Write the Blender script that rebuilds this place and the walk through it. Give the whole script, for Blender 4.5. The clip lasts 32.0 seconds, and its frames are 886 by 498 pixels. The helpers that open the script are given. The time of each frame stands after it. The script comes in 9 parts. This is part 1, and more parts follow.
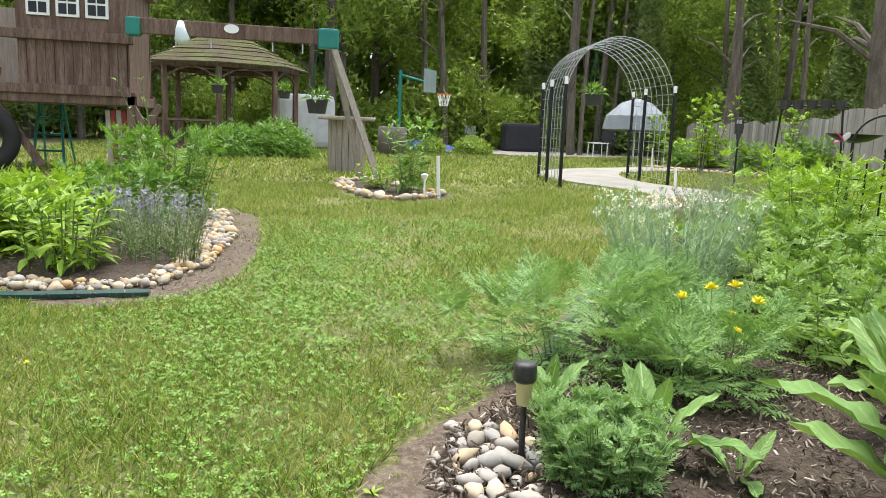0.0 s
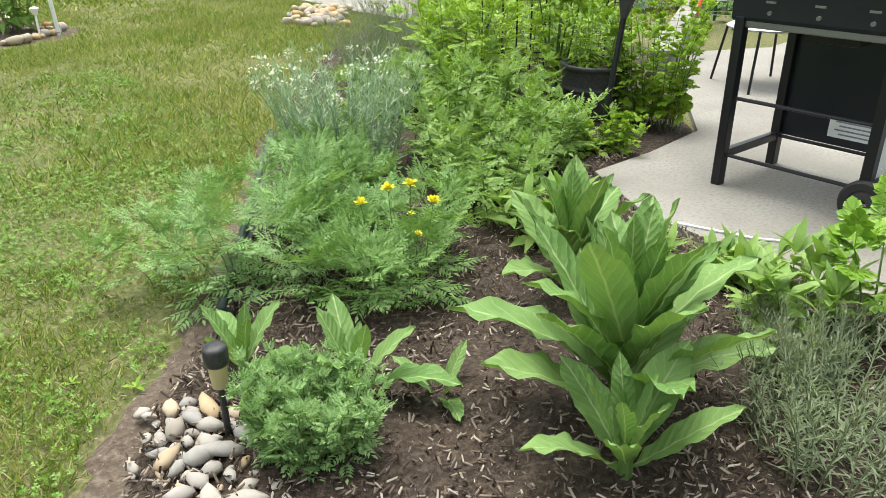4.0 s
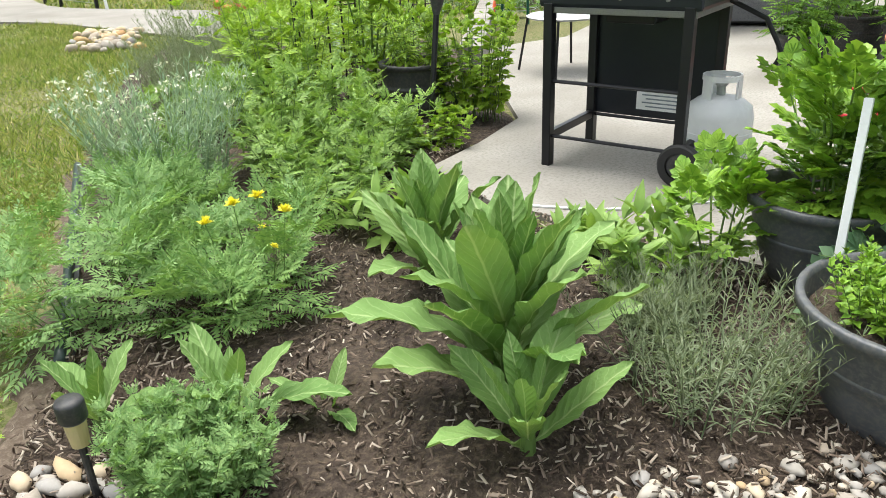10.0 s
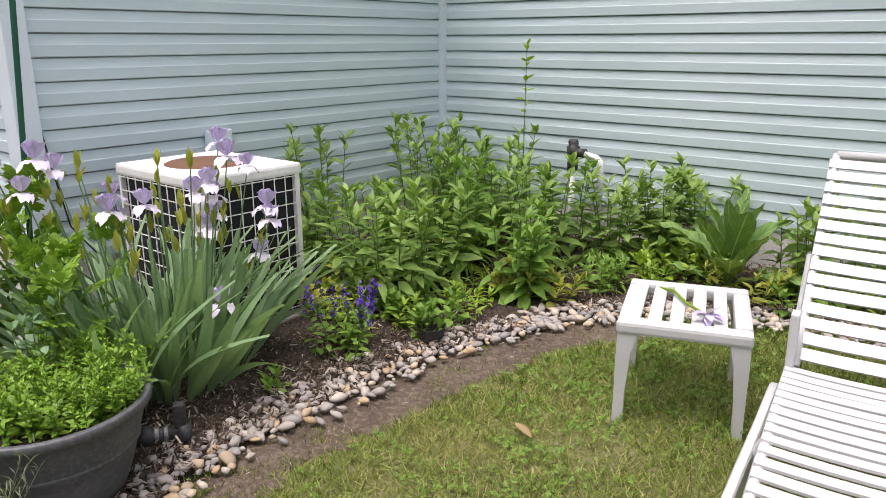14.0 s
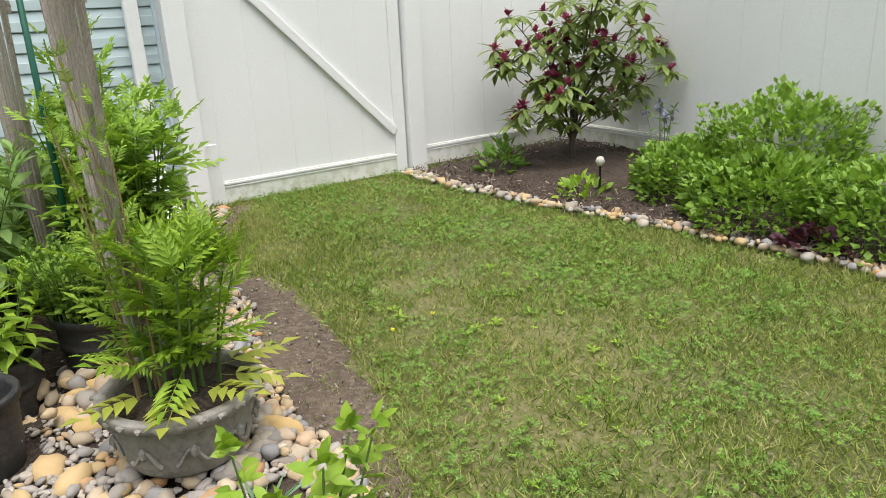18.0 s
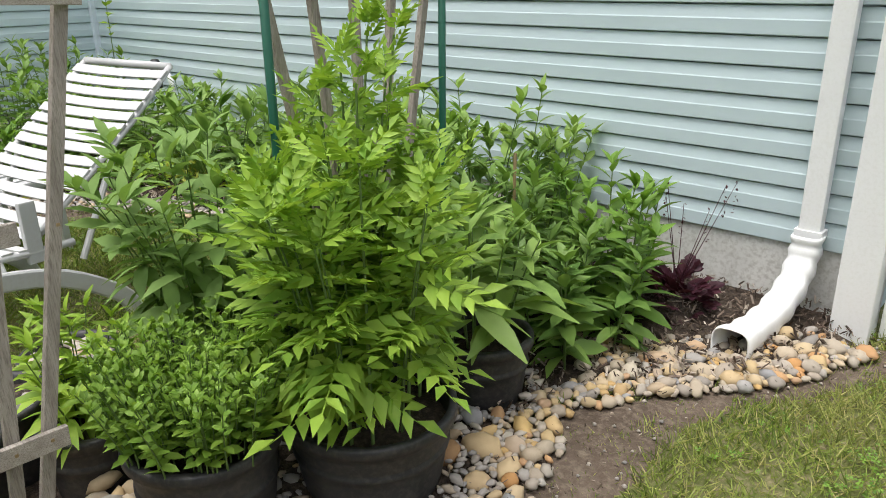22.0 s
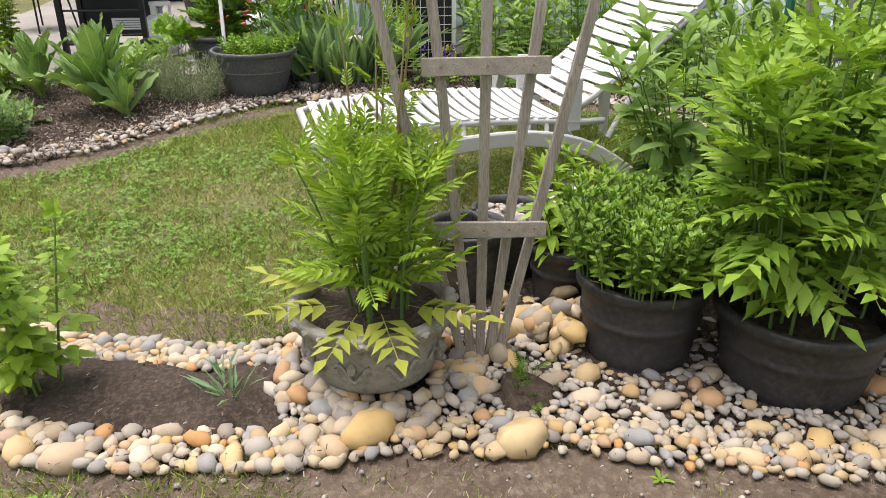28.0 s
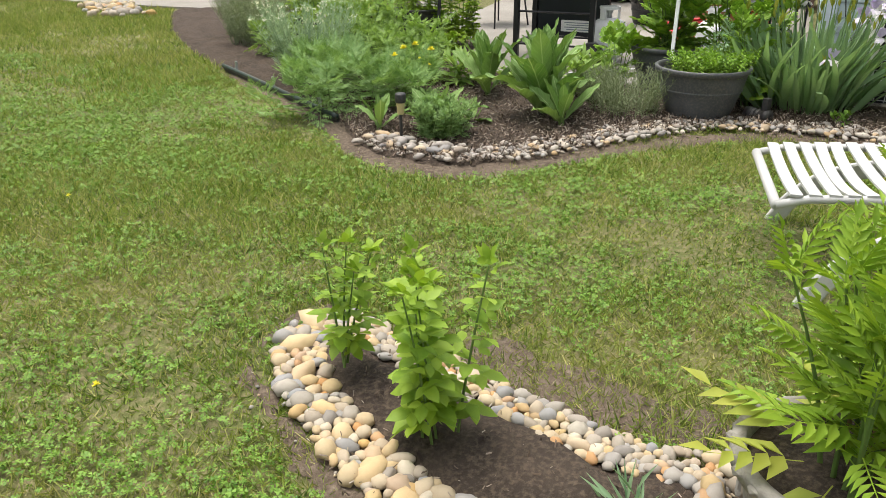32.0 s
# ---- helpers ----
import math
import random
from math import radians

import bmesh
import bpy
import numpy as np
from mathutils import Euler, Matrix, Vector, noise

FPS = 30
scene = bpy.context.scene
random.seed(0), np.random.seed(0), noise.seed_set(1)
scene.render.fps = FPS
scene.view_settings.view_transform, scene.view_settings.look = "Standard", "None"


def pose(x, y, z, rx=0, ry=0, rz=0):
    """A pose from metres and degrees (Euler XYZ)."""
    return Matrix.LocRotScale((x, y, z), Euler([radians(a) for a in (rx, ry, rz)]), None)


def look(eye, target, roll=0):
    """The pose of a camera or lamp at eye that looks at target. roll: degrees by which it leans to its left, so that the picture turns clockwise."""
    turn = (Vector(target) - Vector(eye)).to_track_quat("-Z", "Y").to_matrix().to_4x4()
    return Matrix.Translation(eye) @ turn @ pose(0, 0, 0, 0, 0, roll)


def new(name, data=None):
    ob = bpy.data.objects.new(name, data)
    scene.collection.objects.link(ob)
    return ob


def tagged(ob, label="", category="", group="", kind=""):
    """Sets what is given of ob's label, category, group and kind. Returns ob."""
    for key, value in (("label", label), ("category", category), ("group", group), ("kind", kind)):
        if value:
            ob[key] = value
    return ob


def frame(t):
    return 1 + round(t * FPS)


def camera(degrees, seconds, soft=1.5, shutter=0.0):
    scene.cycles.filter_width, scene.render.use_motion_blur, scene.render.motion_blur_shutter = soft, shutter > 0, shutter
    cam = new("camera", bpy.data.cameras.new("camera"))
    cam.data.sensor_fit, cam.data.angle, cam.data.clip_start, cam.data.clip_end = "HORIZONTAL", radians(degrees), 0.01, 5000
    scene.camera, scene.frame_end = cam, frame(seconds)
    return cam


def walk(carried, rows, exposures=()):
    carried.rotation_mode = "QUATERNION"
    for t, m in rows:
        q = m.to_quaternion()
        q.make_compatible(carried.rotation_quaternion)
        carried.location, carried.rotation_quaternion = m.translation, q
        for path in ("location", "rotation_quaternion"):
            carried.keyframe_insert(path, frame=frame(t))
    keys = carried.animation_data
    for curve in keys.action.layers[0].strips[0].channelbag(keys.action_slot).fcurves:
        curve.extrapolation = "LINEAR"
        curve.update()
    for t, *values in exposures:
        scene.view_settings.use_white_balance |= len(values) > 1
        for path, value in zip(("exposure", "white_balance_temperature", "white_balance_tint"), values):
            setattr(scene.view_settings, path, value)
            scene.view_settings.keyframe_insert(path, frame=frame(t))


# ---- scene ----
cam = camera(61.4, 32.0, soft=0.65)

PATH = [
    (0, (0.215, 0.45, 0.907), (0.675, 2.369, 0.587), 2.3),
    (0.5, (0.21, 0.697, 0.855), (0.754, 2.57, 0.414), 2.0),
    (1, (0.269, 0.761, 1.05), (0.946, 2.552, 0.471), 1.4),
    (1.5, (0.367, 0.717, 1.242), (1.187, 2.401, 0.54), 0.1),
    (2, (0.399, 0.743, 1.272), (1.343, 2.311, 0.466), -1.7),
    (2.5, (0.349, 0.771, 1.278), (1.383, 2.243, 0.404), -2.5),
    (4.5, (0.351, 0.703, 1.259), (1.524, 2.107, 0.451), 0.2),
    (5, (0.364, 0.712, 1.278), (1.55, 2.149, 0.551), 0.5),
    (5.5, (0.374, 0.719, 1.28), (1.563, 2.187, 0.626), 0.7),
    (6, (0.375, 0.731, 1.283), (1.562, 2.222, 0.677), 1.0),
    (6.5, (0.366, 0.737, 1.295), (1.546, 2.243, 0.712), 1.2),
    (7, (0.361, 0.74, 1.293), (1.529, 2.258, 0.716), 1.2),
    (7.5, (0.358, 0.747, 1.284), (1.509, 2.277, 0.704), 1.4),
    (8, (0.346, 0.755, 1.278), (1.478, 2.294, 0.685), 1.6),
    (8.5, (0.344, 0.754, 1.272), (1.479, 2.28, 0.653), 1.4),
    (9, (0.339, 0.757, 1.267), (1.519, 2.233, 0.611), 0.8),
    (9.5, (0.307, 0.811, 1.239), (1.612, 2.143, 0.517), -0.1),
    (10, (0.303, 0.821, 1.206), (1.77, 1.907, 0.389), -2.5),
    (10.5, (0.371, 0.867, 1.194), (2.003, 1.619, 0.317), -2.6),
    (11, (0.448, 0.865, 1.23), (2.203, 1.212, 0.335), -1.4),
    (11.5, (0.497, 0.884, 1.259), (2.297, 0.807, 0.391), -1.1),
    (12, (0.446, 1.0, 1.298), (2.206, 0.525, 0.475), -0.8),
    (12.5, (0.299, 1.098, 1.29), (1.969, 0.286, 0.546), -0.4),
    (13, (0.148, 1.241, 1.319), (1.697, 0.169, 0.646), -0.0),
    (13.5, (0.096, 1.408, 1.323), (1.505, 0.123, 0.72), 0.1),
    (14, (0.058, 1.591, 1.33), (1.282, 0.104, 0.791), -0.1),
    (14.5, (-0.096, 1.721, 1.31), (0.861, 0.04, 0.803), -1.1),
    (15, (-0.227, 1.865, 1.294), (0.365, 0.024, 0.787), -1.7),
    (15.5, (-0.266, 1.976, 1.25), (-0.161, 0.053, 0.71), -2.6),
    (17.5, (-0.76, 2.075, 1.18), (-1.648, 0.398, 0.548), -3.4),
    (18, (-1.118, 1.97, 1.203), (-2.126, 0.362, 0.573), -2.8),
    (18.5, (-1.494, 1.828, 1.216), (-2.438, 0.175, 0.602), -1.5),
    (19, (-1.865, 1.61, 1.225), (-2.579, -0.153, 0.608), -1.0),
    (19.5, (-2.191, 1.374, 1.207), (-2.575, -0.486, 0.58), -0.6),
    (20, (-2.449, 1.061, 1.195), (-2.429, -0.837, 0.563), -0.8),
    (20.5, (-2.617, 0.761, 1.201), (-2.203, -1.092, 0.574), -0.6),
    (21, (-2.693, 0.478, 1.215), (-1.91, -1.25, 0.58), -0.9),
    (21.5, (-2.75, 0.22, 1.249), (-1.662, -1.327, 0.598), -1.1),
    (22, (-2.817, 0.045, 1.262), (-1.559, -1.348, 0.571), -0.8),
    (22.5, (-2.963, 0.053, 1.269), (-1.596, -1.217, 0.55), -0.7),
    (23, (-3.12, 0.002, 1.271), (-1.663, -1.165, 0.552), -0.9),
    (23.5, (-3.213, -0.116, 1.255), (-1.71, -1.229, 0.545), -1.1),
    (24, (-3.22, -0.155, 1.257), (-1.688, -1.24, 0.568), -1.1),
    (24.5, (-3.246, -0.18, 1.272), (-1.671, -1.218, 0.606), -1.5),
    (26.5, (-3.193, -0.053, 1.24), (-1.425, -0.653, 0.524), 0.5),
    (27, (-3.196, -0.02, 1.191), (-1.399, -0.458, 0.431), 0.4),
    (27.5, (-3.2, 0.006, 1.165), (-1.392, -0.293, 0.364), 0.2),
    (28, (-3.175, 0.064, 1.161), (-1.358, -0.129, 0.348), 0.0),
    (28.5, (-3.096, 0.162, 1.144), (-1.255, 0.079, 0.367), 0.3),
    (29, (-3.022, 0.22, 1.168), (-1.168, 0.272, 0.419), 0.5),
    (29.5, (-2.926, 0.216, 1.173), (-1.08, 0.429, 0.432), 0.8),
    (30, (-2.887, 0.219, 1.153), (-1.078, 0.61, 0.395), 1.1),
    (30.5, (-2.868, 0.213, 1.148), (-1.113, 0.763, 0.361), 1.1),
    (31, (-2.859, 0.209, 1.152), (-1.153, 0.878, 0.352), 0.6),
    (31.5, (-2.841, 0.211, 1.17), (-1.167, 0.949, 0.363), -0.0),
    (32, (-2.783, 0.284, 1.197), (-1.129, 1.061, 0.383), -0.5),
]
walk(cam, [(t, look(eye, target, roll)) for t, eye, target, roll in PATH],
     [(0, 1.4, 6400, 8), (2, 1.22, 6450, 6), (5, 1.28, 6450, 5), (9, 1.3, 6450, 6), (11, 1.36, 6450, 10), (12, 1.38, 6550, 18), (13, 1.18, 6600, 24), (14, 0.8, 6550, 22), (15, 0.47, 6500, 14), (15.5, 0.5, 6500, 14), (18, 0.8, 6450, 12),
      (20, 0.75, 6450, 12), (22, 0.76, 6450, 12), (24, 0.82, 6450, 15), (27, 1.0, 6650, 17), (29, 0.97, 6650, 14), (32, 0.95, 6750, 10)])

# ---- world and sun: a bright, thinly overcast day ----
world = bpy.data.worlds.new("sky")
scene.world = world
world.use_nodes = True
wn = world.node_tree
sky = wn.nodes.new("ShaderNodeTexSky")
sky.sky_type, sky.sun_disc = "NISHITA", False
sky.sun_elevation, sky.sun_rotation = radians(75.0), radians(10.0)
sky.air_density, sky.dust_density, sky.ozone_density = 1.0, 4.0, 1.0
pale = wn.nodes.new("ShaderNodeHueSaturation")
pale.inputs["Saturation"].default_value = 0.28
wn.links.new(sky.outputs[0], pale.inputs["Color"])
wn.links.new(pale.outputs[0], wn.nodes["Background"].inputs[0])
wn.nodes["Background"].inputs[1].default_value = 0.15
sun_data = bpy.data.lights.new("sun", "SUN")
sun_data.energy, sun_data.angle, sun_data.color = 1.4, radians(38), (1.0, 0.95, 0.87)
sun = new("sun", sun_data)
sun.matrix_world = look((0.6, 3.4, 13), (0, 0, 0))

rng = np.random.default_rng(7)
uni = rng.uniform


# ---- materials ----
def material(name, rough=0.7, metal=0.0, spec=0.4):
    m = bpy.data.materials.new(name)
    m.use_nodes = True
    b = m.node_tree.nodes["Principled BSDF"]
    b.inputs["Roughness"].default_value, b.inputs["Metallic"].default_value = rough, metal
    b.inputs["Specular IOR Level"].default_value = spec
    return m, m.node_tree, b


def node(nt, kind, **values):
    n = nt.nodes.new(kind)
    for key, v in values.items():
        n.inputs[key.replace("_", " ")].default_value = v
    return n


def noise_of(nt, scale, detail=4.0, rough=0.6, stretch=None, world_space=False):
    tc = nt.nodes.new("ShaderNodeTexCoord")
    out = tc.outputs["Object"]
    if world_space:
        out = nt.nodes.new("ShaderNodeNewGeometry").outputs["Position"]
    if stretch:
        mp = nt.nodes.new("ShaderNodeMapping")
        mp.inputs["Scale"].default_value = stretch
        nt.links.new(out, mp.inputs[0])
        out = mp.outputs[0]
    n = node(nt, "ShaderNodeTexNoise", Scale=scale, Detail=detail, Roughness=rough)
    nt.links.new(out, n.inputs["Vector"])
    return n.outputs["Fac"]


def ramp(nt, fac, stops):
    r = nt.nodes.new("ShaderNodeValToRGB")
    while len(r.color_ramp.elements) < len(stops):
        r.color_ramp.elements.new(0.5)
    for e, (p, c) in zip(r.color_ramp.elements, stops):
        e.position, e.color = p, (*c, 1)
    nt.links.new(fac, r.inputs[0])
    return r.outputs[0]


def mixed(nt, fac, a, b, how="MIX"):
    m = nt.nodes.new("ShaderNodeMix")
    m.data_type, m.blend_type = "RGBA", how
    for sock, v in ((m.inputs[0], fac), (m.inputs[6], a), (m.inputs[7], b)):
        if isinstance(v, (int, float)):
            sock.default_value = v
        elif isinstance(v, tuple):
            sock.default_value = (*v, 1)
        else:
            nt.links.new(v, sock)
    return m.outputs[2]


def bump(nt, b, fac, strength, dist=0.01):
    n = node(nt, "ShaderNodeBump", Strength=strength, Distance=dist)
    nt.links.new(fac, n.inputs["Height"])
    nt.links.new(n.outputs[0], b.inputs["Normal"])


def two_scale(name, c1, c2, c3, big=3.0, fine=60.0, rough=0.7, metal=0.0, spec=0.4, relief=0.3, dist=0.004, stretch=None):
    """A surface that varies in large stains (c1 to c2) and in fine grain (towards c3)."""
    m, nt, b = material(name, rough, metal, spec)
    large = noise_of(nt, big, 3, 0.55, stretch)
    small = noise_of(nt, fine, 5, 0.65, stretch)
    col = ramp(nt, large, [(0.32, c1), (0.68, c2)])
    grain = ramp(nt, small, [(0.45, (0, 0, 0)), (0.72, (1, 1, 1))])
    col = mixed(nt, grain, col, c3)
    nt.links.new(col, b.inputs["Base Color"])
    if relief:
        bump(nt, b, small, relief, dist)
    return m


def leafy(name, dark, light, rough=0.5, pale_tip=None, thin=0.35):
    """Leaves: hue varies leaf by leaf, some light passes through."""
    m, nt, b = material(name, rough, 0, 0.35)
    island = nt.nodes.new("ShaderNodeNewGeometry").outputs["Random Per Island"]
    col = ramp(nt, island, [(0.0, dark), (1.0, light)])
    fine = noise_of(nt, 25, 3, 0.6)
    col = mixed(nt, ramp(nt, fine, [(0.35, (0, 0, 0)), (0.75, (0.55, 0.55, 0.55))]), col, pale_tip or light)
    nt.links.new(col, b.inputs["Base Color"])
    t = nt.nodes.new("ShaderNodeBsdfTranslucent")
    nt.links.new(mixed(nt, 1.0, col, (1.0, 1.0, 0.55), "MULTIPLY"), t.inputs[0])
    mx = nt.nodes.new("ShaderNodeMixShader")
    mx.inputs[0].default_value = thin
    nt.links.new(b.outputs[0], mx.inputs[1])
    nt.links.new(t.outputs[0], mx.inputs[2])
    nt.links.new(mx.outputs[0], nt.nodes["Material Output"].inputs[0])
    return m


def lawn_leaf(name, dark, light, dry):
    """Grass: blades differ, and whole patches run from lush to straw-coloured."""
    m, nt, b = material(name, 0.6, 0, 0.3)
    island = nt.nodes.new("ShaderNodeNewGeometry").outputs["Random Per Island"]
    col = ramp(nt, island, [(0.0, dark), (0.68, light), (1.0, dry)])
    patchy = noise_of(nt, 1.1, 5, 0.65, None, True)
    col = mixed(nt, ramp(nt, patchy, [(0.46, (0, 0, 0)), (0.72, (0.8, 0.8, 0.8))]), col, mixed(nt, 0.5, col, dry))
    nt.links.new(col, b.inputs["Base Color"])
    t = nt.nodes.new("ShaderNodeBsdfTranslucent")
    nt.links.new(mixed(nt, 1.0, col, (1.0, 1.0, 0.6), "MULTIPLY"), t.inputs[0])
    mx = nt.nodes.new("ShaderNodeMixShader")
    mx.inputs[0].default_value = 0.3
    nt.links.new(b.outputs[0], mx.inputs[1])
    nt.links.new(t.outputs[0], mx.inputs[2])
    nt.links.new(mx.outputs[0], nt.nodes["Material Output"].inputs[0])
    return m


def plain(name, c, rough=0.6, metal=0.0, vary=0.12, fine=40.0, relief=0.05):
    lo, hi = tuple(v * (1 - vary) for v in c), tuple(min(1, v * (1 + vary)) for v in c)
    return two_scale(name, lo, hi, c, 4.0, fine, rough, metal, 0.4, relief, 0.002)


def per_piece(name, stops, rough=0.75, fine=22.0, relief=0.2, object_random=True, dist=0.004):
    """Stones and chips: each piece takes its own hue."""
    m, nt, b = material(name, rough, 0, 0.35)
    if object_random:
        fac = nt.nodes.new("ShaderNodeObjectInfo").outputs["Random"]
    else:
        fac = nt.nodes.new("ShaderNodeNewGeometry").outputs["Random Per Island"]
    col = ramp(nt, fac, stops)
    fr = noise_of(nt, fine, 5, 0.7, None, True)
    col = mixed(nt, ramp(nt, fr, [(0.42, (0.0, 0.0, 0.0)), (0.85, (0.45, 0.45, 0.45))]), col, mixed(nt, 1.0, col, (0.55, 0.5, 0.45), "MULTIPLY"))
    nt.links.new(col, b.inputs["Base Color"])
    bump(nt, b, fr, relief, dist)
    return m


STONE_STOPS = [(0.0, (0.3, 0.28, 0.26)), (0.12, (0.56, 0.46, 0.33)), (0.26, (0.42, 0.39, 0.34)), (0.36, (0.64, 0.47, 0.23)), (0.5, (0.6, 0.5, 0.36)), (0.57, (0.36, 0.37, 0.38)), (0.64, (0.62, 0.4, 0.14)), (0.72, (0.66, 0.58, 0.44)), (0.8, (0.33, 0.335, 0.345)), (0.85, (0.5, 0.44, 0.36)), (0.9, (0.58, 0.3, 0.1)), (1.0, (0.7, 0.62, 0.48))]
GRAY_STOPS = [(0.0, (0.3, 0.285, 0.265)), (0.2, (0.54, 0.49, 0.43)), (0.4, (0.4, 0.38, 0.36)), (0.6, (0.62, 0.56, 0.47)), (0.75, (0.33, 0.325, 0.32)),
              (0.88, (0.6, 0.43, 0.24)), (1.0, (0.68, 0.63, 0.55))]
STONE_STOPS = [(p, tuple(0.75 * v + 0.03 * sum(c) / 3 for v in c)) for p, c in STONE_STOPS]
GRAY_STOPS = [(p, tuple(0.77 * v for v in c)) for p, c in GRAY_STOPS]
M_stone = per_piece("river_stone", STONE_STOPS)
M_stone_far = per_piece("river_stone_joined", STONE_STOPS, object_random=False)
M_tanrock = per_piece("tan_rock", [(0.0, (0.56, 0.43, 0.24)), (0.3, (0.55, 0.44, 0.3)), (0.55, (0.6, 0.42, 0.18)), (0.8, (0.48, 0.38, 0.28)), (1.0, (0.6, 0.52, 0.4))], 0.8, 14)
M_pebble = per_piece("grey_pebble", GRAY_STOPS)
M_pebble_far = per_piece("grey_pebble_joined", GRAY_STOPS, object_random=False)
M_mulch = two_scale("mulch_ground", (0.028, 0.019, 0.014), (0.058, 0.041, 0.03), (0.13, 0.098, 0.07), 5, 55, 0.95, relief=0.9, dist=0.02)
M_chip = per_piece("wood_chip", [(0, (0.035, 0.024, 0.017)), (0.4, (0.095, 0.068, 0.049)), (0.66, (0.21, 0.16, 0.125)), (0.87, (0.36, 0.305, 0.25)), (1, (0.52, 0.46, 0.385))], 0.9, 60, 0.3, False)
M_soil = two_scale("bare_soil", (0.07, 0.05, 0.036), (0.12, 0.09, 0.066), (0.2, 0.16, 0.12), 2.5, 45, 0.95, relief=0.8, dist=0.015)
M_darksoil = two_scale("dark_potting_soil", (0.03, 0.022, 0.016), (0.06, 0.044, 0.032), (0.12, 0.09, 0.065), 6, 70, 0.95, relief=0.9, dist=0.012)
M_ground = two_scale("grass_ground", (0.075, 0.1, 0.024), (0.145, 0.145, 0.048), (0.24, 0.2, 0.115), 0.9, 35, 0.95, relief=0.8, dist=0.02)
M_concrete = two_scale("concrete", (0.225, 0.21, 0.186), (0.33, 0.312, 0.282), (0.19, 0.176, 0.153), 1.3, 60, 0.88, relief=0.15)
M_foundation = two_scale("foundation_paint", (0.6, 0.6, 0.57), (0.72, 0.72, 0.69), (0.45, 0.44, 0.4), 4, 60, 0.8, relief=0.25)
M_siding = two_scale("vinyl_siding", (0.49, 0.605, 0.635), (0.56, 0.665, 0.685), (0.52, 0.625, 0.65), 0.8, 220, 0.5, relief=0.06, stretch=(1, 1, 6))
M_trim = two_scale("vinyl_trim", (0.64, 0.73, 0.79), (0.68, 0.77, 0.82), (0.6, 0.69, 0.74), 2, 150, 0.45, relief=0.05)
M_white = two_scale("white_vinyl", (0.81, 0.82, 0.82), (0.85, 0.86, 0.86), (0.78, 0.79, 0.775), 1.5, 90, 0.38, relief=0.03)
M_whiteplastic = two_scale("white_resin", (0.5, 0.51, 0.51), (0.55, 0.555, 0.555), (0.5, 0.5, 0.485), 3, 70, 0.42, relief=0.03)
M_whitemetal = plain("white_enamel", (0.8, 0.8, 0.78), 0.4)
M_blackplastic = two_scale("black_plastic", (0.024, 0.025, 0.027), (0.039, 0.04, 0.043), (0.07, 0.065, 0.06), 5, 60, 0.5, relief=0.1)
M_barrel = two_scale("charcoal_resin", (0.07, 0.075, 0.083), (0.105, 0.112, 0.122), (0.15, 0.145, 0.135), 4, 70, 0.5, relief=0.1)
M_blackmetal = plain("black_painted_metal", (0.014, 0.014, 0.016), 0.38, 0.2)
M_blacksheet = plain("black_enamel_sheet", (0.02, 0.023, 0.03), 0.3, 0.3)
M_silver = two_scale("brushed_steel", (0.21, 0.208, 0.204), (0.26, 0.258, 0.252), (0.185, 0.183, 0.178), 3, 160, 0.48, 0.9, relief=0.05, stretch=(30, 1, 1))
M_galv = plain("galvanised_wire", (0.5, 0.52, 0.52), 0.45, 0.7)
M_greenmetal = plain("green_coated_steel", (0.012, 0.09, 0.055), 0.4, 0.1)
M_teal = plain("teal_powder_coat", (0.02, 0.2, 0.17), 0.45, 0.1)
M_tank = plain("tank_paint", (0.72, 0.73, 0.73), 0.4)
M_graywood = two_scale("weathered_wood", (0.27, 0.24, 0.205), (0.42, 0.375, 0.325), (0.17, 0.14, 0.115), 3, 30, 0.85, relief=0.5, stretch=(14, 14, 1.2))
M_graywood_x = two_scale("weathered_slat", (0.32, 0.285, 0.245), (0.46, 0.415, 0.365), (0.2, 0.165, 0.135), 3, 30, 0.85, relief=0.5, stretch=(10, 1.2, 14))
M_fencewood = per_piece("fence_boards", [(0.0, (0.2, 0.19, 0.18)), (0.35, (0.33, 0.315, 0.3)), (0.7, (0.27, 0.25, 0.235)), (1.0, (0.4, 0.385, 0.37))], 0.9, 9, 0.4, True)
M_redwood = two_scale("stained_cedar", (0.105, 0.062, 0.048), (0.25, 0.17, 0.135), (0.05, 0.033, 0.026), 1.5, 14, 0.8, relief=0.4, stretch=(8, 8, 0.7))
M_moss = two_scale("mossy_shingle", (0.085, 0.06, 0.042), (0.1, 0.115, 0.032), (0.04, 0.032, 0.026), 1.1, 14, 0.95, relief=0.6, dist=0.03)
M_rubber = plain("rubber", (0.02, 0.02, 0.02), 0.7)
M_stem = plain("green_stem", (0.12, 0.2, 0.05), 0.6)
M_drystem = plain("dry_stem", (0.28, 0.2, 0.1), 0.8)
M_bark = two_scale("bark", (0.1, 0.084, 0.068), (0.2, 0.172, 0.145), (0.055, 0.045, 0.037), 2, 18, 0.95, relief=0.8, dist=0.03, stretch=(4, 4, 0.8))
M_castpot = two_scale("cast_concrete", (0.23, 0.22, 0.195), (0.34, 0.325, 0.295), (0.16, 0.15, 0.13), 5, 45, 0.9, relief=0.5)
M_purplefoil = leafy("dark_purple_leaf", (0.035, 0.01, 0.02), (0.09, 0.025, 0.04))
M_red = plain("red_hose", (0.5, 0.025, 0.03), 0.4)
M_terra = plain("terracotta", (0.42, 0.17, 0.1), 0.8)
M_glass_amber = plain("lamp_lens", (0.5, 0.42, 0.22), 0.25)
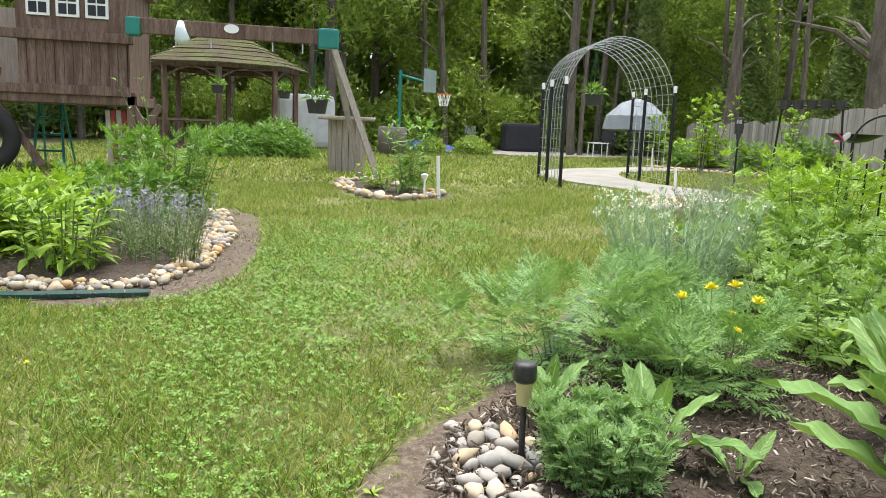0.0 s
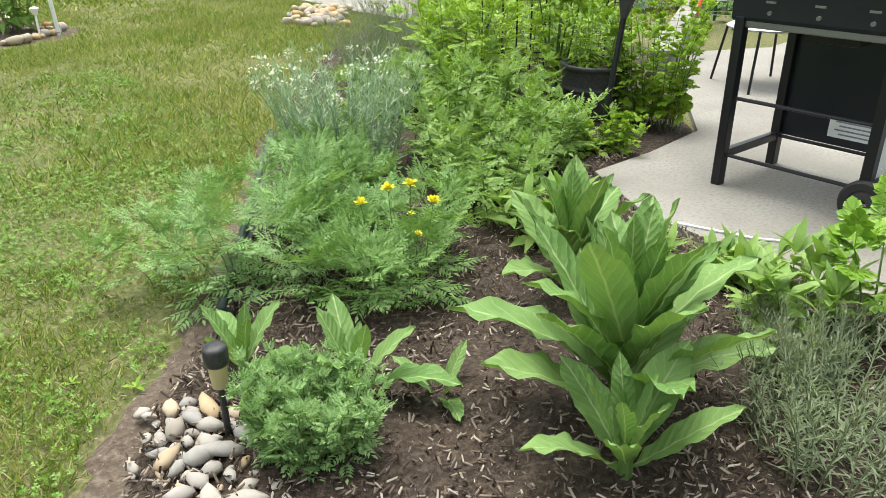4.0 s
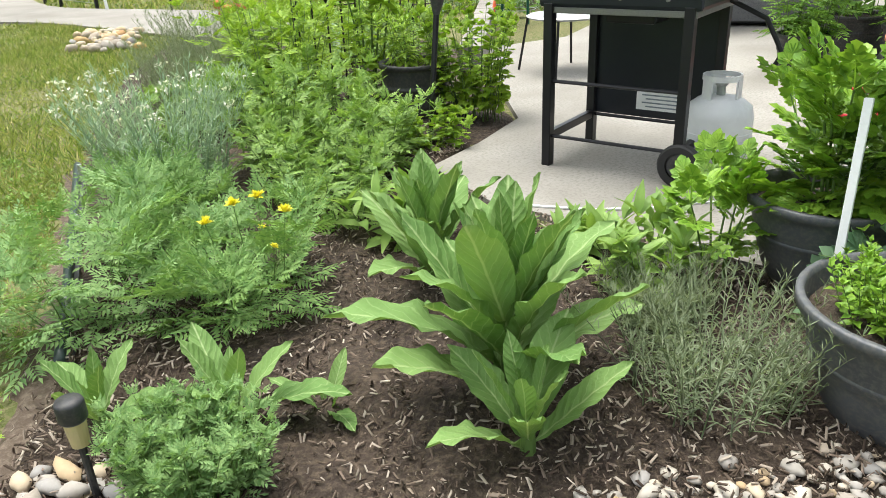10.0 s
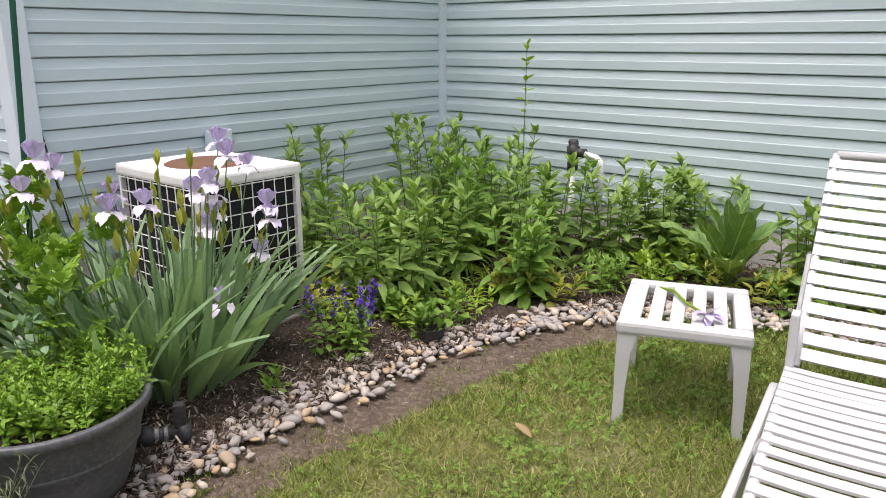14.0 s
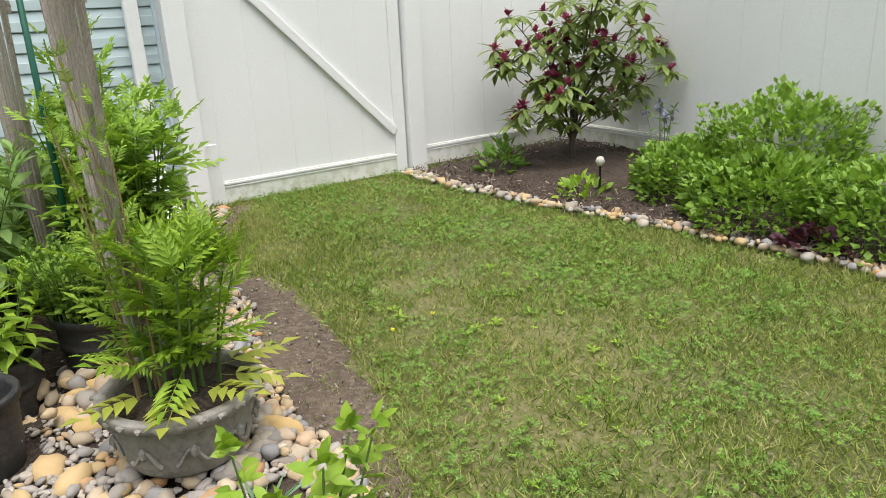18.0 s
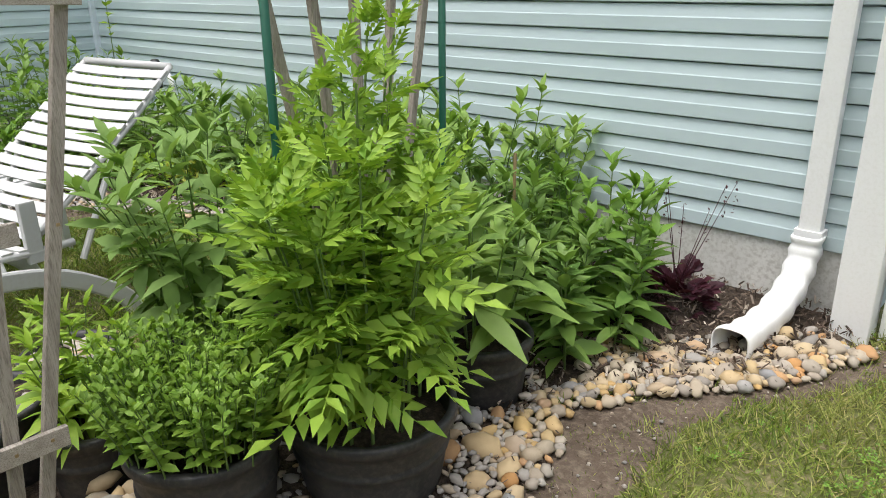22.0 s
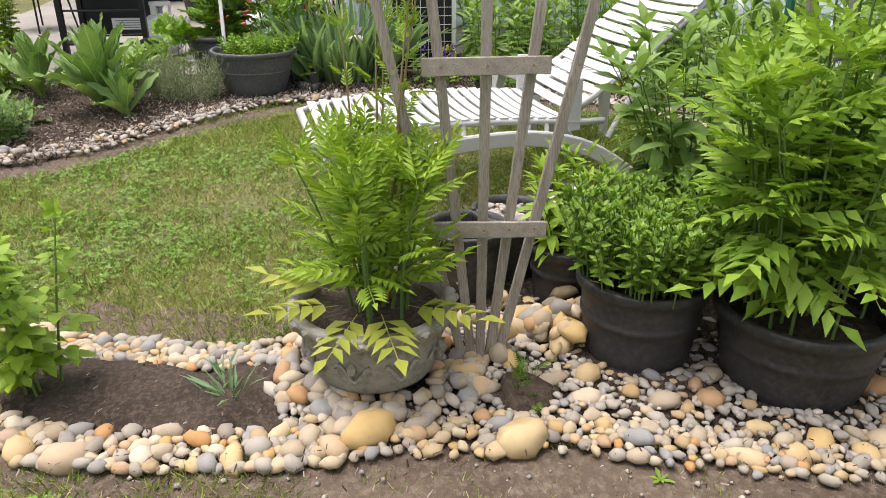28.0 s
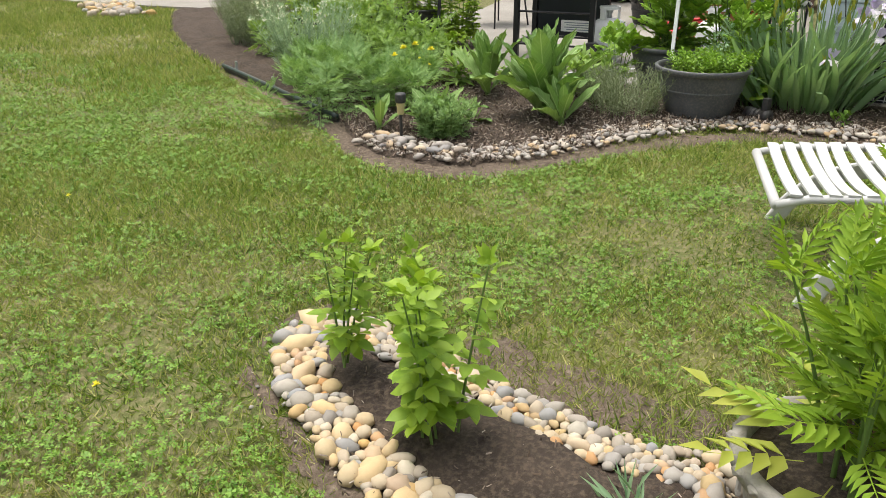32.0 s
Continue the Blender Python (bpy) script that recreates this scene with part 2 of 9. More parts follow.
M_orange = plain("orange_paint", (0.75, 0.14, 0.06), 0.5)
M_blue = plain("blue_tarp", (0.02, 0.06, 0.4), 0.45)
M_greycloth = two_scale("grey_cloth", (0.2, 0.225, 0.26), (0.31, 0.34, 0.38), (0.15, 0.17, 0.2), 1.5, 30, 0.8)
M_darkfabric = plain("dark_fabric", (0.03, 0.03, 0.035), 0.85)
M_umbrella = two_scale("charcoal_canvas", (0.13, 0.13, 0.14), (0.19, 0.19, 0.2), (0.1, 0.1, 0.11), 2, 80, 0.85)

L_grass = lawn_leaf("grass_blade", (0.055, 0.115, 0.014), (0.27, 0.37, 0.06), (0.5, 0.45, 0.2))
L_clover = leafy("clover_leaf", (0.06, 0.16, 0.016), (0.22, 0.38, 0.055), 0.5, None, 0.22)
L_mid = leafy("mid_green_leaf", (0.075, 0.18, 0.025), (0.21, 0.37, 0.06))
L_bright = leafy("bright_green_leaf", (0.14, 0.27, 0.02), (0.34, 0.5, 0.055))
L_deep = leafy("deep_green_leaf", (0.07, 0.16, 0.03), (0.2, 0.33, 0.075))
L_sage = leafy("sage_leaf", (0.15, 0.27, 0.06), (0.26, 0.4, 0.12), 0.7)


def veined_leaf(name, dark, light, vein):
    """A felted leaf: a pale midrib, side veins that run out and forwards, mottled between."""
    m, nt, b = material(name, 0.7, 0, 0.3)
    tc = nt.nodes.new("ShaderNodeTexCoord")
    sp = nt.nodes.new("ShaderNodeSeparateXYZ")
    nt.links.new(tc.outputs["Object"], sp.inputs[0])

    def calc(op, a, c=0.0):
        n = nt.nodes.new("ShaderNodeMath")
        n.operation = op
        for s, v in zip(n.inputs, (a, c)):
            if isinstance(v, (int, float)):
                s.default_value = v
            else:
                nt.links.new(v, s)
        return n.outputs[0]

    side = calc("ABSOLUTE", sp.outputs[0])
    wob = noise_of(nt, 9, 3, 0.6)
    run = calc("SUBTRACT", calc("MULTIPLY", sp.outputs[1], 62.0), calc("MULTIPLY", side, 95.0))
    wave = calc("SINE", calc("ADD", run, calc("MULTIPLY", wob, 5.0)))
    veins = ramp(nt, wave, [(0.9, (0, 0, 0)), (1.0, (0.3, 0.3, 0.3))])
    rib = ramp(nt, side, [(0.003, (0.8, 0.8, 0.8)), (0.011, (0, 0, 0))])
    rnd = nt.nodes.new("ShaderNodeObjectInfo").outputs["Random"]
    col = ramp(nt, rnd, [(0, dark), (1, light)])
    col = mixed(nt, ramp(nt, noise_of(nt, 5, 4, 0.65), [(0.35, (0, 0, 0)), (0.75, (0.6, 0.6, 0.6))]), col, light)
    col = mixed(nt, veins, col, vein)
    col = mixed(nt, rib, col, vein)
    nt.links.new(col, b.inputs["Base Color"])
    bump(nt, b, calc("ADD", wave, calc("MULTIPLY", noise_of(nt, 40, 3, 0.6), 3.0)), 0.35, 0.004)
    t = nt.nodes.new("ShaderNodeBsdfTranslucent")
    nt.links.new(mixed(nt, 1.0, col, (1.0, 1.0, 0.5), "MULTIPLY"), t.inputs[0])
    mx = nt.nodes.new("ShaderNodeMixShader")
    mx.inputs[0].default_value = 0.22
    nt.links.new(b.outputs[0], mx.inputs[1])
    nt.links.new(t.outputs[0], mx.inputs[2])
    nt.links.new(mx.outputs[0], nt.nodes["Material Output"].inputs[0])
    return m


L_mullein = veined_leaf("felted_leaf", (0.105, 0.215, 0.05), (0.23, 0.37, 0.115), (0.4, 0.51, 0.24))
L_poppydark = leafy("ferny_green_leaf", (0.11, 0.23, 0.06), (0.26, 0.41, 0.13), 0.6, None, 0.28)
L_fresh = leafy("fresh_green_leaf", (0.14, 0.29, 0.03), (0.35, 0.52, 0.075))
L_celery = leafy("celery_leaf", (0.1, 0.24, 0.02), (0.27, 0.44, 0.05), 0.45, None, 0.25)
L_balm = leafy("balm_leaf", (0.11, 0.23, 0.025), (0.28, 0.44, 0.07))
L_weed = leafy("weed_leaf", (0.12, 0.235, 0.045), (0.3, 0.45, 0.115))
L_poppy = leafy("poppy_leaf", (0.15, 0.29, 0.1), (0.31, 0.46, 0.18), 0.65, None, 0.28)
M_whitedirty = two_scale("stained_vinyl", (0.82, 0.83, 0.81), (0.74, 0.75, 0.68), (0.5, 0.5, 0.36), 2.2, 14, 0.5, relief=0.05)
L_blue = leafy("blue_green_leaf", (0.13, 0.27, 0.14), (0.28, 0.42, 0.25), 0.6)
L_silver = leafy("silver_leaf", (0.21, 0.34, 0.22), (0.42, 0.54, 0.38), 0.7)
L_lav = leafy("lavender_leaf", (0.14, 0.2, 0.1), (0.31, 0.36, 0.24), 0.75)
L_iris = leafy("iris_blade", (0.13, 0.26, 0.11), (0.29, 0.43, 0.23), 0.5)
L_yellowing = leafy("yellow_green_leaf", (0.26, 0.33, 0.04), (0.42, 0.45, 0.08))
L_tree = leafy("tree_leaf", (0.12, 0.22, 0.025), (0.38, 0.5, 0.1))
L_treedark = leafy("dark_tree_leaf", (0.06, 0.11, 0.025), (0.22, 0.3, 0.085))
L_hedge = leafy("hedge_leaf", (0.11, 0.2, 0.02), (0.35, 0.46, 0.085))
F_white = leafy("white_petal", (0.6, 0.62, 0.58), (0.78, 0.78, 0.72))
F_yellow = leafy("yellow_petal", (0.83, 0.72, 0.03), (0.88, 0.81, 0.08), thin=0.15)
F_lilac = leafy("lilac_petal", (0.44, 0.35, 0.67), (0.65, 0.57, 0.83), pale_tip=(0.76, 0.7, 0.87), thin=0.12)
F_paleiris = leafy("pale_fall_petal", (0.75, 0.7, 0.8), (0.86, 0.83, 0.88), pale_tip=(0.6, 0.48, 0.78), thin=0.12)
F_violet = leafy("violet_spike", (0.06, 0.025, 0.24), (0.14, 0.07, 0.42), thin=0.1)
F_maroon = leafy("maroon_bud", (0.16, 0.02, 0.06), (0.3, 0.05, 0.13))
F_lavblue = leafy("lavender_blue_flower", (0.22, 0.22, 0.42), (0.38, 0.36, 0.58))


# ---- mesh helpers ----
def to_object(name, me, mat, parent=None, m=None, smooth=False):
    ob = new(name, me)
    if mat is not None and not me.materials:
        me.materials.append(mat)
    if smooth:
        me.polygons.foreach_set("use_smooth", [True] * len(me.polygons))
    if parent is not None:
        ob.parent = parent
    if m is not None:
        ob.matrix_basis = m
    return ob


def part(name, bm, mat, parent=None, label="", m=None, smooth=False):
    me = bpy.data.meshes.new(name)
    bm.to_mesh(me)
    bm.free()
    ob = to_object(name, me, mat, parent, m, smooth)
    if label:
        tagged(ob, label)
    return ob


def thing(name, label, category, m=None, group="", kind=""):
    ob = new(name)
    ob.empty_display_size = 0.1
    if m is not None:
        ob.matrix_basis = m
    return tagged(ob, label, category, group, kind)


def box(bm, x0, x1, y0, y1, z0, z1, bevel=0.0, m=None):
    r = bmesh.ops.create_cube(bm, size=1)
    vs = r["verts"]
    bmesh.ops.scale(bm, vec=(x1 - x0, y1 - y0, z1 - z0), verts=vs)
    bmesh.ops.translate(bm, vec=((x0 + x1) / 2, (y0 + y1) / 2, (z0 + z1) / 2), verts=vs)
    if bevel:
        es = list({e for v in vs for e in v.link_edges})
        out = bmesh.ops.bevel(bm, geom=es, offset=bevel, segments=2, affect="EDGES", profile=0.6)
        vs = list({v for f in out["faces"] for v in f.verts} | {v for v in vs if v.is_valid})
    if m is not None:
        bmesh.ops.transform(bm, matrix=m, verts=vs)
    return bm


def boxed(*a, **k):
    return box(bmesh.new(), *a, **k)


def tube(bm, pts, radii, n=8, cap=True):
    """A round bar along points, with one radius or one a point."""
    pts = [Vector(p) for p in pts]
    if isinstance(radii, (int, float)):
        radii = [radii] * len(pts)
    rings = []
    side = None
    for i, p in enumerate(pts):
        d = (pts[min(i + 1, len(pts) - 1)] - pts[max(i - 1, 0)]).normalized()
        if side is None:
            side = d.orthogonal().normalized()
        side = (side - d * side.dot(d)).normalized()
        up = d.cross(side)
        rings.append([bm.verts.new(p + float(radii[i]) * (math.cos(a) * side + math.sin(a) * up)) for a in (2 * math.pi * k / n for k in range(n))])
    for a, b in zip(rings, rings[1:]):
        for k in range(n):
            bm.faces.new((a[k], a[(k + 1) % n], b[(k + 1) % n], b[k]))
    if cap and n > 2:
        bm.faces.new(rings[0][::-1])
        bm.faces.new(rings[-1])
    return bm


def bar(p, q, r, n=8):
    return tube(bmesh.new(), [p, q], r, n)


def lathe(bm, profile, n=32, m=None):
    """A turned shape from (radius, height) pairs."""
    vs = []
    rings = []
    for r, z in profile:
        if r < 1e-4:
            ring = [bm.verts.new((0, 0, z))]
        else:
            ring = [bm.verts.new((r * math.cos(2 * math.pi * k / n), r * math.sin(2 * math.pi * k / n), z)) for k in range(n)]
        rings.append(ring)
        vs += ring
    for a, b in zip(rings, rings[1:]):
        for k in range(n):
            q = [a[k % len(a)], a[(k + 1) % len(a)], b[(k + 1) % len(b)], b[k % len(b)]]
            q = [v for i, v in enumerate(q) if v not in q[:i]]
            if len(q) > 2:
                bm.faces.new(q)
    if m is not None:
        bmesh.ops.transform(bm, matrix=m, verts=vs)
    return bm


def turned(profile, n=32):
    return lathe(bmesh.new(), profile, n)


def raw_mesh(name, verts, faces_flat, sizes):
    """A mesh from numpy arrays: fast for many small pieces."""
    me = bpy.data.meshes.new(name)
    verts, faces_flat, sizes = np.asarray(verts, np.float32), np.asarray(faces_flat, np.int32), np.asarray(sizes, np.int32)
    me.vertices.add(len(verts))
    me.vertices.foreach_set("co", verts.ravel())
    me.loops.add(len(faces_flat))
    me.loops.foreach_set("vertex_index", faces_flat)
    me.polygons.add(len(sizes))
    me.polygons.foreach_set("loop_start", np.concatenate([[0], np.cumsum(sizes)[:-1]]).astype(np.int32))
    me.polygons.foreach_set("loop_total", sizes)
    me.update(calc_edges=True)
    return me


def scatter(name, template, frames, mat, parent=None, smooth=True):
    """One mesh of many copies of a small template (verts, faces) at the given 3 x 4 frames."""
    tv, tf = template
    tv = np.asarray(tv, float)
    frames = np.asarray(frames, float).reshape(-1, 3, 4)
    v = np.einsum("nij,vj->nvi", frames[:, :, :3], tv) + frames[:, None, :, 3]
    flat = np.array([i for f in tf for i in f])
    sizes = np.array([len(f) for f in tf])
    base = (np.arange(len(frames)) * len(tv))[:, None]
    me = raw_mesh(name, v.reshape(-1, 3), (flat[None] + base).ravel(), np.tile(sizes, len(frames)))
    return to_object(name, me, mat, parent, None, smooth)


def frames_of(pos, direction, size, roll=None, width=1.0):
    """Frames whose y axis runs along direction; z is the face's normal, as upward as it can be."""
    pos, d = np.asarray(pos, float), np.asarray(direction, float)
    d = d / (np.linalg.norm(d, axis=1, keepdims=True) + 1e-9)
    up = np.tile([0.0, 0.0, 1.0], (len(d), 1)) + 1e-3
    x = np.cross(d, up)
    x /= np.linalg.norm(x, axis=1, keepdims=True) + 1e-9
    z = np.cross(x, d)
    if roll is not None:
        c, s = np.cos(roll)[:, None], np.sin(roll)[:, None]
        x, z = x * c + z * s, z * c - x * s
    size = np.broadcast_to(np.asarray(size, float), (len(d),))[:, None]
    return np.stack([x * size * width, d * size, z * size, pos], 2)


def blade(width=0.3, stations=4, droop=0.25, fold=0.05, peak=0.45, wave=0.0, stem=0.0):
    """A leaf of length 1 along y: a folded strip that widens to the peak and droops."""
    v, f = [], []
    for i in range(stations + 1):
        s = i / stations
        w = width / 2 * (math.sin(math.pi * min(1, s / (2 * peak))) if s < peak else math.cos(math.pi / 2 * (s - peak) / (1 - peak)) ** 0.8)
        w = max(w, 0.012)
        if s < stem:
            w = 0.015
        z = -droop * s * s
        k = fold * w / (width / 2)
        q = wave * (1 if i % 2 else -1)
        v += [(-w, s, z + k + q), (0, s, z), (w, s, z + k - q)]
        if i:
            a = 3 * (i - 1)
            f += [(a, a + 1, a + 4, a + 3), (a + 1, a + 2, a + 5, a + 4)]
    return v, f


def joined(*pieces):
    v, f = [], []
    for pv, pf in pieces:
        b = len(v)
        v += list(pv)
        f += [tuple(i + b for i in q) for q in pf]
    return v, f


def moved(template, m):
    return [tuple(m @ Vector(p)) for p in template[0]], template[1]


def leaflet_of(width, fold=0.06, droop=0.15):
    """A small folded leaflet of two facets."""
    return [(0, 0, 0), (width / 2, 0.42, fold), (0, 1, -droop), (-width / 2, 0.42, fold)], [(0, 1, 2), (0, 2, 3)]


def pinnate(pairs=5, leaflet=0.32, width=0.3, angle=55, droop=0.25, taper=0.45):
    """A feather-like leaf: a thin rib with paired leaflets and one at the end."""
    out = [([(-0.008, 0, 0), (0.008, 0, 0), (0.006, 1, -droop), (-0.006, 1, -droop)], [(0, 1, 2, 3)])]
    lf = leaflet_of(width)
    for i in range(pairs):
        s = 0.22 + 0.7 * i / pairs
        k = leaflet * (1 - taper * s)
        for side in (-1, 1):
            m = Matrix.Translation((0, s, -droop * s * s)) @ Matrix.Rotation(radians(-side * angle), 4, "Z") @ Matrix.Rotation(radians(-8), 4, "X") @ Matrix.Scale(k, 4)
            out.append(moved(lf, m))
    out.append(moved(lf, Matrix.Translation((0, 0.93, -droop * 0.86)) @ Matrix.Scale(leaflet * 0.75, 4)))
    return joined(*out)


def lobed(lobes=5, width=0.9, droop=0.15, stalk=0.3):
    """A fan of lobes on a stalk, as celery, maple and raspberry have."""
    out = [([(-0.012, 0, 0), (0.012, 0, 0), (0.01, stalk, 0), (-0.01, stalk, 0)], [(0, 1, 2, 3)])]
    for i in range(lobes):
        a = (i / (lobes - 1) - 0.5) * 2 * 80
        k = (1 - stalk) * (1 - 0.4 * abs(a) / 80)
        lf = ([(0, 0, 0), (0.2, 0.35, 0.05), (0.3, 0.72, 0.03), (0.0, 1.0, -droop), (-0.3, 0.72, 0.03), (-0.2, 0.35, 0.05)], [(0, 1, 2, 3), (0, 3, 4, 5)])
        out.append(moved(lf, Matrix.Translation((0, stalk - 0.02, 0)) @ Matrix.Rotation(radians(-a * width), 4, "Z") @ Matrix.Scale(k, 4)))
    return joined(*out)


T_lance = blade(0.3, 3, 0.35, 0.05, 0.4)
T_oval = blade(0.55, 3, 0.2, 0.07, 0.45)
T_small = leaflet_of(0.6, 0.08)
T_needle = leaflet_of(0.11, 0.01, 0.1)
T_feather = pinnate(4, 0.5, 0.42, 50)
T_fern = pinnate(8, 0.36, 0.22, 60, 0.2, 0.5)
T_serrate = pinnate(5, 0.44, 0.3, 46, 0.15, 0.4)
T_lobed = lobed()
T_celery = joined(*[moved(lobed(5, 0.8, 0.12, 0.22), Matrix.Translation((0, s, -0.12 * s * s)) @ Matrix.Rotation(radians(a), 4, "Z") @ Matrix.Rotation(radians(uni(-18, 18)), 4, "Y") @ Matrix.Scale(k, 4)) for s, a, k in ((0.36, 62, 0.42), (0.36, -62, 0.42), (0.62, 50, 0.4), (0.62, -50, 0.4), (0.74, 0, 0.46))] + [([(-0.014, 0, 0), (0.014, 0, 0), (0.01, 0.8, -0.08), (-0.01, 0.8, -0.08)], [(0, 1, 2, 3)])])
T_rasp = joined(*[moved(blade(0.62, 3, 0.15, 0.08, 0.4), Matrix.Translation((0, 0.3, 0)) @ Matrix.Rotation(radians(a), 4, "Z") @ Matrix.Scale(s, 4)) for a, s in ((0, 0.7), (75, 0.5), (-75, 0.5))])
T_clump = joined(*[moved(blade(0.6, 1, 0.1, 0.05, 0.5), Matrix.Translation((uni(-0.5, 0.5), uni(-0.5, 0.5), uni(-0.35, 0.35))) @ Matrix.Rotation(uni(0, 6.28), 4, "Z") @ Matrix.Rotation(uni(-0.9, 0.9), 4, "X") @ Matrix.Scale(uni(0.35, 0.6), 4)) for _ in range(7)])


T_far = joined(*[([tuple(o + Euler((uni(-1, 1), uni(-1, 1), uni(0, 6.28))).to_matrix() @ Vector(p)) for p in ((-0.17, 0, 0), (0.17, 0.06, 0.03), (0.03, 0.5, -0.04))], [(0, 1, 2)]) for o in [Vector((uni(-0.9, 0.9), uni(-0.9, 0.7), uni(-0.7, 0.7))) for _ in range(8)]])
T_poppy = joined(*[moved(pinnate(4, 0.5, 0.36, 50, 0.1), Matrix.Translation((0, s, -0.25 * s * s)) @ Matrix.Rotation(radians(a), 4, "Z") @ Matrix.Scale(k, 4)) for s, a, k in ((0.3, 55, 0.46), (0.36, -55, 0.46), (0.55, 45, 0.4), (0.6, -45, 0.4), (0.7, 0, 0.4))] + [([(-0.007, 0, 0), (0.007, 0, 0), (0.005, 0.75, -0.14), (-0.005, 0.75, -0.14)], [(0, 1, 2, 3)])])


def petal(width, droop, ruffle, cup):
    """A broad round-ended petal of length 1 with a ruffled edge."""
    v, f = [], []
    for i in range(6):
        s = i / 5
        w = width / 2 * (0.25 + 0.75 * min(1, s / 0.5) ** 0.8) * (1 if s <= 0.6 else math.sqrt(max(0.12, 1 - ((s - 0.6) / 0.42) ** 2)))
        for j in range(5):
            q = j / 2 - 1
            v.append((q * w, s - 0.12 * q * q * (s > 0.7), -droop * s * s + cup * q * q * w * 2 + ruffle * abs(q) * s * math.sin(9 * s + 4 * q)))
        if i:
            for j in range(4):
                a = (i - 1) * 5 + j
                f.append((a, a + 1, a + 6, a + 5))
    return v, f


def inside(px, py, poly):
    """Which points lie in the polygon."""
    poly = np.asarray(poly, float)
    res = np.zeros(len(px), bool)
    for (x1, y1), (x2, y2) in zip(poly, np.roll(poly, -1, 0)):
        hit = ((y1 > py) != (y2 > py)) & (px < (x2 - x1) * (py - y1) / (y2 - y1 + 1e-12) + x1)
        res ^= hit
    return res


def rounded(pts, closed=True, steps=5):
    """A smooth line through plan points (Catmull-Rom)."""
    p = [Vector((*q, 0)) for q in pts]
    n = len(p)
    out = []
    for i in range(n if closed else n - 1):
        a, b, c, d = (p[(i + k) % n] if closed else p[min(max(i + k, 0), n - 1)] for k in (-1, 0, 1, 2))
        for s in range(steps):
            t = s / steps
            q = 0.5 * (2 * b + (c - a) * t + (2 * a - 5 * b + 4 * c - d) * t * t + (3 * b - a - 3 * c + d) * t ** 3)
            out.append((q.x, q.y))
    if not closed:
        out.append(tuple(pts[-1]))
    return out


def rounded3(pts, steps=4):
    """A smooth open line through points in space (Catmull-Rom)."""
    p = [Vector(q) for q in pts]
    p = [2 * p[0] - p[1]] + p + [2 * p[-1] - p[-2]]
    out = []
    for a, b, c, d in zip(p, p[1:], p[2:], p[3:]):
        for k in range(steps):
            t = k / steps
            out.append(0.5 * (2 * b + (c - a) * t + (2 * a - 5 * b + 4 * c - d) * t * t + (3 * b - a - 3 * c + d) * t ** 3))
    return out + [p[-2]]


def patch(name, poly, z, mat, label, category, rise=0.0, kind="structure", cell=0.09, rough=0.012):
    """A piece of ground with an uneven surface: a grid clipped to its outline, its edge sinking under the ground."""
    poly = np.asarray(poly, float)
    lo, hi = poly.min(0), poly.max(0)
    nx, ny = int((hi[0] - lo[0]) / cell) + 3, int((hi[1] - lo[1]) / cell) + 3
    xs, ys = lo[0] - cell + np.arange(nx) * cell, lo[1] - cell + np.arange(ny) * cell
    gx, gy = np.meshgrid(xs, ys, indexing="ij")
    jx, jy = gx + rng.normal(0, cell * 0.15, gx.shape), gy + rng.normal(0, cell * 0.15, gx.shape)
    seg = np.roll(poly, -1, 0) - poly
    d = np.full(jx.size, 9.0)
    P = np.stack([jx.ravel(), jy.ravel()], 1)
    for a, s in zip(poly, seg):
        t = np.clip(((P - a) @ s) / (s @ s + 1e-12), 0, 1)
        d = np.minimum(d, np.linalg.norm(P - a - t[:, None] * s, axis=1))
    ins = inside(P[:, 0], P[:, 1], poly)
    d = np.where(ins, d, -d)
    h = z + rise * np.clip(d / 0.5, 0, 1) + rng.normal(0, rough, d.shape) * (d > 0.05)
    h = np.where(d < 0, -0.03, h)
    idx = np.arange(nx * ny).reshape(nx, ny)
    q = np.stack([idx[:-1, :-1], idx[1:, :-1], idx[1:, 1:], idx[:-1, 1:]], -1).reshape(-1, 4)
    q = q[(d[q] > -cell * 1.2).any(1)]
    me = raw_mesh(name, np.stack([P[:, 0], P[:, 1], h], 1), q.ravel(), np.full(len(q), 4))
    ob = to_object(name, me, mat, None, None, True)
    return tagged(ob, label, category, "", kind)


# ---- plant helpers ----
def stems_mesh(curves, radius, mat, parent, name="stems"):
    """Thin three-sided stems along the given lines, as one mesh."""
    v, f, b = [], [], 0
    for pts in curves:
        pts = np.asarray(pts, float)
        k = len(pts)
        rad = radius * np.linspace(1, 0.45, k)
        for i, p in enumerate(pts):
            for a in (0, 2.09, 4.19):
                v.append((p[0] + rad[i] * math.cos(a), p[1] + rad[i] * math.sin(a), p[2]))
        for i in range(k - 1):
            for a in range(3):
                q = b + 3 * i
                f += [q + a, q + (a + 1) % 3, q + 3 + (a + 1) % 3, q + 3 + a]
        b += 3 * k
    me = raw_mesh(name, v, f, np.full(len(f) // 4, 4))
    return to_object(name, me, mat, parent, None, True)


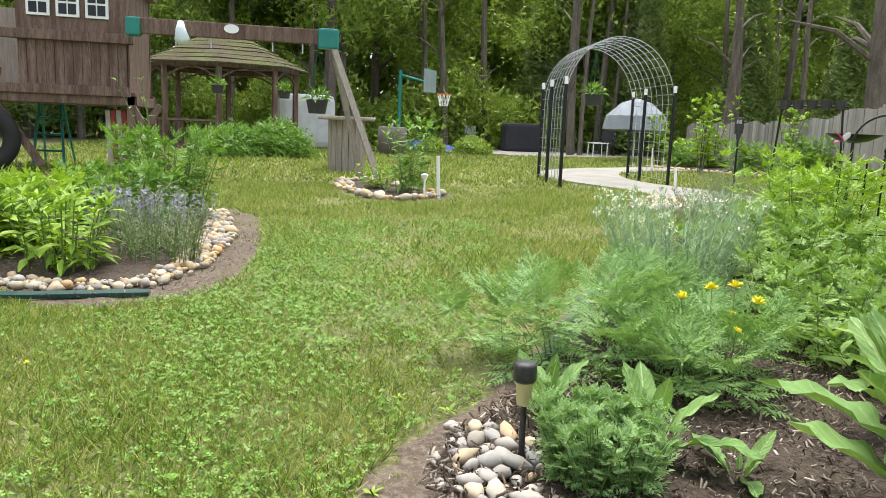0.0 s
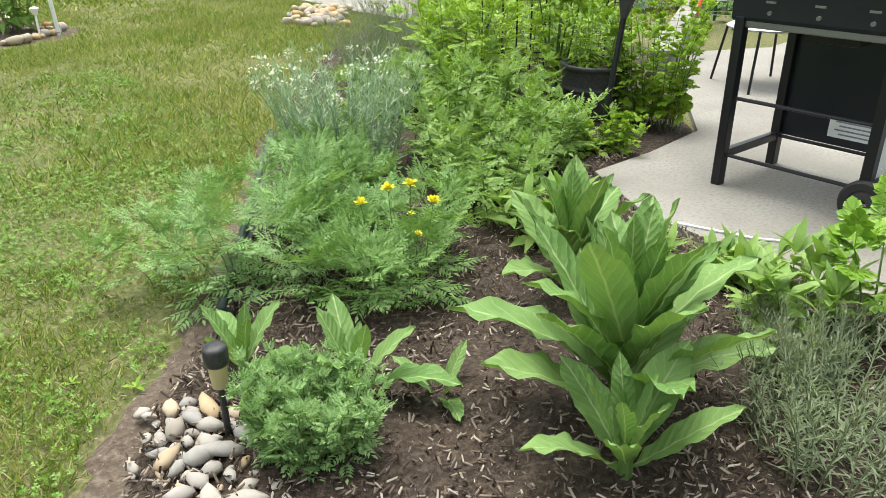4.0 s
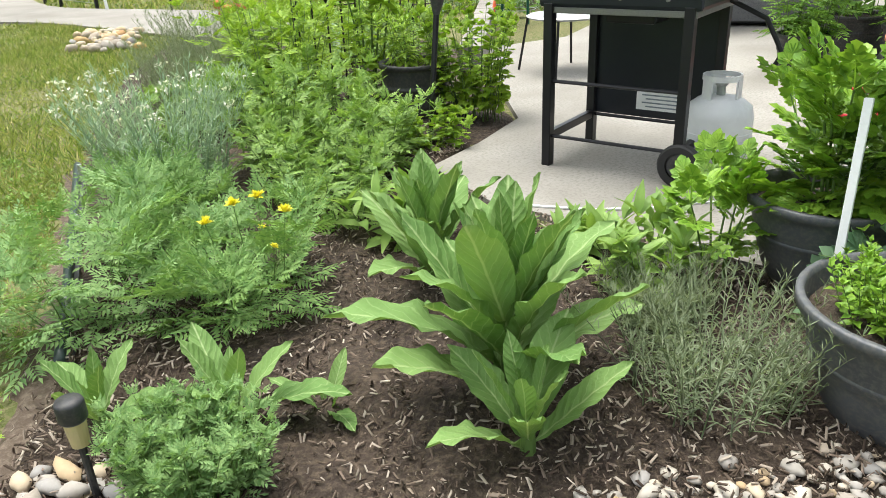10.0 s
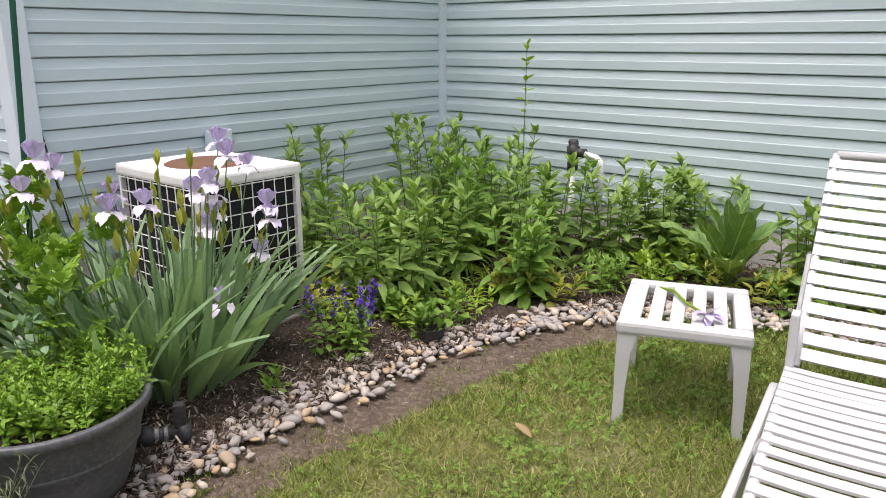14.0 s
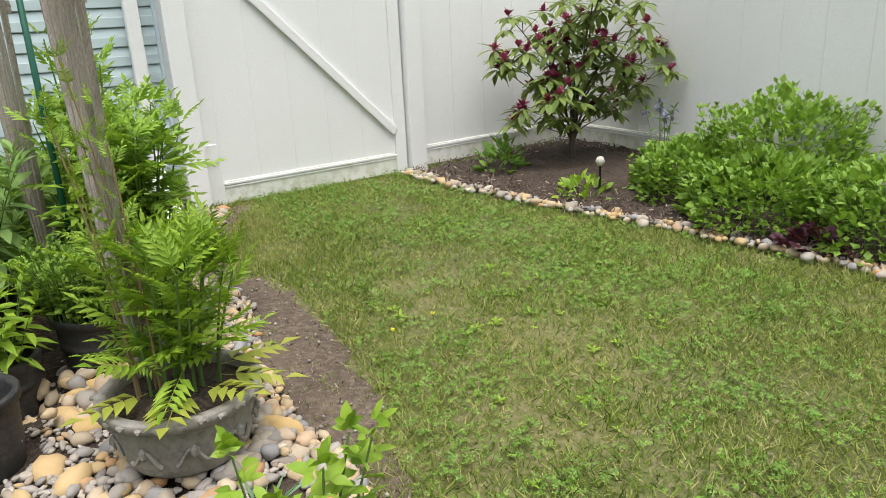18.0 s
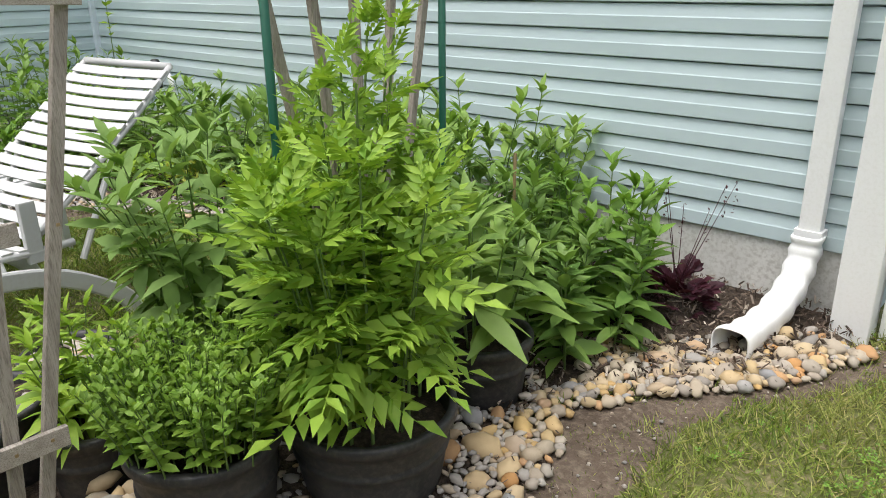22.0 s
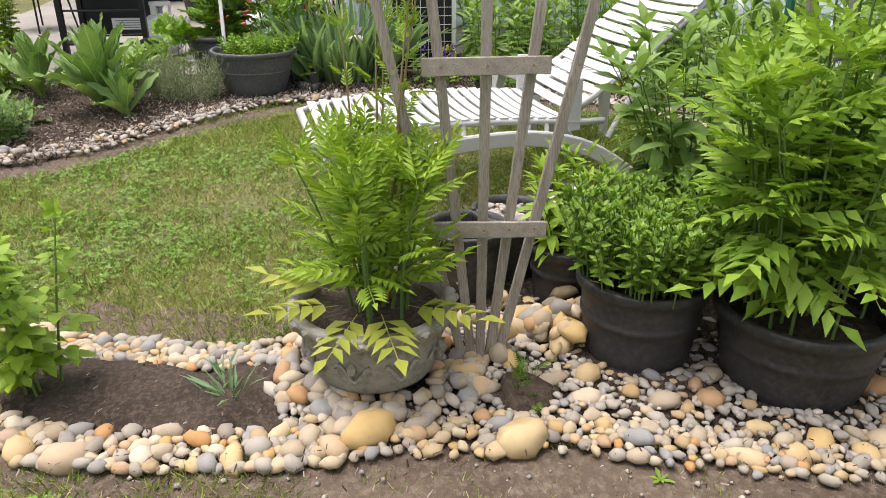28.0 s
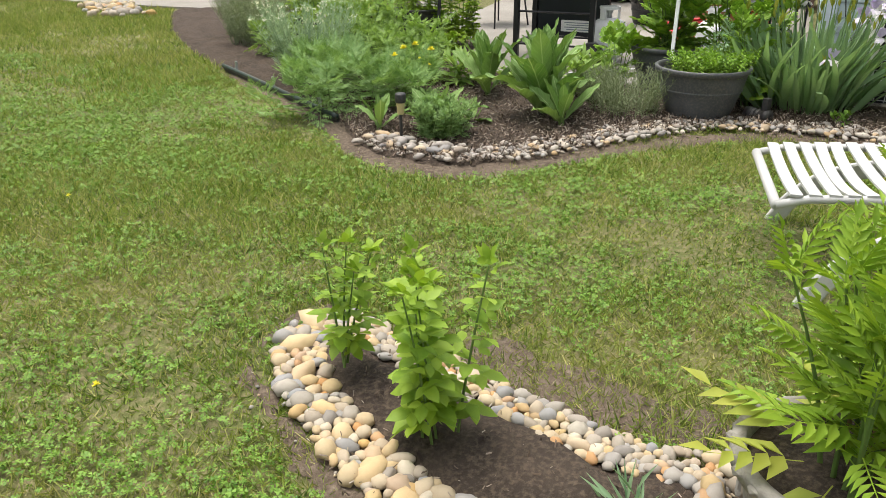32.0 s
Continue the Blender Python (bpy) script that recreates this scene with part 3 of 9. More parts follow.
def stem_lines(x, y, z, r, h, n, lean=0.35, spread=0.45, vary=0.25, k=5):
    out = []
    for i in range(n):
        a = uni(0, 2 * math.pi)
        q = r * spread * math.sqrt(uni(0, 1))
        hh = h * uni(1 - vary, 1.0)
        o = lean * hh * uni(0.3, 1.0)
        bend = uni(-0.04, 0.04)
        s = np.linspace(0, 1, k)
        out.append(np.stack([x + (q + o * s ** 1.6) * math.cos(a) + bend * s, y + (q + o * s ** 1.6) * math.sin(a) - bend * s, z + hh * s], 1))
    return out


def leaves_on(lines, per, size, leaf, mat, parent, start=0.15, up=(-10, 50), shrink=0.55, name="foliage", tuft=3):
    """Leaves round stems at the golden angle; those near the tip stand up and are smaller."""
    pos, d, sz = [], [], []
    for pts in lines:
        s = np.linspace(start, 1.0, per) + rng.normal(0, 0.012, per)
        s = np.clip(s, 0, 1)
        g = s * (len(pts) - 1)
        i = np.minimum(g.astype(int), len(pts) - 2)
        fr = (g - i)[:, None]
        p = pts[i] * (1 - fr) + pts[i + 1] * fr
        a = uni(0, 6.28) + np.arange(per) * 2.4 + rng.normal(0, 0.3, per)
        e = np.radians(up[0] + (up[1] - up[0]) * s ** 1.5 + rng.normal(0, 10, per))
        pos.append(p)
        d.append(np.stack([np.cos(a) * np.cos(e), np.sin(a) * np.cos(e), np.sin(e)], 1))
        sz.append(size * (1 - (1 - shrink) * s ** 2) * uni(0.75, 1.15, per))
        if tuft:
            a = uni(0, 6.28, tuft)
            e = np.radians(uni(35, 80, tuft))
            pos.append(np.repeat(pts[-1:], tuft, 0))
            d.append(np.stack([np.cos(a) * np.cos(e), np.sin(a) * np.cos(e), np.sin(e)], 1))
            sz.append(np.full(tuft, size * shrink))
    pos, d, sz = np.concatenate(pos), np.concatenate(d), np.concatenate(sz)
    return scatter(name, leaf, frames_of(pos, d, sz, rng.normal(0, 0.3, len(pos))), mat, parent)


def herb(name, label, category, x, y, r, h, n, leaf, size, per, mat, z=0.02, lean=0.35, spread=0.45, stem=0.004, up=(-10, 50), start=0.15,
         shrink=0.55, stem_mat=None, group="", vary=0.25, tuft=3):
    t = thing(name, label, category, pose(x, y, z), group)
    lines = stem_lines(0, 0, 0, r, h, n, lean, spread, vary)
    if n <= 18 and y < 6:
        for l in lines:
            s = stems_mesh([l], stem, stem_mat or M_stem, t, "stem")
            leaves_on([l], per, size, leaf, mat, s, start, up, shrink, tuft=tuft)
    else:
        tagged(stems_mesh(lines, stem, stem_mat or M_stem, t, "stem_mass"), "", "", "", "stuff")
        tagged(leaves_on(lines, per, size, leaf, mat, t, start, up, shrink, tuft=tuft), "", "", "", "stuff")
    return t, lines


def dome(parent, r, h, n, leaf, size, mat, z=0.0, shell=0.55, name="foliage", up=0.35, flat=1.0):
    """Leaves through the outer shell of a dome, pointing outwards."""
    u = rng.normal(0, 1, (n, 3))
    u /= np.linalg.norm(u, axis=1, keepdims=True)
    u[:, 2] = np.abs(u[:, 2])
    k = uni(shell, 1.0, n)[:, None] * (1 + 0.12 * np.sin(u[:, :1] * 7 + 1) * np.cos(u[:, 1:2] * 6))
    p = u * k * np.array([r, r * flat, h]) + [0, 0, z]
    d = u + rng.normal(0, 0.45, (n, 3)) + [0, 0, up]
    return scatter(name, leaf, frames_of(p, d, size * uni(0.7, 1.2, n), rng.normal(0, 0.5, n)), mat, parent)


def mound(name, label, category, x, y, r, h, n, leaf, size, mat, z=0.02, group="", **k):
    t = thing(name, label, category, pose(x, y, z), group)
    dome(t, r, h, n, leaf, size, mat, **k)
    return t


def big_leaf_mesh(name, length, width, droop, wavy, mat, curl=0.0):
    """A broad leaf with a raised midrib, a stalk and a wavy edge."""
    v, f = [], []
    rows, cols = 18, 6
    for i in range(rows + 1):
        s = i / rows
        w = max(0.004, width / 2 * (0.1 * (1 - s) + 0.96 * s ** 1.1 * (1 - s) ** 0.85 / 0.263))
        lean = droop * s ** 2.2
        for j in range(cols + 1):
            q = j / cols * 2 - 1
            ripple = wavy * width * (math.sin(s * 23 + q * 2) + 0.6 * math.sin(s * 41 + q * 5)) * abs(q) ** 1.5
            vein = 0.022 * width * math.cos((s * 10 - abs(q) * 1.6) * 3.1) - 0.03 * width * (abs(q) < 0.1)
            v.append((q * w * (1 - curl * 0.3), s * length * (1 - 0.25 * lean), -lean * length + 0.28 * w * abs(q) ** 1.3 + ripple + vein))
        if i:
            for j in range(cols):
                a = (i - 1) * (cols + 1) + j
                f += [a, a + 1, a + cols + 2, a + cols + 1]
    me = raw_mesh(name, v, f, np.full(len(f) // 4, 4))
    me.polygons.foreach_set("use_smooth", [True] * len(me.polygons))
    me.materials.append(mat)
    return me


LEAVES = [big_leaf_mesh("leaf", 1.0, w, d, wv, L_mullein) for w, d, wv in ((0.29, 0.14, 0.05), (0.33, 0.22, 0.065), (0.26, 0.06, 0.045), (0.34, 0.34, 0.07))]


def rosette(name, label, x, y, z, n, length, group="", low=8, high=80, h=0.0):
    """A rosette of felted leaves, each a part: the outer ones lie low, the inner ones stand."""
    t = thing(name, label, "plant", pose(x, y, z, 0, 0, uni(0, 360)), group)
    if h:
        part("stem", tube(bmesh.new(), [(0, 0, -0.02), (0, 0, h)], [0.022, 0.014], 7), M_stem, t)
    for i in range(n):
        s = i / (n - 1)
        a = i * 137.5 + uni(-12, 12)
        e = low + (high - low) * s ** 0.9 + uni(-5, 5)
        L = length * (1.0 - 0.6 * s ** 2.2) * uni(0.85, 1.12)
        me = LEAVES[(i * 7) % 4 if s < 0.6 else (0 if i % 2 else 2)]
        m = pose(0, 0, h * s * 0.95 + 0.01, 0, 0, a) @ pose(0, 0.015, 0, e, uni(-12, 12), 0) @ Matrix.Scale(L, 4)
        ob = new("leaf", me)
        ob.parent = t
        ob.matrix_basis = m
    return t


# ---- ground ----
BED = rounded([(2.3, 4.74), (1.72, 3.8), (1.19, 2.92), (0.72, 2.42), (0.56, 2.04), (0.66, 1.66), (1.08, 1.36), (1.66, 0.95), (1.98, 0.5), (1.98, -0.05), (1.98, -0.6),
               (1.82, -1.2), (1.6, -1.65), (1.0, -2.05), (0.2, -2.1), (-0.5, -1.92), (-0.62, -1.5), (-0.6, -0.8), (-0.72, -0.35), (-1.02, -0.02), (-1.24, 0.3), (-1.25, 0.74), (-1.12, 1.08),
               (-1.0, 1.38), (-1.06, 1.56), (-1.28, 1.5), (-1.5, 1.24), (-1.66, 0.95), (-1.68, 0.5), (-1.7, 0.1), (-1.72, -0.37), (-1.83, -0.7),
               (-1.9, -1.0), (-1.82, -1.38), (-1.7, -1.61), (-1.88, -1.93), (-2.18, -2.26), (-2.3, -2.6)], False, 4) + [
    (-2.3, -2.94), (3.8, -2.94), (3.8, 0.2), (3.3, 0.3), (3.0, 0.9), (2.84, 1.3), (2.92, 2.5), (3.2, 3.05), (3.7, 3.07), (4.25, 3.15), (5.2, 3.9), (6.4, 4.8), (7.0, 6.5), (6.3, 8.0), (5.85, 8.6), (5.45, 8.3), (4.05, 7.0), (2.9, 5.6)]
BED_WEST = rounded([(-3.82, -2.75), (-3.8, -2.07), (-3.94, -1.3), (-4.06, -0.77), (-4.19, -0.1), (-4.26, 0.5), (-4.4, 1.8)], False, 4) + [(-5.6, 1.9), (-5.6, -2.95)]
BED_LEFT = rounded([(-4.5, 5.6), (-2.4, 5.1), (-1.2, 4.78), (-0.69, 4.49), (-0.36, 4.66), (-0.14, 5.5), (-0.08, 6.4), (-0.13, 7.1), (-0.26, 8.1), (-1.5, 9.4), (-4.4, 9.6)], True, 4)
BED_RING = rounded([(1.43, 12.4), (1.3, 11.2), (1.41, 10.05), (1.75, 9.55), (2.3, 9.85), (2.45, 10.3), (2.2, 11.0), (2.05, 12.2)], True, 4)
BED_FAR = rounded([(2.5, 26.2), (5.5, 25.8), (8.3, 25.4), (8.6, 26.6), (5, 27.6), (2.5, 27.4)], True, 4)
BED_EAST = rounded([(11.0, 20.5), (11.6, 18.2), (12.2, 16.6), (13.0, 15.2), (13.2, 13.6), (12.4, 10.5), (11.0, 8.0)], False, 4) + [(9.6, 6.2), (11.5, 5.0), (12.2, 8.0), (14.5, 15.0), (15.5, 21.0)]
SOIL_MAIN = rounded([(2.3, 4.74), (2.2, 4.75), (1.6, 3.78), (1.06, 2.96), (0.6, 2.46), (0.4, 2.05), (0.54, 1.56), (1.0, 1.2), (1.5, 0.72), (1.72, 0.42), (1.72, -0.1), (1.68, -0.65), (1.55, -1.2), (1.3, -1.6), (1.6, -1.65), (1.9, -1.0), (2.05, 0.2), (1.6, 1.0), (0.8, 1.7), (0.8, 2.4), (1.4, 3.1)], True, 3)
SOIL_WEST = rounded([(-2.3, -2.75), (-2.62, -2.66), (-2.42, -2.4), (-2.12, -1.9), (-2.08, -1.5), (-2.2, -1.15), (-2.16, -0.6), (-2.1, -0.1), (-1.93, 0.4), (-1.78, 0.95), (-1.56, 1.4), (-1.32, 1.63),
                     (-1.0, 1.66), (-0.92, 1.5), (-1.3, 1.6), (-1.6, 0.9), (-1.66, 0.0), (-1.8, -0.8), (-1.7, -1.5), (-2.1, -2.3)], True, 3)
SOIL_INNER = rounded([(-1.1, 0.2), (-0.95, 0.6), (-0.9, 1.0), (-1.1, 1.05), (-1.25, 0.6)], True, 3)
SOIL_LEFT = rounded([(-2.4, 4.95), (-1.2, 4.5), (-0.62, 4.15), (-0.05, 4.6), (0.14, 5.5), (0.18, 6.6), (0.13, 7.7), (-0.2, 8.5), (-0.3, 8.0), (-0.15, 7.0), (-0.15, 5.7), (-0.4, 4.8), (-0.8, 4.65)], True, 3)
SOIL_RINGB = rounded([(1.2, 12.3), (1.2, 10.0), (1.75, 9.3), (2.45, 9.65), (2.65, 10.3), (2.3, 11.2), (2.1, 12.4)], True, 4)
BED_CORE = rounded([(-1.16, 1.42), (-1.11, 1.32), (-1.2, 1.05), (-1.32, 0.72), (-1.37, 0.38), (-1.6, 0.26), (-1.67, 0.6), (-1.58, 0.92), (-1.43, 1.18), (-1.26, 1.38)], True, 4)
PATH_L = rounded([(11.8, 20.6), (9.4, 19.2), (7.0, 17.5), (5.9, 15.6), (5.62, 13.6), (5.95, 11.8), (5.9, 10.1), (5.85, 9.1), (5.9, 8.0)], False, 5)
PATH_R = rounded([(12.3, 19.0), (9.8, 17.9), (8.3, 16.6), (7.5, 14.8), (7.3, 13.4), (7.55, 12.0), (7.8, 10.4), (7.6, 9.1), (7.3, 8.0)], False, 5)
WALKWAY = PATH_L + PATH_R[::-1]
PATIO = [(2.86, 1.3), (3.02, 0.9), (3.32, 0.28), (3.72, 0.2), (13.5, 0.2), (13.5, 4.6), (9.0, 4.6), (7.3, 4.35), (6.4, 4.75), (5.2, 3.88), (4.27, 3.13), (3.7, 3.05), (3.22, 3.03), (2.94, 2.5)]
PATIO_FAR = [(6.2, 28.2), (9.0, 26.2), (13.0, 27.3), (16.0, 29.5), (16.0, 37.0), (5.0, 37.0)]

# The ground is one sheet to the horizon, finer near the house.
ticks = np.concatenate([[-1500, -300, -80, -30], np.arange(-12, 40.1, 0.5), [60, 120, 400, 1500]])
gx, gy = np.meshgrid(ticks, ticks, indexing="ij")
gz = -0.004 + 0.006 * np.sin(gx * 1.7) * np.cos(gy * 1.3) * (np.abs(gx) < 40) * (np.abs(gy) < 60)
k = len(ticks)
gi = np.arange(k * k).reshape(k, k)
gq = np.stack([gi[:-1, :-1], gi[1:, :-1], gi[1:, 1:], gi[:-1, 1:]], -1).reshape(-1, 4)
tagged(to_object("ground", raw_mesh("ground", np.stack([gx, gy, gz], -1).reshape(-1, 3), gq.ravel(), np.full(len(gq), 4)), M_ground, smooth=True),
       "short mown lawn over brown earth", "lawn", "", "structure")
for nm, pl, z, mt, lb, rs in (
        ("ground_bed_main", BED, 0.015, M_mulch, "garden bed covered with dark bark mulch", 0.03),
        ("ground_bed_fence", BED_WEST, 0.015, M_mulch, "mulched bed along the white vinyl fence", 0.05),
        ("ground_bed_playset", BED_LEFT, 0.015, M_mulch, "planted island bed beside the playset", 0.06),
        ("ground_bed_swing", BED_RING, 0.012, M_mulch, "small stone-ringed bed under the swing frame", 0.03),
        ("ground_bed_ring", BED_CORE, 0.036, M_darksoil, "dark fine soil inside the stone ring", 0.02),
        ("ground_soil_edge", SOIL_MAIN, 0.008, M_soil, "worn bare soil strip along the bed edge", 0.004),
        ("ground_soil_rocks", SOIL_WEST, 0.008, M_soil, "bare brown soil strip beside the river stones", 0.004),
        ("ground_soil_inner", SOIL_INNER, 0.007, M_soil, "bare soil between lawn and stones", 0.003),
        ("ground_soil_playset", SOIL_LEFT, 0.008, M_soil, "bare soil strip round the island bed", 0.004)):
    patch(nm, pl, z, mt, lb, "ground", rs, cell=0.07 if "soil" in nm else 0.09, rough=0.004 if "soil" in nm else 0.008)
for nm, pl, z, mt, lb, rs in (("ground_bed_far", BED_FAR, 0.02, M_mulch, "low planted bed before the far patio", 0.06), ("ground_bed_border", BED_EAST, 0.02, M_mulch, "deep flower border along the wooden fence", 0.1),
                              ("ground_soil_swing", SOIL_RINGB, 0.008, M_soil, "bare soil round the small bed", 0.0)):
    patch(nm, pl, z, mt, lb, "ground", rs, cell=0.25, rough=0.006)


def slab(name, poly, z0, z1, mat, label):
    bm = bmesh.new()
    vs = [bm.verts.new((x, y, z1)) for x, y in poly]
    top = bm.faces.new(vs)
    low = bmesh.ops.extrude_face_region(bm, geom=[top])["geom"]
    bmesh.ops.translate(bm, vec=(0, 0, z0 - z1), verts=[g for g in low if isinstance(g, bmesh.types.BMVert)])
    bmesh.ops.recalc_face_normals(bm, faces=bm.faces)
    return tagged(part(name, bm, mat), label, "paving", "", "structure")


slab("pavement_patio", PATIO, -0.1, 0.035, M_concrete, "pale worn concrete patio slab")
slab("pavement_path", WALKWAY, -0.1, 0.03, M_concrete, "curving pale concrete garden path")
slab("pavement_far_patio", PATIO_FAR, -0.1, 0.03, M_concrete, "pale concrete patio at the end of the garden")

# ---- house ----
COURSE = 0.111
SIDE_Z = 0.258


def sided_wall(name, p, q, h, label, out):
    """A wall of double Dutch-lap vinyl: each course is a board of its own, over a painted foundation."""
    p, q, out = Vector((*p, 0)), Vector((*q, 0)), Vector((*out, 0))
    run = (q - p).normalized()
    length = (q - p).length
    wall = thing(name, label, "house wall", None, "", "structure")
    core = part("wall_core", boxed(0, length, 0.03, 0.2, -0.2, h), M_siding, wall)
    base = part("foundation", boxed(-0.01, length, 0.012, 0.2, -0.25, SIDE_Z + 0.02), M_foundation, wall, "off-white painted foundation")
    bm = bmesh.new()
    prof = [(0.013, 0.0), (-0.012, 0.0), (-0.0135, 0.003), (-0.013, 0.054), (-0.0105, 0.059), (-0.002, COURSE - 0.006), (0.013, COURSE - 0.005)]
    a = [bm.verts.new((0, y + 0.012, z)) for y, z in prof]
    b = [bm.verts.new((length, y + 0.012, z)) for y, z in prof]
    for i in range(len(prof) - 1):
        bm.faces.new((a[i], b[i], b[i + 1], a[i + 1]))
    me = bpy.data.meshes.new("siding_course")
    bm.to_mesh(me)
    bm.free()
    me.materials.append(M_siding)
    m = Matrix((( run.x, -out.x, 0, p.x), (run.y, -out.y, 0, p.y), (0, 0, 1, 0), (0, 0, 0, 1)))
    if m.to_3x3().determinant() < 0:
        me.flip_normals()
    for i in range(int((h - SIDE_Z) / COURSE)):
        ob = new("siding_course", me)
        ob.parent = wall
        ob.matrix_basis = Matrix.Translation((0, 0, SIDE_Z + i * COURSE))
    wall.matrix_basis = m
    return wall


sided_wall("wall_south", (3.755, -2.894), (-2.26, -2.894), 2.85, "pale blue vinyl siding on the house wall", (0, 1))
sided_wall("wall_east", (3.755, 0.13), (3.755, -2.894), 2.85, "pale blue vinyl siding beside the air conditioner", (-1, 0))
sided_wall("wall_north", (12.0, 0.16), (3.84, 0.16), 2.85, "pale blue vinyl siding along the patio", (0, 1))
for nm, a in (("trim_inner_corner", (3.715, 3.775, -2.914, -2.856, 0.2, 2.84)), ("trim_outer_corner", (3.725, 3.86, 0.075, 0.185, 0.18, 2.84)),
              ("trim_house_corner", (-2.3, -2.2, -2.92, -2.872, 0.2, 2.84))):
    tagged(part(nm, boxed(*a, bevel=0.006), M_trim), "pale blue-grey corner trim of the siding", "trim", "", "structure")
tagged(part("wall_side", boxed(-2.3, -2.1, -9, -2.93, -0.2, 2.85), M_siding), "side wall of the house", "house wall", "", "structure")
for nm, a in (("roof_south", (-2.5, 12.3, -9.3, -2.7, 2.86, 3.0)), ("roof_north", (3.6, 12.3, -2.69, 0.3, 2.86, 3.0))):
    tagged(part(nm, boxed(*a), M_foundation), "flat edge of the house roof", "roof", "", "structure")


def white_panel(name, p, q, h, label, thick=0.05, planks=True, z0=0.025):
    """A vinyl fence section: rails above and below, tongue-and-groove boards between."""
    p, q = Vector((*p, 0)), Vector((*q, 0))
    run, L = (q - p).normalized(), (q - p).length
    t = thing(name, label, "fence", None, "white vinyl fence", "structure")
    m = Matrix(((run.x, -run.y, 0, p.x), (run.y, run.x, 0, p.y), (0, 0, 1, 0), (0, 0, 0, 1)))
    t.matrix_basis = m
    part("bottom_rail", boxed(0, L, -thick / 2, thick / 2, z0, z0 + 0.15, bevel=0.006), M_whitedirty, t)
    bm = bmesh.new()
    box(bm, 0, L, -thick / 2 - 0.006, thick / 2 + 0.006, z0 + 0.125, z0 + 0.14, bevel=0.002)
    box(bm, 0, L, -thick / 2 - 0.004, thick / 2 + 0.004, z0 + 0.108, z0 + 0.116, bevel=0.002)
    part("rail_bead", bm, M_white, t)
    part("top_rail", boxed(0, L, -thick / 2, thick / 2, h - 0.15, h, bevel=0.006), M_white, t)
    n = max(1, round(L / 0.28))
    for i in range(n):
        part("board", boxed(i * L / n + 0.0006, (i + 1) * L / n - 0.0006, -0.014, 0.014, z0 + 0.1, h - 0.1, bevel=0.002), M_white, t)
    return t


def white_post(name, x, y, s, h):
    t = thing(name, "square white vinyl fence post with a cap", "fence post", pose(x, y, 0), "white vinyl fence", "structure")
    part("post", boxed(-s / 2, s / 2, -s / 2, s / 2, -0.2, h, bevel=0.006), M_white, t)
    part("cap", boxed(-s / 2 - 0.012, s / 2 + 0.012, -s / 2 - 0.012, s / 2 + 0.012, h, h + 0.03, bevel=0.01), M_white, t)


white_post("fence_post_hinge", -2.28, -2.78, 0.13, 1.85)
white_post("fence_post_latch", -3.93, -2.84, 0.13, 1.85)
white_panel("fence_back", (-4.0, -2.85), (-5.5, -2.93), 1.8, "white vinyl privacy fence section")
white_panel("fence_side", (-5.5, -2.93), (-5.62, 5.0), 1.8, "white vinyl privacy fence along the bed")
white_post("fence_post_corner", -5.5, -2.93, 0.13, 1.85)

gate = thing("gate_1", "closed white vinyl gate with diagonal brace and algae stains", "gate", pose(-2.36, -2.83, -0.065, 0, 0, 181.0), "", "structure")
GW = 1.49
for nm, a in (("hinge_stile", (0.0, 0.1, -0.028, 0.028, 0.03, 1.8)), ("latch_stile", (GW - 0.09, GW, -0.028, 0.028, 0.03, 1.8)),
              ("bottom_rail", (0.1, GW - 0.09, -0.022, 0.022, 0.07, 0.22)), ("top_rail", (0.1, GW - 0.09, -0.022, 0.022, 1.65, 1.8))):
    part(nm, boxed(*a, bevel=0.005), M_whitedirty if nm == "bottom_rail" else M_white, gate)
bm = bmesh.new()
box(bm, 0.1, GW - 0.09, -0.03, 0.03, 0.196, 0.21, bevel=0.002)
box(bm, 0.1, GW - 0.09, -0.027, 0.027, 0.178, 0.186, bevel=0.002)
part("rail_bead", bm, M_white, gate)
for i in range(5):
    w = (GW - 0.19) / 5
    part("board", boxed(0.1 + i * w + 0.0002, 0.1 + (i + 1) * w - 0.0002, -0.012, 0.012, 0.2, 1.7, bevel=0.0008), M_white, gate)
dx, dz = GW - 0.19, 1.3
part("brace", boxed(-0.03, 0.03, -0.036, -0.012, 0, math.hypot(dx, dz), bevel=0.006, m=pose(GW - 0.085, 0, 0.375, 0, -math.degrees(math.atan2(dx, dz)), 0)), M_white, gate)
for z in (0.35, 1.5):
    part("hinge", boxed(-0.06, 0.08, -0.04, -0.026, z, z + 0.12, bevel=0.004), M_white, gate)

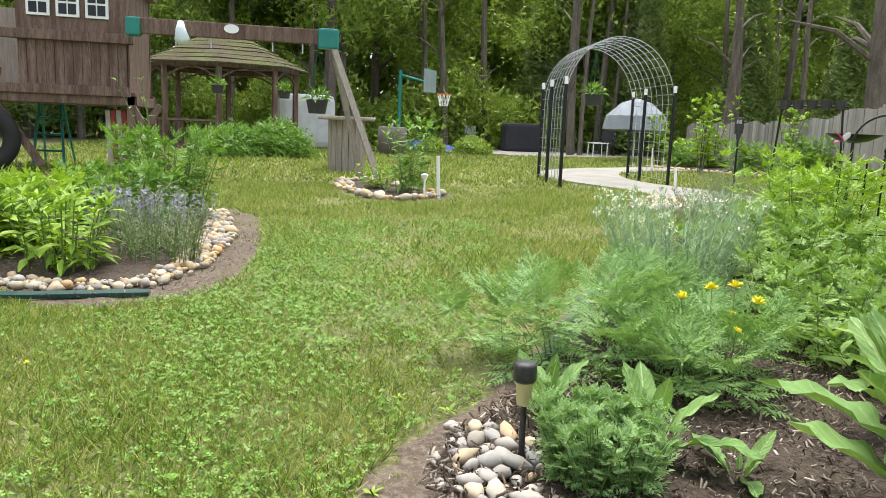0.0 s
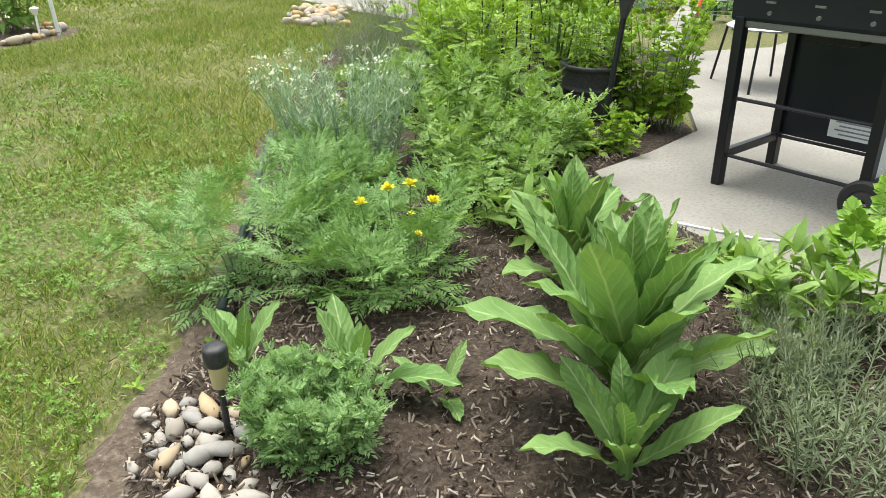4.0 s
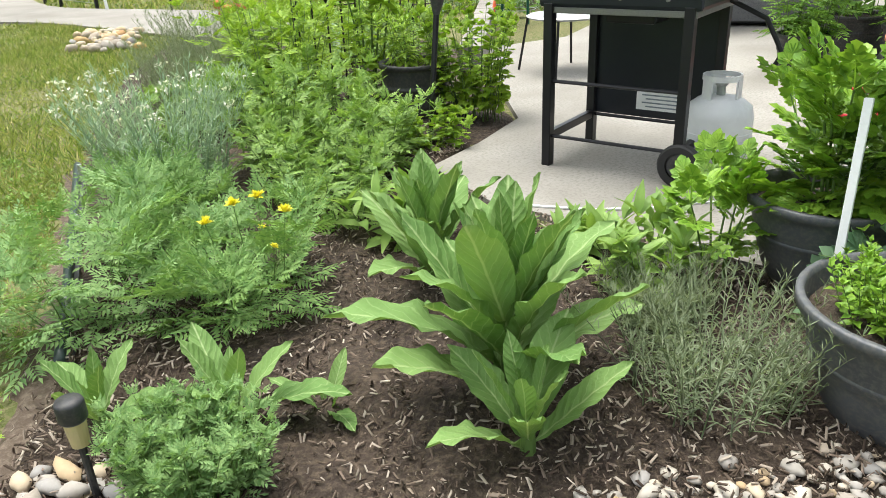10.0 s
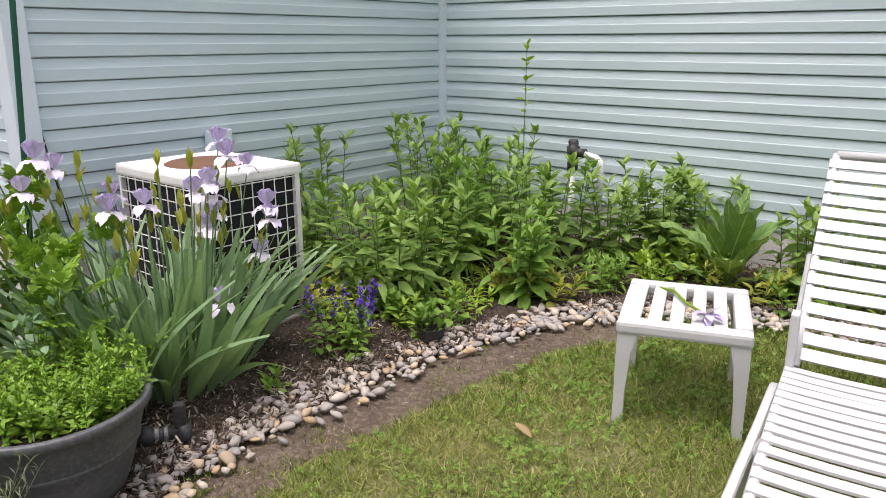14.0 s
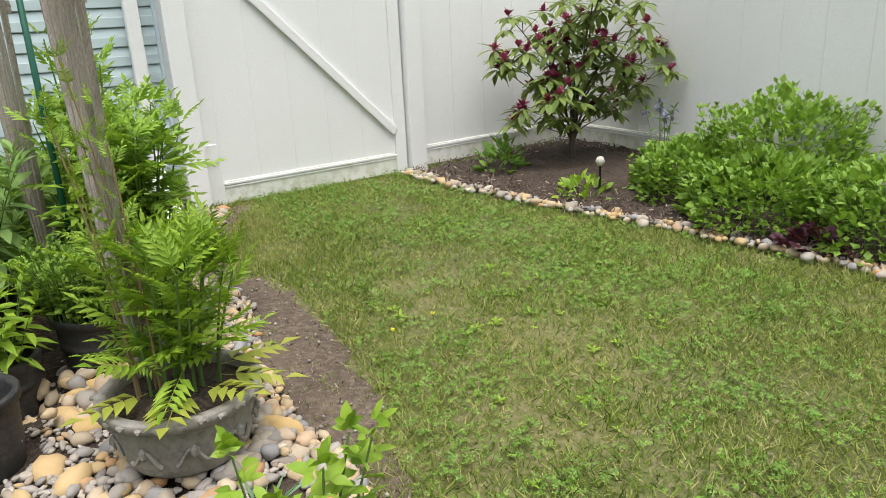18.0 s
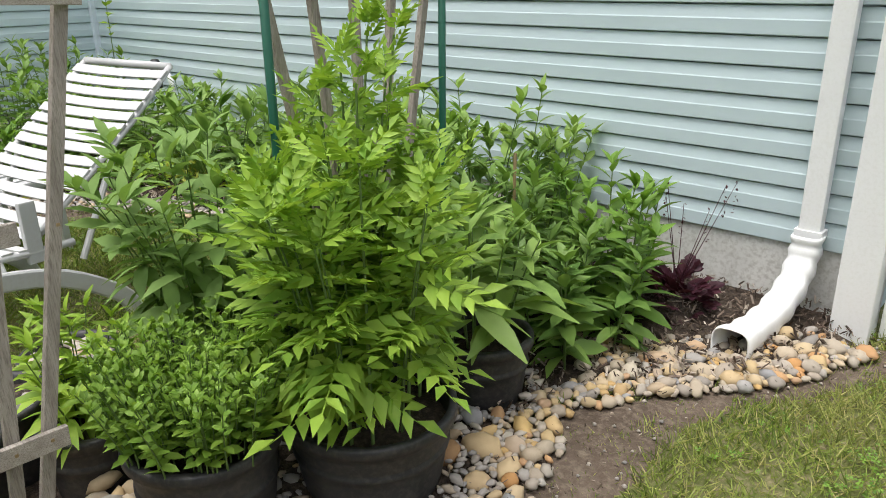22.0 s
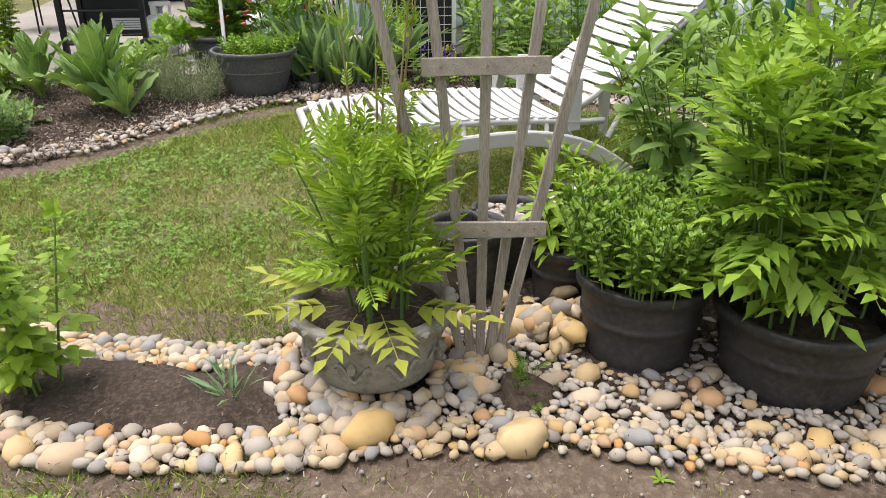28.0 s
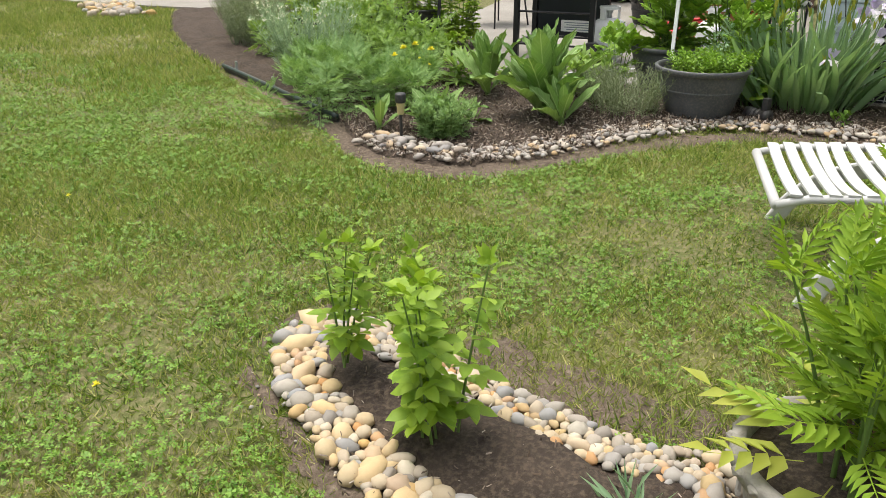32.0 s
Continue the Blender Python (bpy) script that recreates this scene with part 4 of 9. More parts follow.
# downspout
ds = thing("downspout", "white aluminium downspout with a flexible plastic elbow", "downspout", pose(-2.07, -2.84, 0))
part("pipe", boxed(-0.04, 0.04, -0.03, 0.03, 0.27, 2.84, bevel=0.01), M_white, ds)
part("strap", boxed(-0.05, 0.05, -0.036, 0.036, 0.32, 0.35, bevel=0.003), M_white, ds)
bm = bmesh.new()
rows = []
spout = [Vector(p) for p in rounded([(0.02, 0.33), (0.03, 0.25), (0.1, 0.15), (0.25, 0.085), (0.42, 0.07), (0.56, 0.065)], False, 6)]
for i, q in enumerate(spout):
    s = i / (len(spout) - 1)
    d = (spout[min(i + 1, len(spout) - 1)] - spout[max(i - 1, 0)]).normalized()
    r = 0.047 + 0.004 * math.sin(i * 1.6) + 0.014 * max(0, s - 0.8) / 0.2
    rows.append([bm.verts.new((0.05 * s * s + r * 1.05 * math.copysign(abs(math.cos(a)) ** 0.6, math.cos(a)), q.x - d.y * r * math.copysign(abs(math.sin(a)) ** 0.6, math.sin(a)),
                               q.y + d.x * r * math.copysign(abs(math.sin(a)) ** 0.6, math.sin(a)))) for a in (k * math.pi / 8 for k in range(16))])
for a, b in zip(rows, rows[1:]):
    for j in range(16):
        bm.faces.new((a[j], a[(j + 1) % 16], b[(j + 1) % 16], b[j]))
for f in bm.faces:
    f.smooth = True
el = part("elbow", bm, M_white, ds, "ribbed white plastic spout")
sm = el.modifiers.new("thick", "SOLIDIFY")
sm.thickness = 0.004


# ---- pots ----
def pot(name, label, x, y, r, h, base, mat, soil=0.06, z=0.0, group="", lip=0.012, band=True, fill=None):
    """A turned plant pot with a rolled rim, thick wall and its soil."""
    t = thing(name, label, "plant pot", pose(x, y, z, 0, 0, uni(0, 360)), group)
    w = 0.008
    p = [(0, 0), (base - 0.01, 0), (base, 0.008)]
    for i in range(1, 9):
        s = i / 9
        p.append((base + (r - base) * (s ** 0.7), h * s))
        if band and i == 5:
            p += [(p[-1][0] + 0.006, p[-1][1] + 0.004), (p[-1][0] + 0.006, p[-1][1] + 0.016), (p[-1][0] + 0.002, p[-1][1] + 0.02)]
    p += [(r, h - 0.03), (r + lip, h - 0.028), (r + lip, h - 0.004), (r + lip - 0.003, h), (r - w, h), (r - w - 0.004, h - 0.02), (base + (r - base) * 0.75 - w, h * 0.55), (base - w, 0.02), (0, 0.02)]
    part("body", turned(p, 40), mat, t, smooth=True)
    rs = base + (r - base) * ((h - soil) / h) ** 0.7 - w
    part("soil", turned([(0, h - soil + 0.012), (rs * 0.6, h - soil + 0.006), (rs, h - soil)], 24), fill or M_darksoil, t)
    return t


# ---- stones ----
def stone_mesh(name, seed, mat, flat=0.62, angular=0.12):
    r = np.random.default_rng(seed)
    bm = bmesh.new()
    bmesh.ops.create_uvsphere(bm, u_segments=7, v_segments=5, radius=1)
    sx, sy = r.uniform(0.8, 1.25), r.uniform(0.65, 0.95)
    off = Vector(r.uniform(-9, 9, 3))
    for v in bm.verts:
        n = 1 + angular * 2 * noise.noise(v.co * 1.1 + off) + r.normal(0, 0.025)
        v.co = Vector((v.co.x * sx, v.co.y * sy, v.co.z * flat * r.uniform(0.98, 1.02))) * n
    me = bpy.data.meshes.new(name)
    bm.to_mesh(me)
    bm.free()
    me.materials.append(mat)
    me.polygons.foreach_set("use_smooth", [True] * len(me.polygons))
    return me


STONES = [stone_mesh("stone", 40 + i, M_stone, 0.62, 0.19) for i in range(10)]
PEBBLES = [stone_mesh("pebble", 80 + i, M_pebble, 0.55, 0.2) for i in range(8)]
ROCK_MESHES = [stone_mesh("rock", 120 + i, M_tanrock, 0.7, 0.2) for i in range(6)]
PLACED = {}
POT_SPOTS = [(-1.4, -0.68, 0.14), (-1.57, -1.05, 0.17), (-1.52, -1.57, 0.12), (-0.98, -0.98, 0.15), (-0.78, -1.35, 0.13), (-1.05, -0.56, 0.1), (-0.71, -0.7, 0.11), (-0.86, -0.45, 0.11), (-1.0, -0.26, 0.11), (-1.47, 0.06, 0.14), (-1.59, -0.32, 0.07)]


def free_spot(x, y, r, gap=0.7):
    """Whether a stone of that radius fits among those that lie already."""
    cx, cy = int(x / 0.15), int(y / 0.15)
    for i in (-1, 0, 1):
        for j in (-1, 0, 1):
            for a, b, q in PLACED.get((cx + i, cy + j), ()):
                if (a - x) ** 2 + (b - y) ** 2 < ((q + r) * gap) ** 2:
                    return False
    PLACED.setdefault((cx, cy), []).append((x, y, r))
    return True


def lay_stones(parent, spots, meshes, far_mat, name, limit=300, near=None):
    """Stones at (x, y, z, radius): up to the limit as parts of their own, the rest joined; none lies under a pot."""
    spots = [s for s in spots if all((s[0] - a) ** 2 + (s[1] - b) ** 2 > (r + 0.6 * s[3]) ** 2 for a, b, r in POT_SPOTS)]
    spots = sorted(spots, key=near) if near else spots
    for x, y, z, r in spots[:limit]:
        ob = new(name, meshes[int(uni(0, len(meshes)))])
        ob.parent = parent
        ob.matrix_basis = Matrix.LocRotScale((x, y, z), Euler((uni(-0.3, 0.3), uni(-0.3, 0.3), uni(0, 6.3))), (r, r, r))
    rest = spots[limit:]
    if rest:
        me = meshes[0]
        tv = [tuple(v.co) for v in me.vertices]
        tf = [tuple(p.vertices) for p in me.polygons]
        fr = []
        for x, y, z, r in rest:
            m = Euler((uni(-0.3, 0.3), uni(-0.3, 0.3), uni(0, 6.3))).to_matrix() * 1.0
            m = np.array(m) * r * np.array([uni(0.8, 1.3), uni(0.8, 1.2), uni(0.8, 1.2)])[None]
            fr.append(np.concatenate([m, np.array([[x], [y], [z]])], 1))
        tagged(scatter("gravel", (tv, tf), fr, far_mat, parent), "many more small river stones", "", "", "stuff")


def along(line, n, width, rmin, rmax, z=0.0, power=1.6, tries=8, gap=0.7):
    """Stones strewn along a plan line."""
    line = np.asarray(line, float)
    seg = np.linalg.norm(np.diff(line, axis=0), axis=1)
    cum = np.concatenate([[0], np.cumsum(seg)])
    out = []
    for i in range(n):
        for _ in range(tries):
            s = uni(0, cum[-1])
            k = min(int(np.searchsorted(cum, s)) - 1, len(seg) - 1)
            k = max(k, 0)
            q = line[k] + (line[k + 1] - line[k]) * (s - cum[k]) / seg[k]
            d = (line[k + 1] - line[k]) / seg[k]
            o = rng.normal(0, width / 2)
            o = max(-width, min(width, o))
            x, y = q[0] - d[1] * o, q[1] + d[0] * o
            r = rmin + (rmax - rmin) * uni(0, 1) ** power
            if free_spot(x, y, r, gap):
                out.append((x, y, z + r * 0.33, r))
                break
    return out


def within(poly, n, rmin, rmax, z=0.0, power=1.8, gap=0.8, stack=0.0):
    poly = np.asarray(poly, float)
    lo, hi = poly.min(0), poly.max(0)
    out = []
    for i in range(n * 5):
        x, y = uni(lo[0], hi[0]), uni(lo[1], hi[1])
        if not inside(np.array([x]), np.array([y]), poly)[0]:
            continue
        r = rmin + (rmax - rmin) * uni(0, 1) ** power
        if free_spot(x, y, r, gap):
            out.append((x, y, z + r * 0.33 + uni(0, stack), r))
        if len(out) >= n:
            break
    return out


edging = thing("stone_edging", "loose border of small rounded river pebbles along the mulched bed", "stone border")
edge_line = rounded([(0.88, 2.44), (0.8, 2.28), (0.75, 2.05), (0.82, 1.72), (1.14, 1.42), (1.7, 1.0), (2.02, 0.52), (2.03, 0.0), (2.03, -0.5), (1.9, -1.1), (1.68, -1.55), (1.1, -1.98), (0.3, -2.05), (-0.45, -1.9)], False, 5)
lay_stones(edging, along(rounded([(0.88, 2.42), (0.8, 2.25), (0.77, 2.05), (0.8, 1.85)], False, 3), 60, 0.07, 0.024, 0.042, 0.036, 1.0) + along(edge_line, 1200, 0.14, 0.012, 0.031, 0.028, 1.5, 12, 0.6), PEBBLES, M_pebble_far, "pebble", 300, lambda s: abs(s[0] - 1.4) + abs(s[1] - 1.0))

BIG = [(-1.83, -1.3, 0.055), (-1.78, -1.39, 0.05), (-1.68, -1.4, 0.045), (-1.9, -1.22, 0.045), (-1.8, -1.55, 0.045), (-1.88, -0.78, 0.05), (-1.18, -0.5, 0.06), (-1.25, -0.3, 0.06), (-1.32, -0.38, 0.05), (-1.1, -0.42, 0.05), (-1.86, -1.12, 0.05), (-1.88, -0.9, 0.045), (-1.8, -1.2, 0.05), (-1.55, 0.2, 0.045), (-1.68, 0.3, 0.045), (-1.52, 1.16, 0.042), (-1.4, 1.33, 0.04), (-1.7, 0.62, 0.042), (-1.14, 1.1, 0.036), (-1.70, 0.08, 0.085), (-1.77, -0.27, 0.078), (-1.55, -0.2, 0.06), (-1.42, -0.3, 0.06), (-1.2, -0.38, 0.075), (-1.5, -0.16, 0.07), (-1.22, 0.14, 0.06), (-1.12, -0.12, 0.07), (-1.17, -0.02, 0.075), (-1.62, -0.47, 0.055),
       (-1.84, -0.98, 0.05), (-1.9, -1.06, 0.045), (-1.72, -1.32, 0.075), (-1.78, -0.86, 0.045), (-1.74, -1.48, 0.05), (-1.28, -0.52, 0.05), (-1.3, -0.12, 0.055), (-1.76, 0.4, 0.05), (-1.62, 1.02, 0.055), (-1.46, 1.25, 0.05), (-1.34, 1.4, 0.055), (-1.22, 1.5, 0.06), (-1.08, 1.54, 0.065),
       (-1.02, 1.42, 0.05), (-1.72, 0.78, 0.06), (-1.68, 0.9, 0.055)]
rockbed = thing("rock_border", "border of tan, ochre and grey river rocks round the potted plants", "stone border")
big_spots = []
for x, y, r in BIG:
    free_spot(x, y, r)
    big_spots.append((x, y, r * 0.36, r * 0.86))
ring_line = rounded([(-1.74, 0.15), (-1.72, 0.55), (-1.64, 0.93), (-1.48, 1.22), (-1.3, 1.44), (-1.1, 1.52), (-1.04, 1.42)], False, 5)
ring_in = rounded([(-1.05, 1.4), (-1.15, 1.1), (-1.24, 0.85), (-1.29, 0.64), (-1.32, 0.45), (-1.28, 0.28)], False, 5)
outer = rounded([(-1.72, 0.15), (-1.74, -0.37), (-1.84, -0.7), (-1.91, -1.0), (-1.84, -1.38), (-1.72, -1.6), (-1.9, -1.95), (-2.18, -2.28), (-2.3, -2.62)], False, 5)
ROCKS = rounded([(-1.72, 0.22), (-1.45, 0.32), (-1.16, 0.26), (-1.02, 0.0), (-1.02, -0.3), (-1.15, -0.6), (-1.3, -1.0), (-1.4, -1.5), (-1.55, -1.75), (-1.72, -1.62), (-1.85, -1.38), (-1.92, -1.02), (-1.85, -0.7), (-1.75, -0.37)], True, 4)
spots = along(ring_line, 620, 0.065, 0.015, 0.036, 0.02, 1.2, 14, 0.56) + along(ring_in, 360, 0.06, 0.014, 0.03, 0.02, 1.4, 14, 0.56) + along(outer, 520, 0.075, 0.014, 0.04, 0.02, 2.0, 14, 0.58)
spots += within(ROCKS, 90, 0.022, 0.045, 0.02, 1.5, 0.75, 0.015)
small = within(ROCKS, 3000, 0.009, 0.024, 0.02, 1.4, 0.56, 0.02)
pebbles = thing("pebble_bed", "small grey and pale pebbles packed between the rocks", "stone border")
lay_stones(pebbles, small, PEBBLES, M_pebble_far, "pebble", 300, lambda s: abs(s[0] + 1.7) + 0.5 * abs(s[1] + 0.3))
spots += along(rounded([(-2.28, -2.6), (-2.05, -2.35), (-1.85, -2.12), (-1.62, -1.95)], False, 4), 260, 0.13, 0.017, 0.04, 0.02)
for x, y, z, r in big_spots:
    ob = new("rock", ROCK_MESHES[int(uni(0, 6))])
    ob.parent = rockbed
    ob.matrix_basis = Matrix.LocRotScale((x, y, z), Euler((uni(-0.3, 0.3), uni(-0.3, 0.3), uni(0, 6.3))), (r, r, r))
lay_stones(rockbed, sorted(spots, key=lambda s: abs(s[0] + 1.7) + 0.5 * abs(s[1] + 0.3)), STONES, M_stone_far, "stone", 640)

for x, y, z, r in [(-1.3 + rng.normal(0, 0.085), -0.46 + rng.normal(0, 0.08), uni(0.04, 0.1), uni(0.02, 0.042)) for _ in range(46)]:
    ob = new("rock", (ROCK_MESHES + STONES)[int(uni(0, 12))])
    ob.parent = rockbed
    ob.matrix_basis = Matrix.LocRotScale((x, y, z), Euler((uni(-0.5, 0.5), uni(-0.5, 0.5), uni(0, 6.3))), (r, r, r))
for a in rng.uniform(0, 6.28, 130):
    q, r = uni(0.12, 0.29), uni(0.018, 0.038)
    ob = new("rock", (STONES + PEBBLES)[int(uni(0, 13))])
    ob.parent = rockbed
    ob.matrix_basis = Matrix.LocRotScale((-1.47 + q * math.cos(a), 0.06 + q * math.sin(a), 0.03 + min(0.022, max(0, 0.29 - q) * uni(0.3, 0.8))), Euler((uni(-0.4, 0.4), uni(-0.4, 0.4), uni(0, 6.3))), (r, r, r))
patch("soil_hollow", [(-1.59 + 0.085 * math.cos(a), -0.32 + 0.075 * math.sin(a)) for a in np.linspace(0, 6.0, 12)], 0.052, M_darksoil, "small hollow of dark soil among the rocks", "ground", 0.01, cell=0.03, rough=0.004)
fence_edge = thing("stone_row", "single row of small pale river stones edging the fence bed", "stone border")
lay_stones(fence_edge, along(rounded([(-3.78, -2.72), (-3.82, -2.07), (-3.96, -1.3), (-4.08, -0.77), (-4.2, -0.1), (-4.27, 0.5), (-4.4, 1.7)], False, 5), 330, 0.055, 0.018, 0.038, 0.02), STONES, M_stone_far, "stone", 300)
left_edge = thing("stone_edge", "pale rounded stones edging the island bed", "stone border")
lay_stones(left_edge, along(rounded([(-2.2, 5.0), (-1.2, 4.72), (-0.69, 4.55), (-0.38, 4.74), (-0.2, 5.5), (-0.14, 6.4), (-0.19, 7.1), (-0.3, 8.0)], False, 5), 420, 0.11, 0.02, 0.05, 0.02), STONES, M_stone_far, "stone", 260)
swing_edge = thing("stone_ring", "ring of pale stones round the small bed", "stone border")
lay_stones(swing_edge, along(BED_RING + BED_RING[:1], 110, 0.1, 0.04, 0.09, 0.02), STONES, M_stone_far, "stone", 110)
path_edge = thing("stone_pile", "loose pale stones beside the concrete path", "stone border")
lay_stones(path_edge, along([(5.75, 9.9), (5.3, 9.3), (4.8, 8.5)], 70, 0.35, 0.04, 0.09, 0.02) + along(rounded([(11.0, 20.4), (11.6, 18.2), (12.2, 16.6), (13.0, 15.2), (13.2, 13.6)], False, 4), 90, 0.12, 0.05, 0.09, 0.02), STONES, M_stone_far, "stone", 160)

# ---- white strap chaise ----
ch = thing("chaise_lounge", "white strap chaise lounge with raised back and bowed side rails", "lounge chair", pose(0.09, 0.32, 0, 0, 0, 180 + 9.6))
CW = 0.29


def side_curve(s):
    """The seat line: length along the chair, height."""
    return 0.335 + 0.03 * math.sin(math.pi * min(1, s / 1.2)) - (0.02 if s < 0.05 else 0)


def band(pts, thick, deep):
    """A flat bar bent along a line: thin across the chair, deep in the plane of its bend."""
    bm = bmesh.new()
    p = [Vector(q) for q in rounded3(pts, 4)]
    rows = []
    for i, q in enumerate(p):
        d = (p[min(i + 1, len(p) - 1)] - p[max(i - 1, 0)]).normalized()
        up = Vector((0, -d.z, d.y)).normalized()
        rows.append([bm.verts.new(q + Vector((a * thick, 0, 0)) + up * (b * deep)) for a, b in ((-1, -0.8), (-0.7, -1), (0.7, -1), (1, -0.8), (1, 0.8), (0.7, 1), (-0.7, 1), (-1, 0.8))])
    for a, b in zip(rows, rows[1:]):
        for j in range(8):
            bm.faces.new((a[j], a[(j + 1) % 8], b[(j + 1) % 8], b[j]))
    bm.faces.new(rows[0])
    bm.faces.new(rows[-1][::-1])
    bmesh.ops.recalc_face_normals(bm, faces=bm.faces)
    return bm


for sd in (-1, 1):
    x = sd * (CW + 0.02)
    part("rail", tube(bmesh.new(), [(x, s, side_curve(s)) for s in np.linspace(0.0, 1.28, 14)], 0.015, 8), M_whiteplastic, ch, smooth=True)
    part("leg_bow", band([(x * 1.3, 0.12, -0.01), (x * 1.27, 0.18, 0.1), (x * 1.22, 0.3, 0.21), (x * 1.16, 0.5, 0.272), (x * 1.12, 0.75, 0.29), (x * 1.11, 0.98, 0.28), (x * 1.13, 1.2, 0.22), (x * 1.16, 1.4, 0.09), (x * 1.17, 1.46, -0.01)], 0.014, 0.034), M_whiteplastic, ch, "curved flat white leg band")
    part("hinge_plate", boxed(x - 0.013, x + 0.013, 1.1, 1.16, 0.3, 0.53, bevel=0.006), M_whiteplastic, ch, "upright white hinge plate")
    for s in (0.62, 1.0):
        part("spacer", bar((x, s, side_curve(s)), (x * 1.12, s, 0.275 if s < 0.8 else 0.25), 0.012), M_whiteplastic, ch)
    part("back_rail", tube(bmesh.new(), [(x * 0.95, 1.12, 0.36), (x * 0.95, 1.38, 0.55), (x * 0.94, 1.62, 0.73), (x * 0.92, 1.84, 0.92)], 0.014, 8), M_whiteplastic, ch, smooth=True)
    part("back_stay", bar((x * 1.03, 1.3, 0.26), (x * 1.0, 1.5, 0.62), 0.013), M_whiteplastic, ch)
part("foot_bar", bar((-CW - 0.02, 0, side_curve(0)), (CW + 0.02, 0, side_curve(0)), 0.018, 10), M_whiteplastic, ch, smooth=True)
part("head_bar", bar((-CW * 0.98, 1.84, 0.92), (CW * 0.98, 1.84, 0.92), 0.016, 10), M_whiteplastic, ch, smooth=True)


def strap(s, sag, w, tilt, y, z):
    bm = bmesh.new()
    n = 9
    top, low = [], []
    for i in range(n):
        q = i / (n - 1) * 2 - 1
        dz = -sag * (1 - q * q)
        if abs(q) == 1:
            dz += 0.0
        c, sn = math.cos(tilt), math.sin(tilt)
        row = []
        for a, b in ((-w / 2, 0.004), (w / 2, 0.004), (w / 2, -0.004), (-w / 2, -0.004)):
            row.append(bm.verts.new((q * (CW + 0.03) * s, y + a * c - b * sn, z + dz + a * sn + b * c + 0.015)))
        top.append(row)
    for a, b in zip(top, top[1:]):
        for j in range(4):
            bm.faces.new((a[j], a[(j + 1) % 4], b[(j + 1) % 4], b[j]))
    bm.faces.new(top[0])
    bm.faces.new(top[-1][::-1])
    bmesh.ops.recalc_face_normals(bm, faces=bm.faces)
    part("strap", bm, M_whiteplastic, ch)


for i in range(19):
    y = 0.055 + i * 0.0575 + uni(-0.003, 0.003)
    strap(1.0, 0.012 + (0.02 if i in (3, 4) else 0) + uni(0, 0.006), 0.04, uni(-0.05, 0.05) + (0.12 if i == 4 else 0), y, side_curve(y))
for i in range(15):
    s = 0.02 + i / 15 * 0.98
    y = 1.14 + 0.7 * s
    z = 0.365 + 0.55 * s
    if i in (4, 7):
        y += 0.008
    strap(0.95, 0.006 + uni(0, 0.005), 0.043, math.atan2(0.55, 0.7), y, z)

# ---- white resin side table ----
tb = thing("side_table", "white resin side table with a slotted top", "table", pose(1.02, -1.0, 0, 0, 0, 20))
TW, TD, TH = 0.225, 0.265, 0.385
for sx in (-1, 1):
    for sy in (-1, 1):
        bm = bmesh.new()
        prof = [(TW - 0.022, 0.0), (TW - 0.024, 0.12), (TW - 0.03, 0.27), (TW - 0.042, TH - 0.03)]
        rows = []
        for q, z in prof:
            h = 0.018 + 0.022 * (z / TH) ** 3
            cx, cy = sx * q, sy * (q + TD - TW)
            rows.append([bm.verts.new((cx + a * h, cy + b * h, z)) for a, b in ((-1, -1), (1, -1), (1, 1), (-1, 1))])
        for a, b in zip(rows, rows[1:]):
            for j in range(4):
                bm.faces.new((a[j], a[(j + 1) % 4], b[(j + 1) % 4], b[j]))
        bm.faces.new(rows[0][::-1])
        part("leg", bm, M_whiteplastic, tb)
for a in ((-TW, TW, TD - 0.07, TD, TH - 0.045, TH), (-TW, TW, -TD, -TD + 0.07, TH - 0.045, TH), (-TW, -TW + 0.06, -TD + 0.07, TD - 0.07, TH - 0.045, TH), (TW - 0.06, TW, -TD + 0.07, TD - 0.07, TH - 0.045, TH)):
    part("apron", boxed(*a, bevel=0.012), M_whiteplastic, tb)
for i in range(5):
    x = -TW + 0.07 + i * 0.073
    part("slat", boxed(x + 0.012, x + 0.06, -TD + 0.06, TD - 0.06, TH - 0.016, TH - 0.002, bevel=0.004), M_whiteplastic, tb)
cut = thing("cut_iris", "wilted cut iris stem lying on the table", "flower", pose(1.02, -1.0, TH + 0.008, 0, 0, 46))
part("stem", tube(bmesh.new(), [(0.02, -0.24, -0.02), (0.0, -0.12, 0.004), (0.01, 0.02, 0.004), (0.0, 0.16, 0.006)], 0.006, 6), L_bright, cut)
scatter("petals", T_oval, frames_of(np.array([[0, 0.17, 0.015]] * 8), rng.normal(0, 1, (8, 3)) + [0, 0.4, 0.5], 0.06), F_lilac, cut)

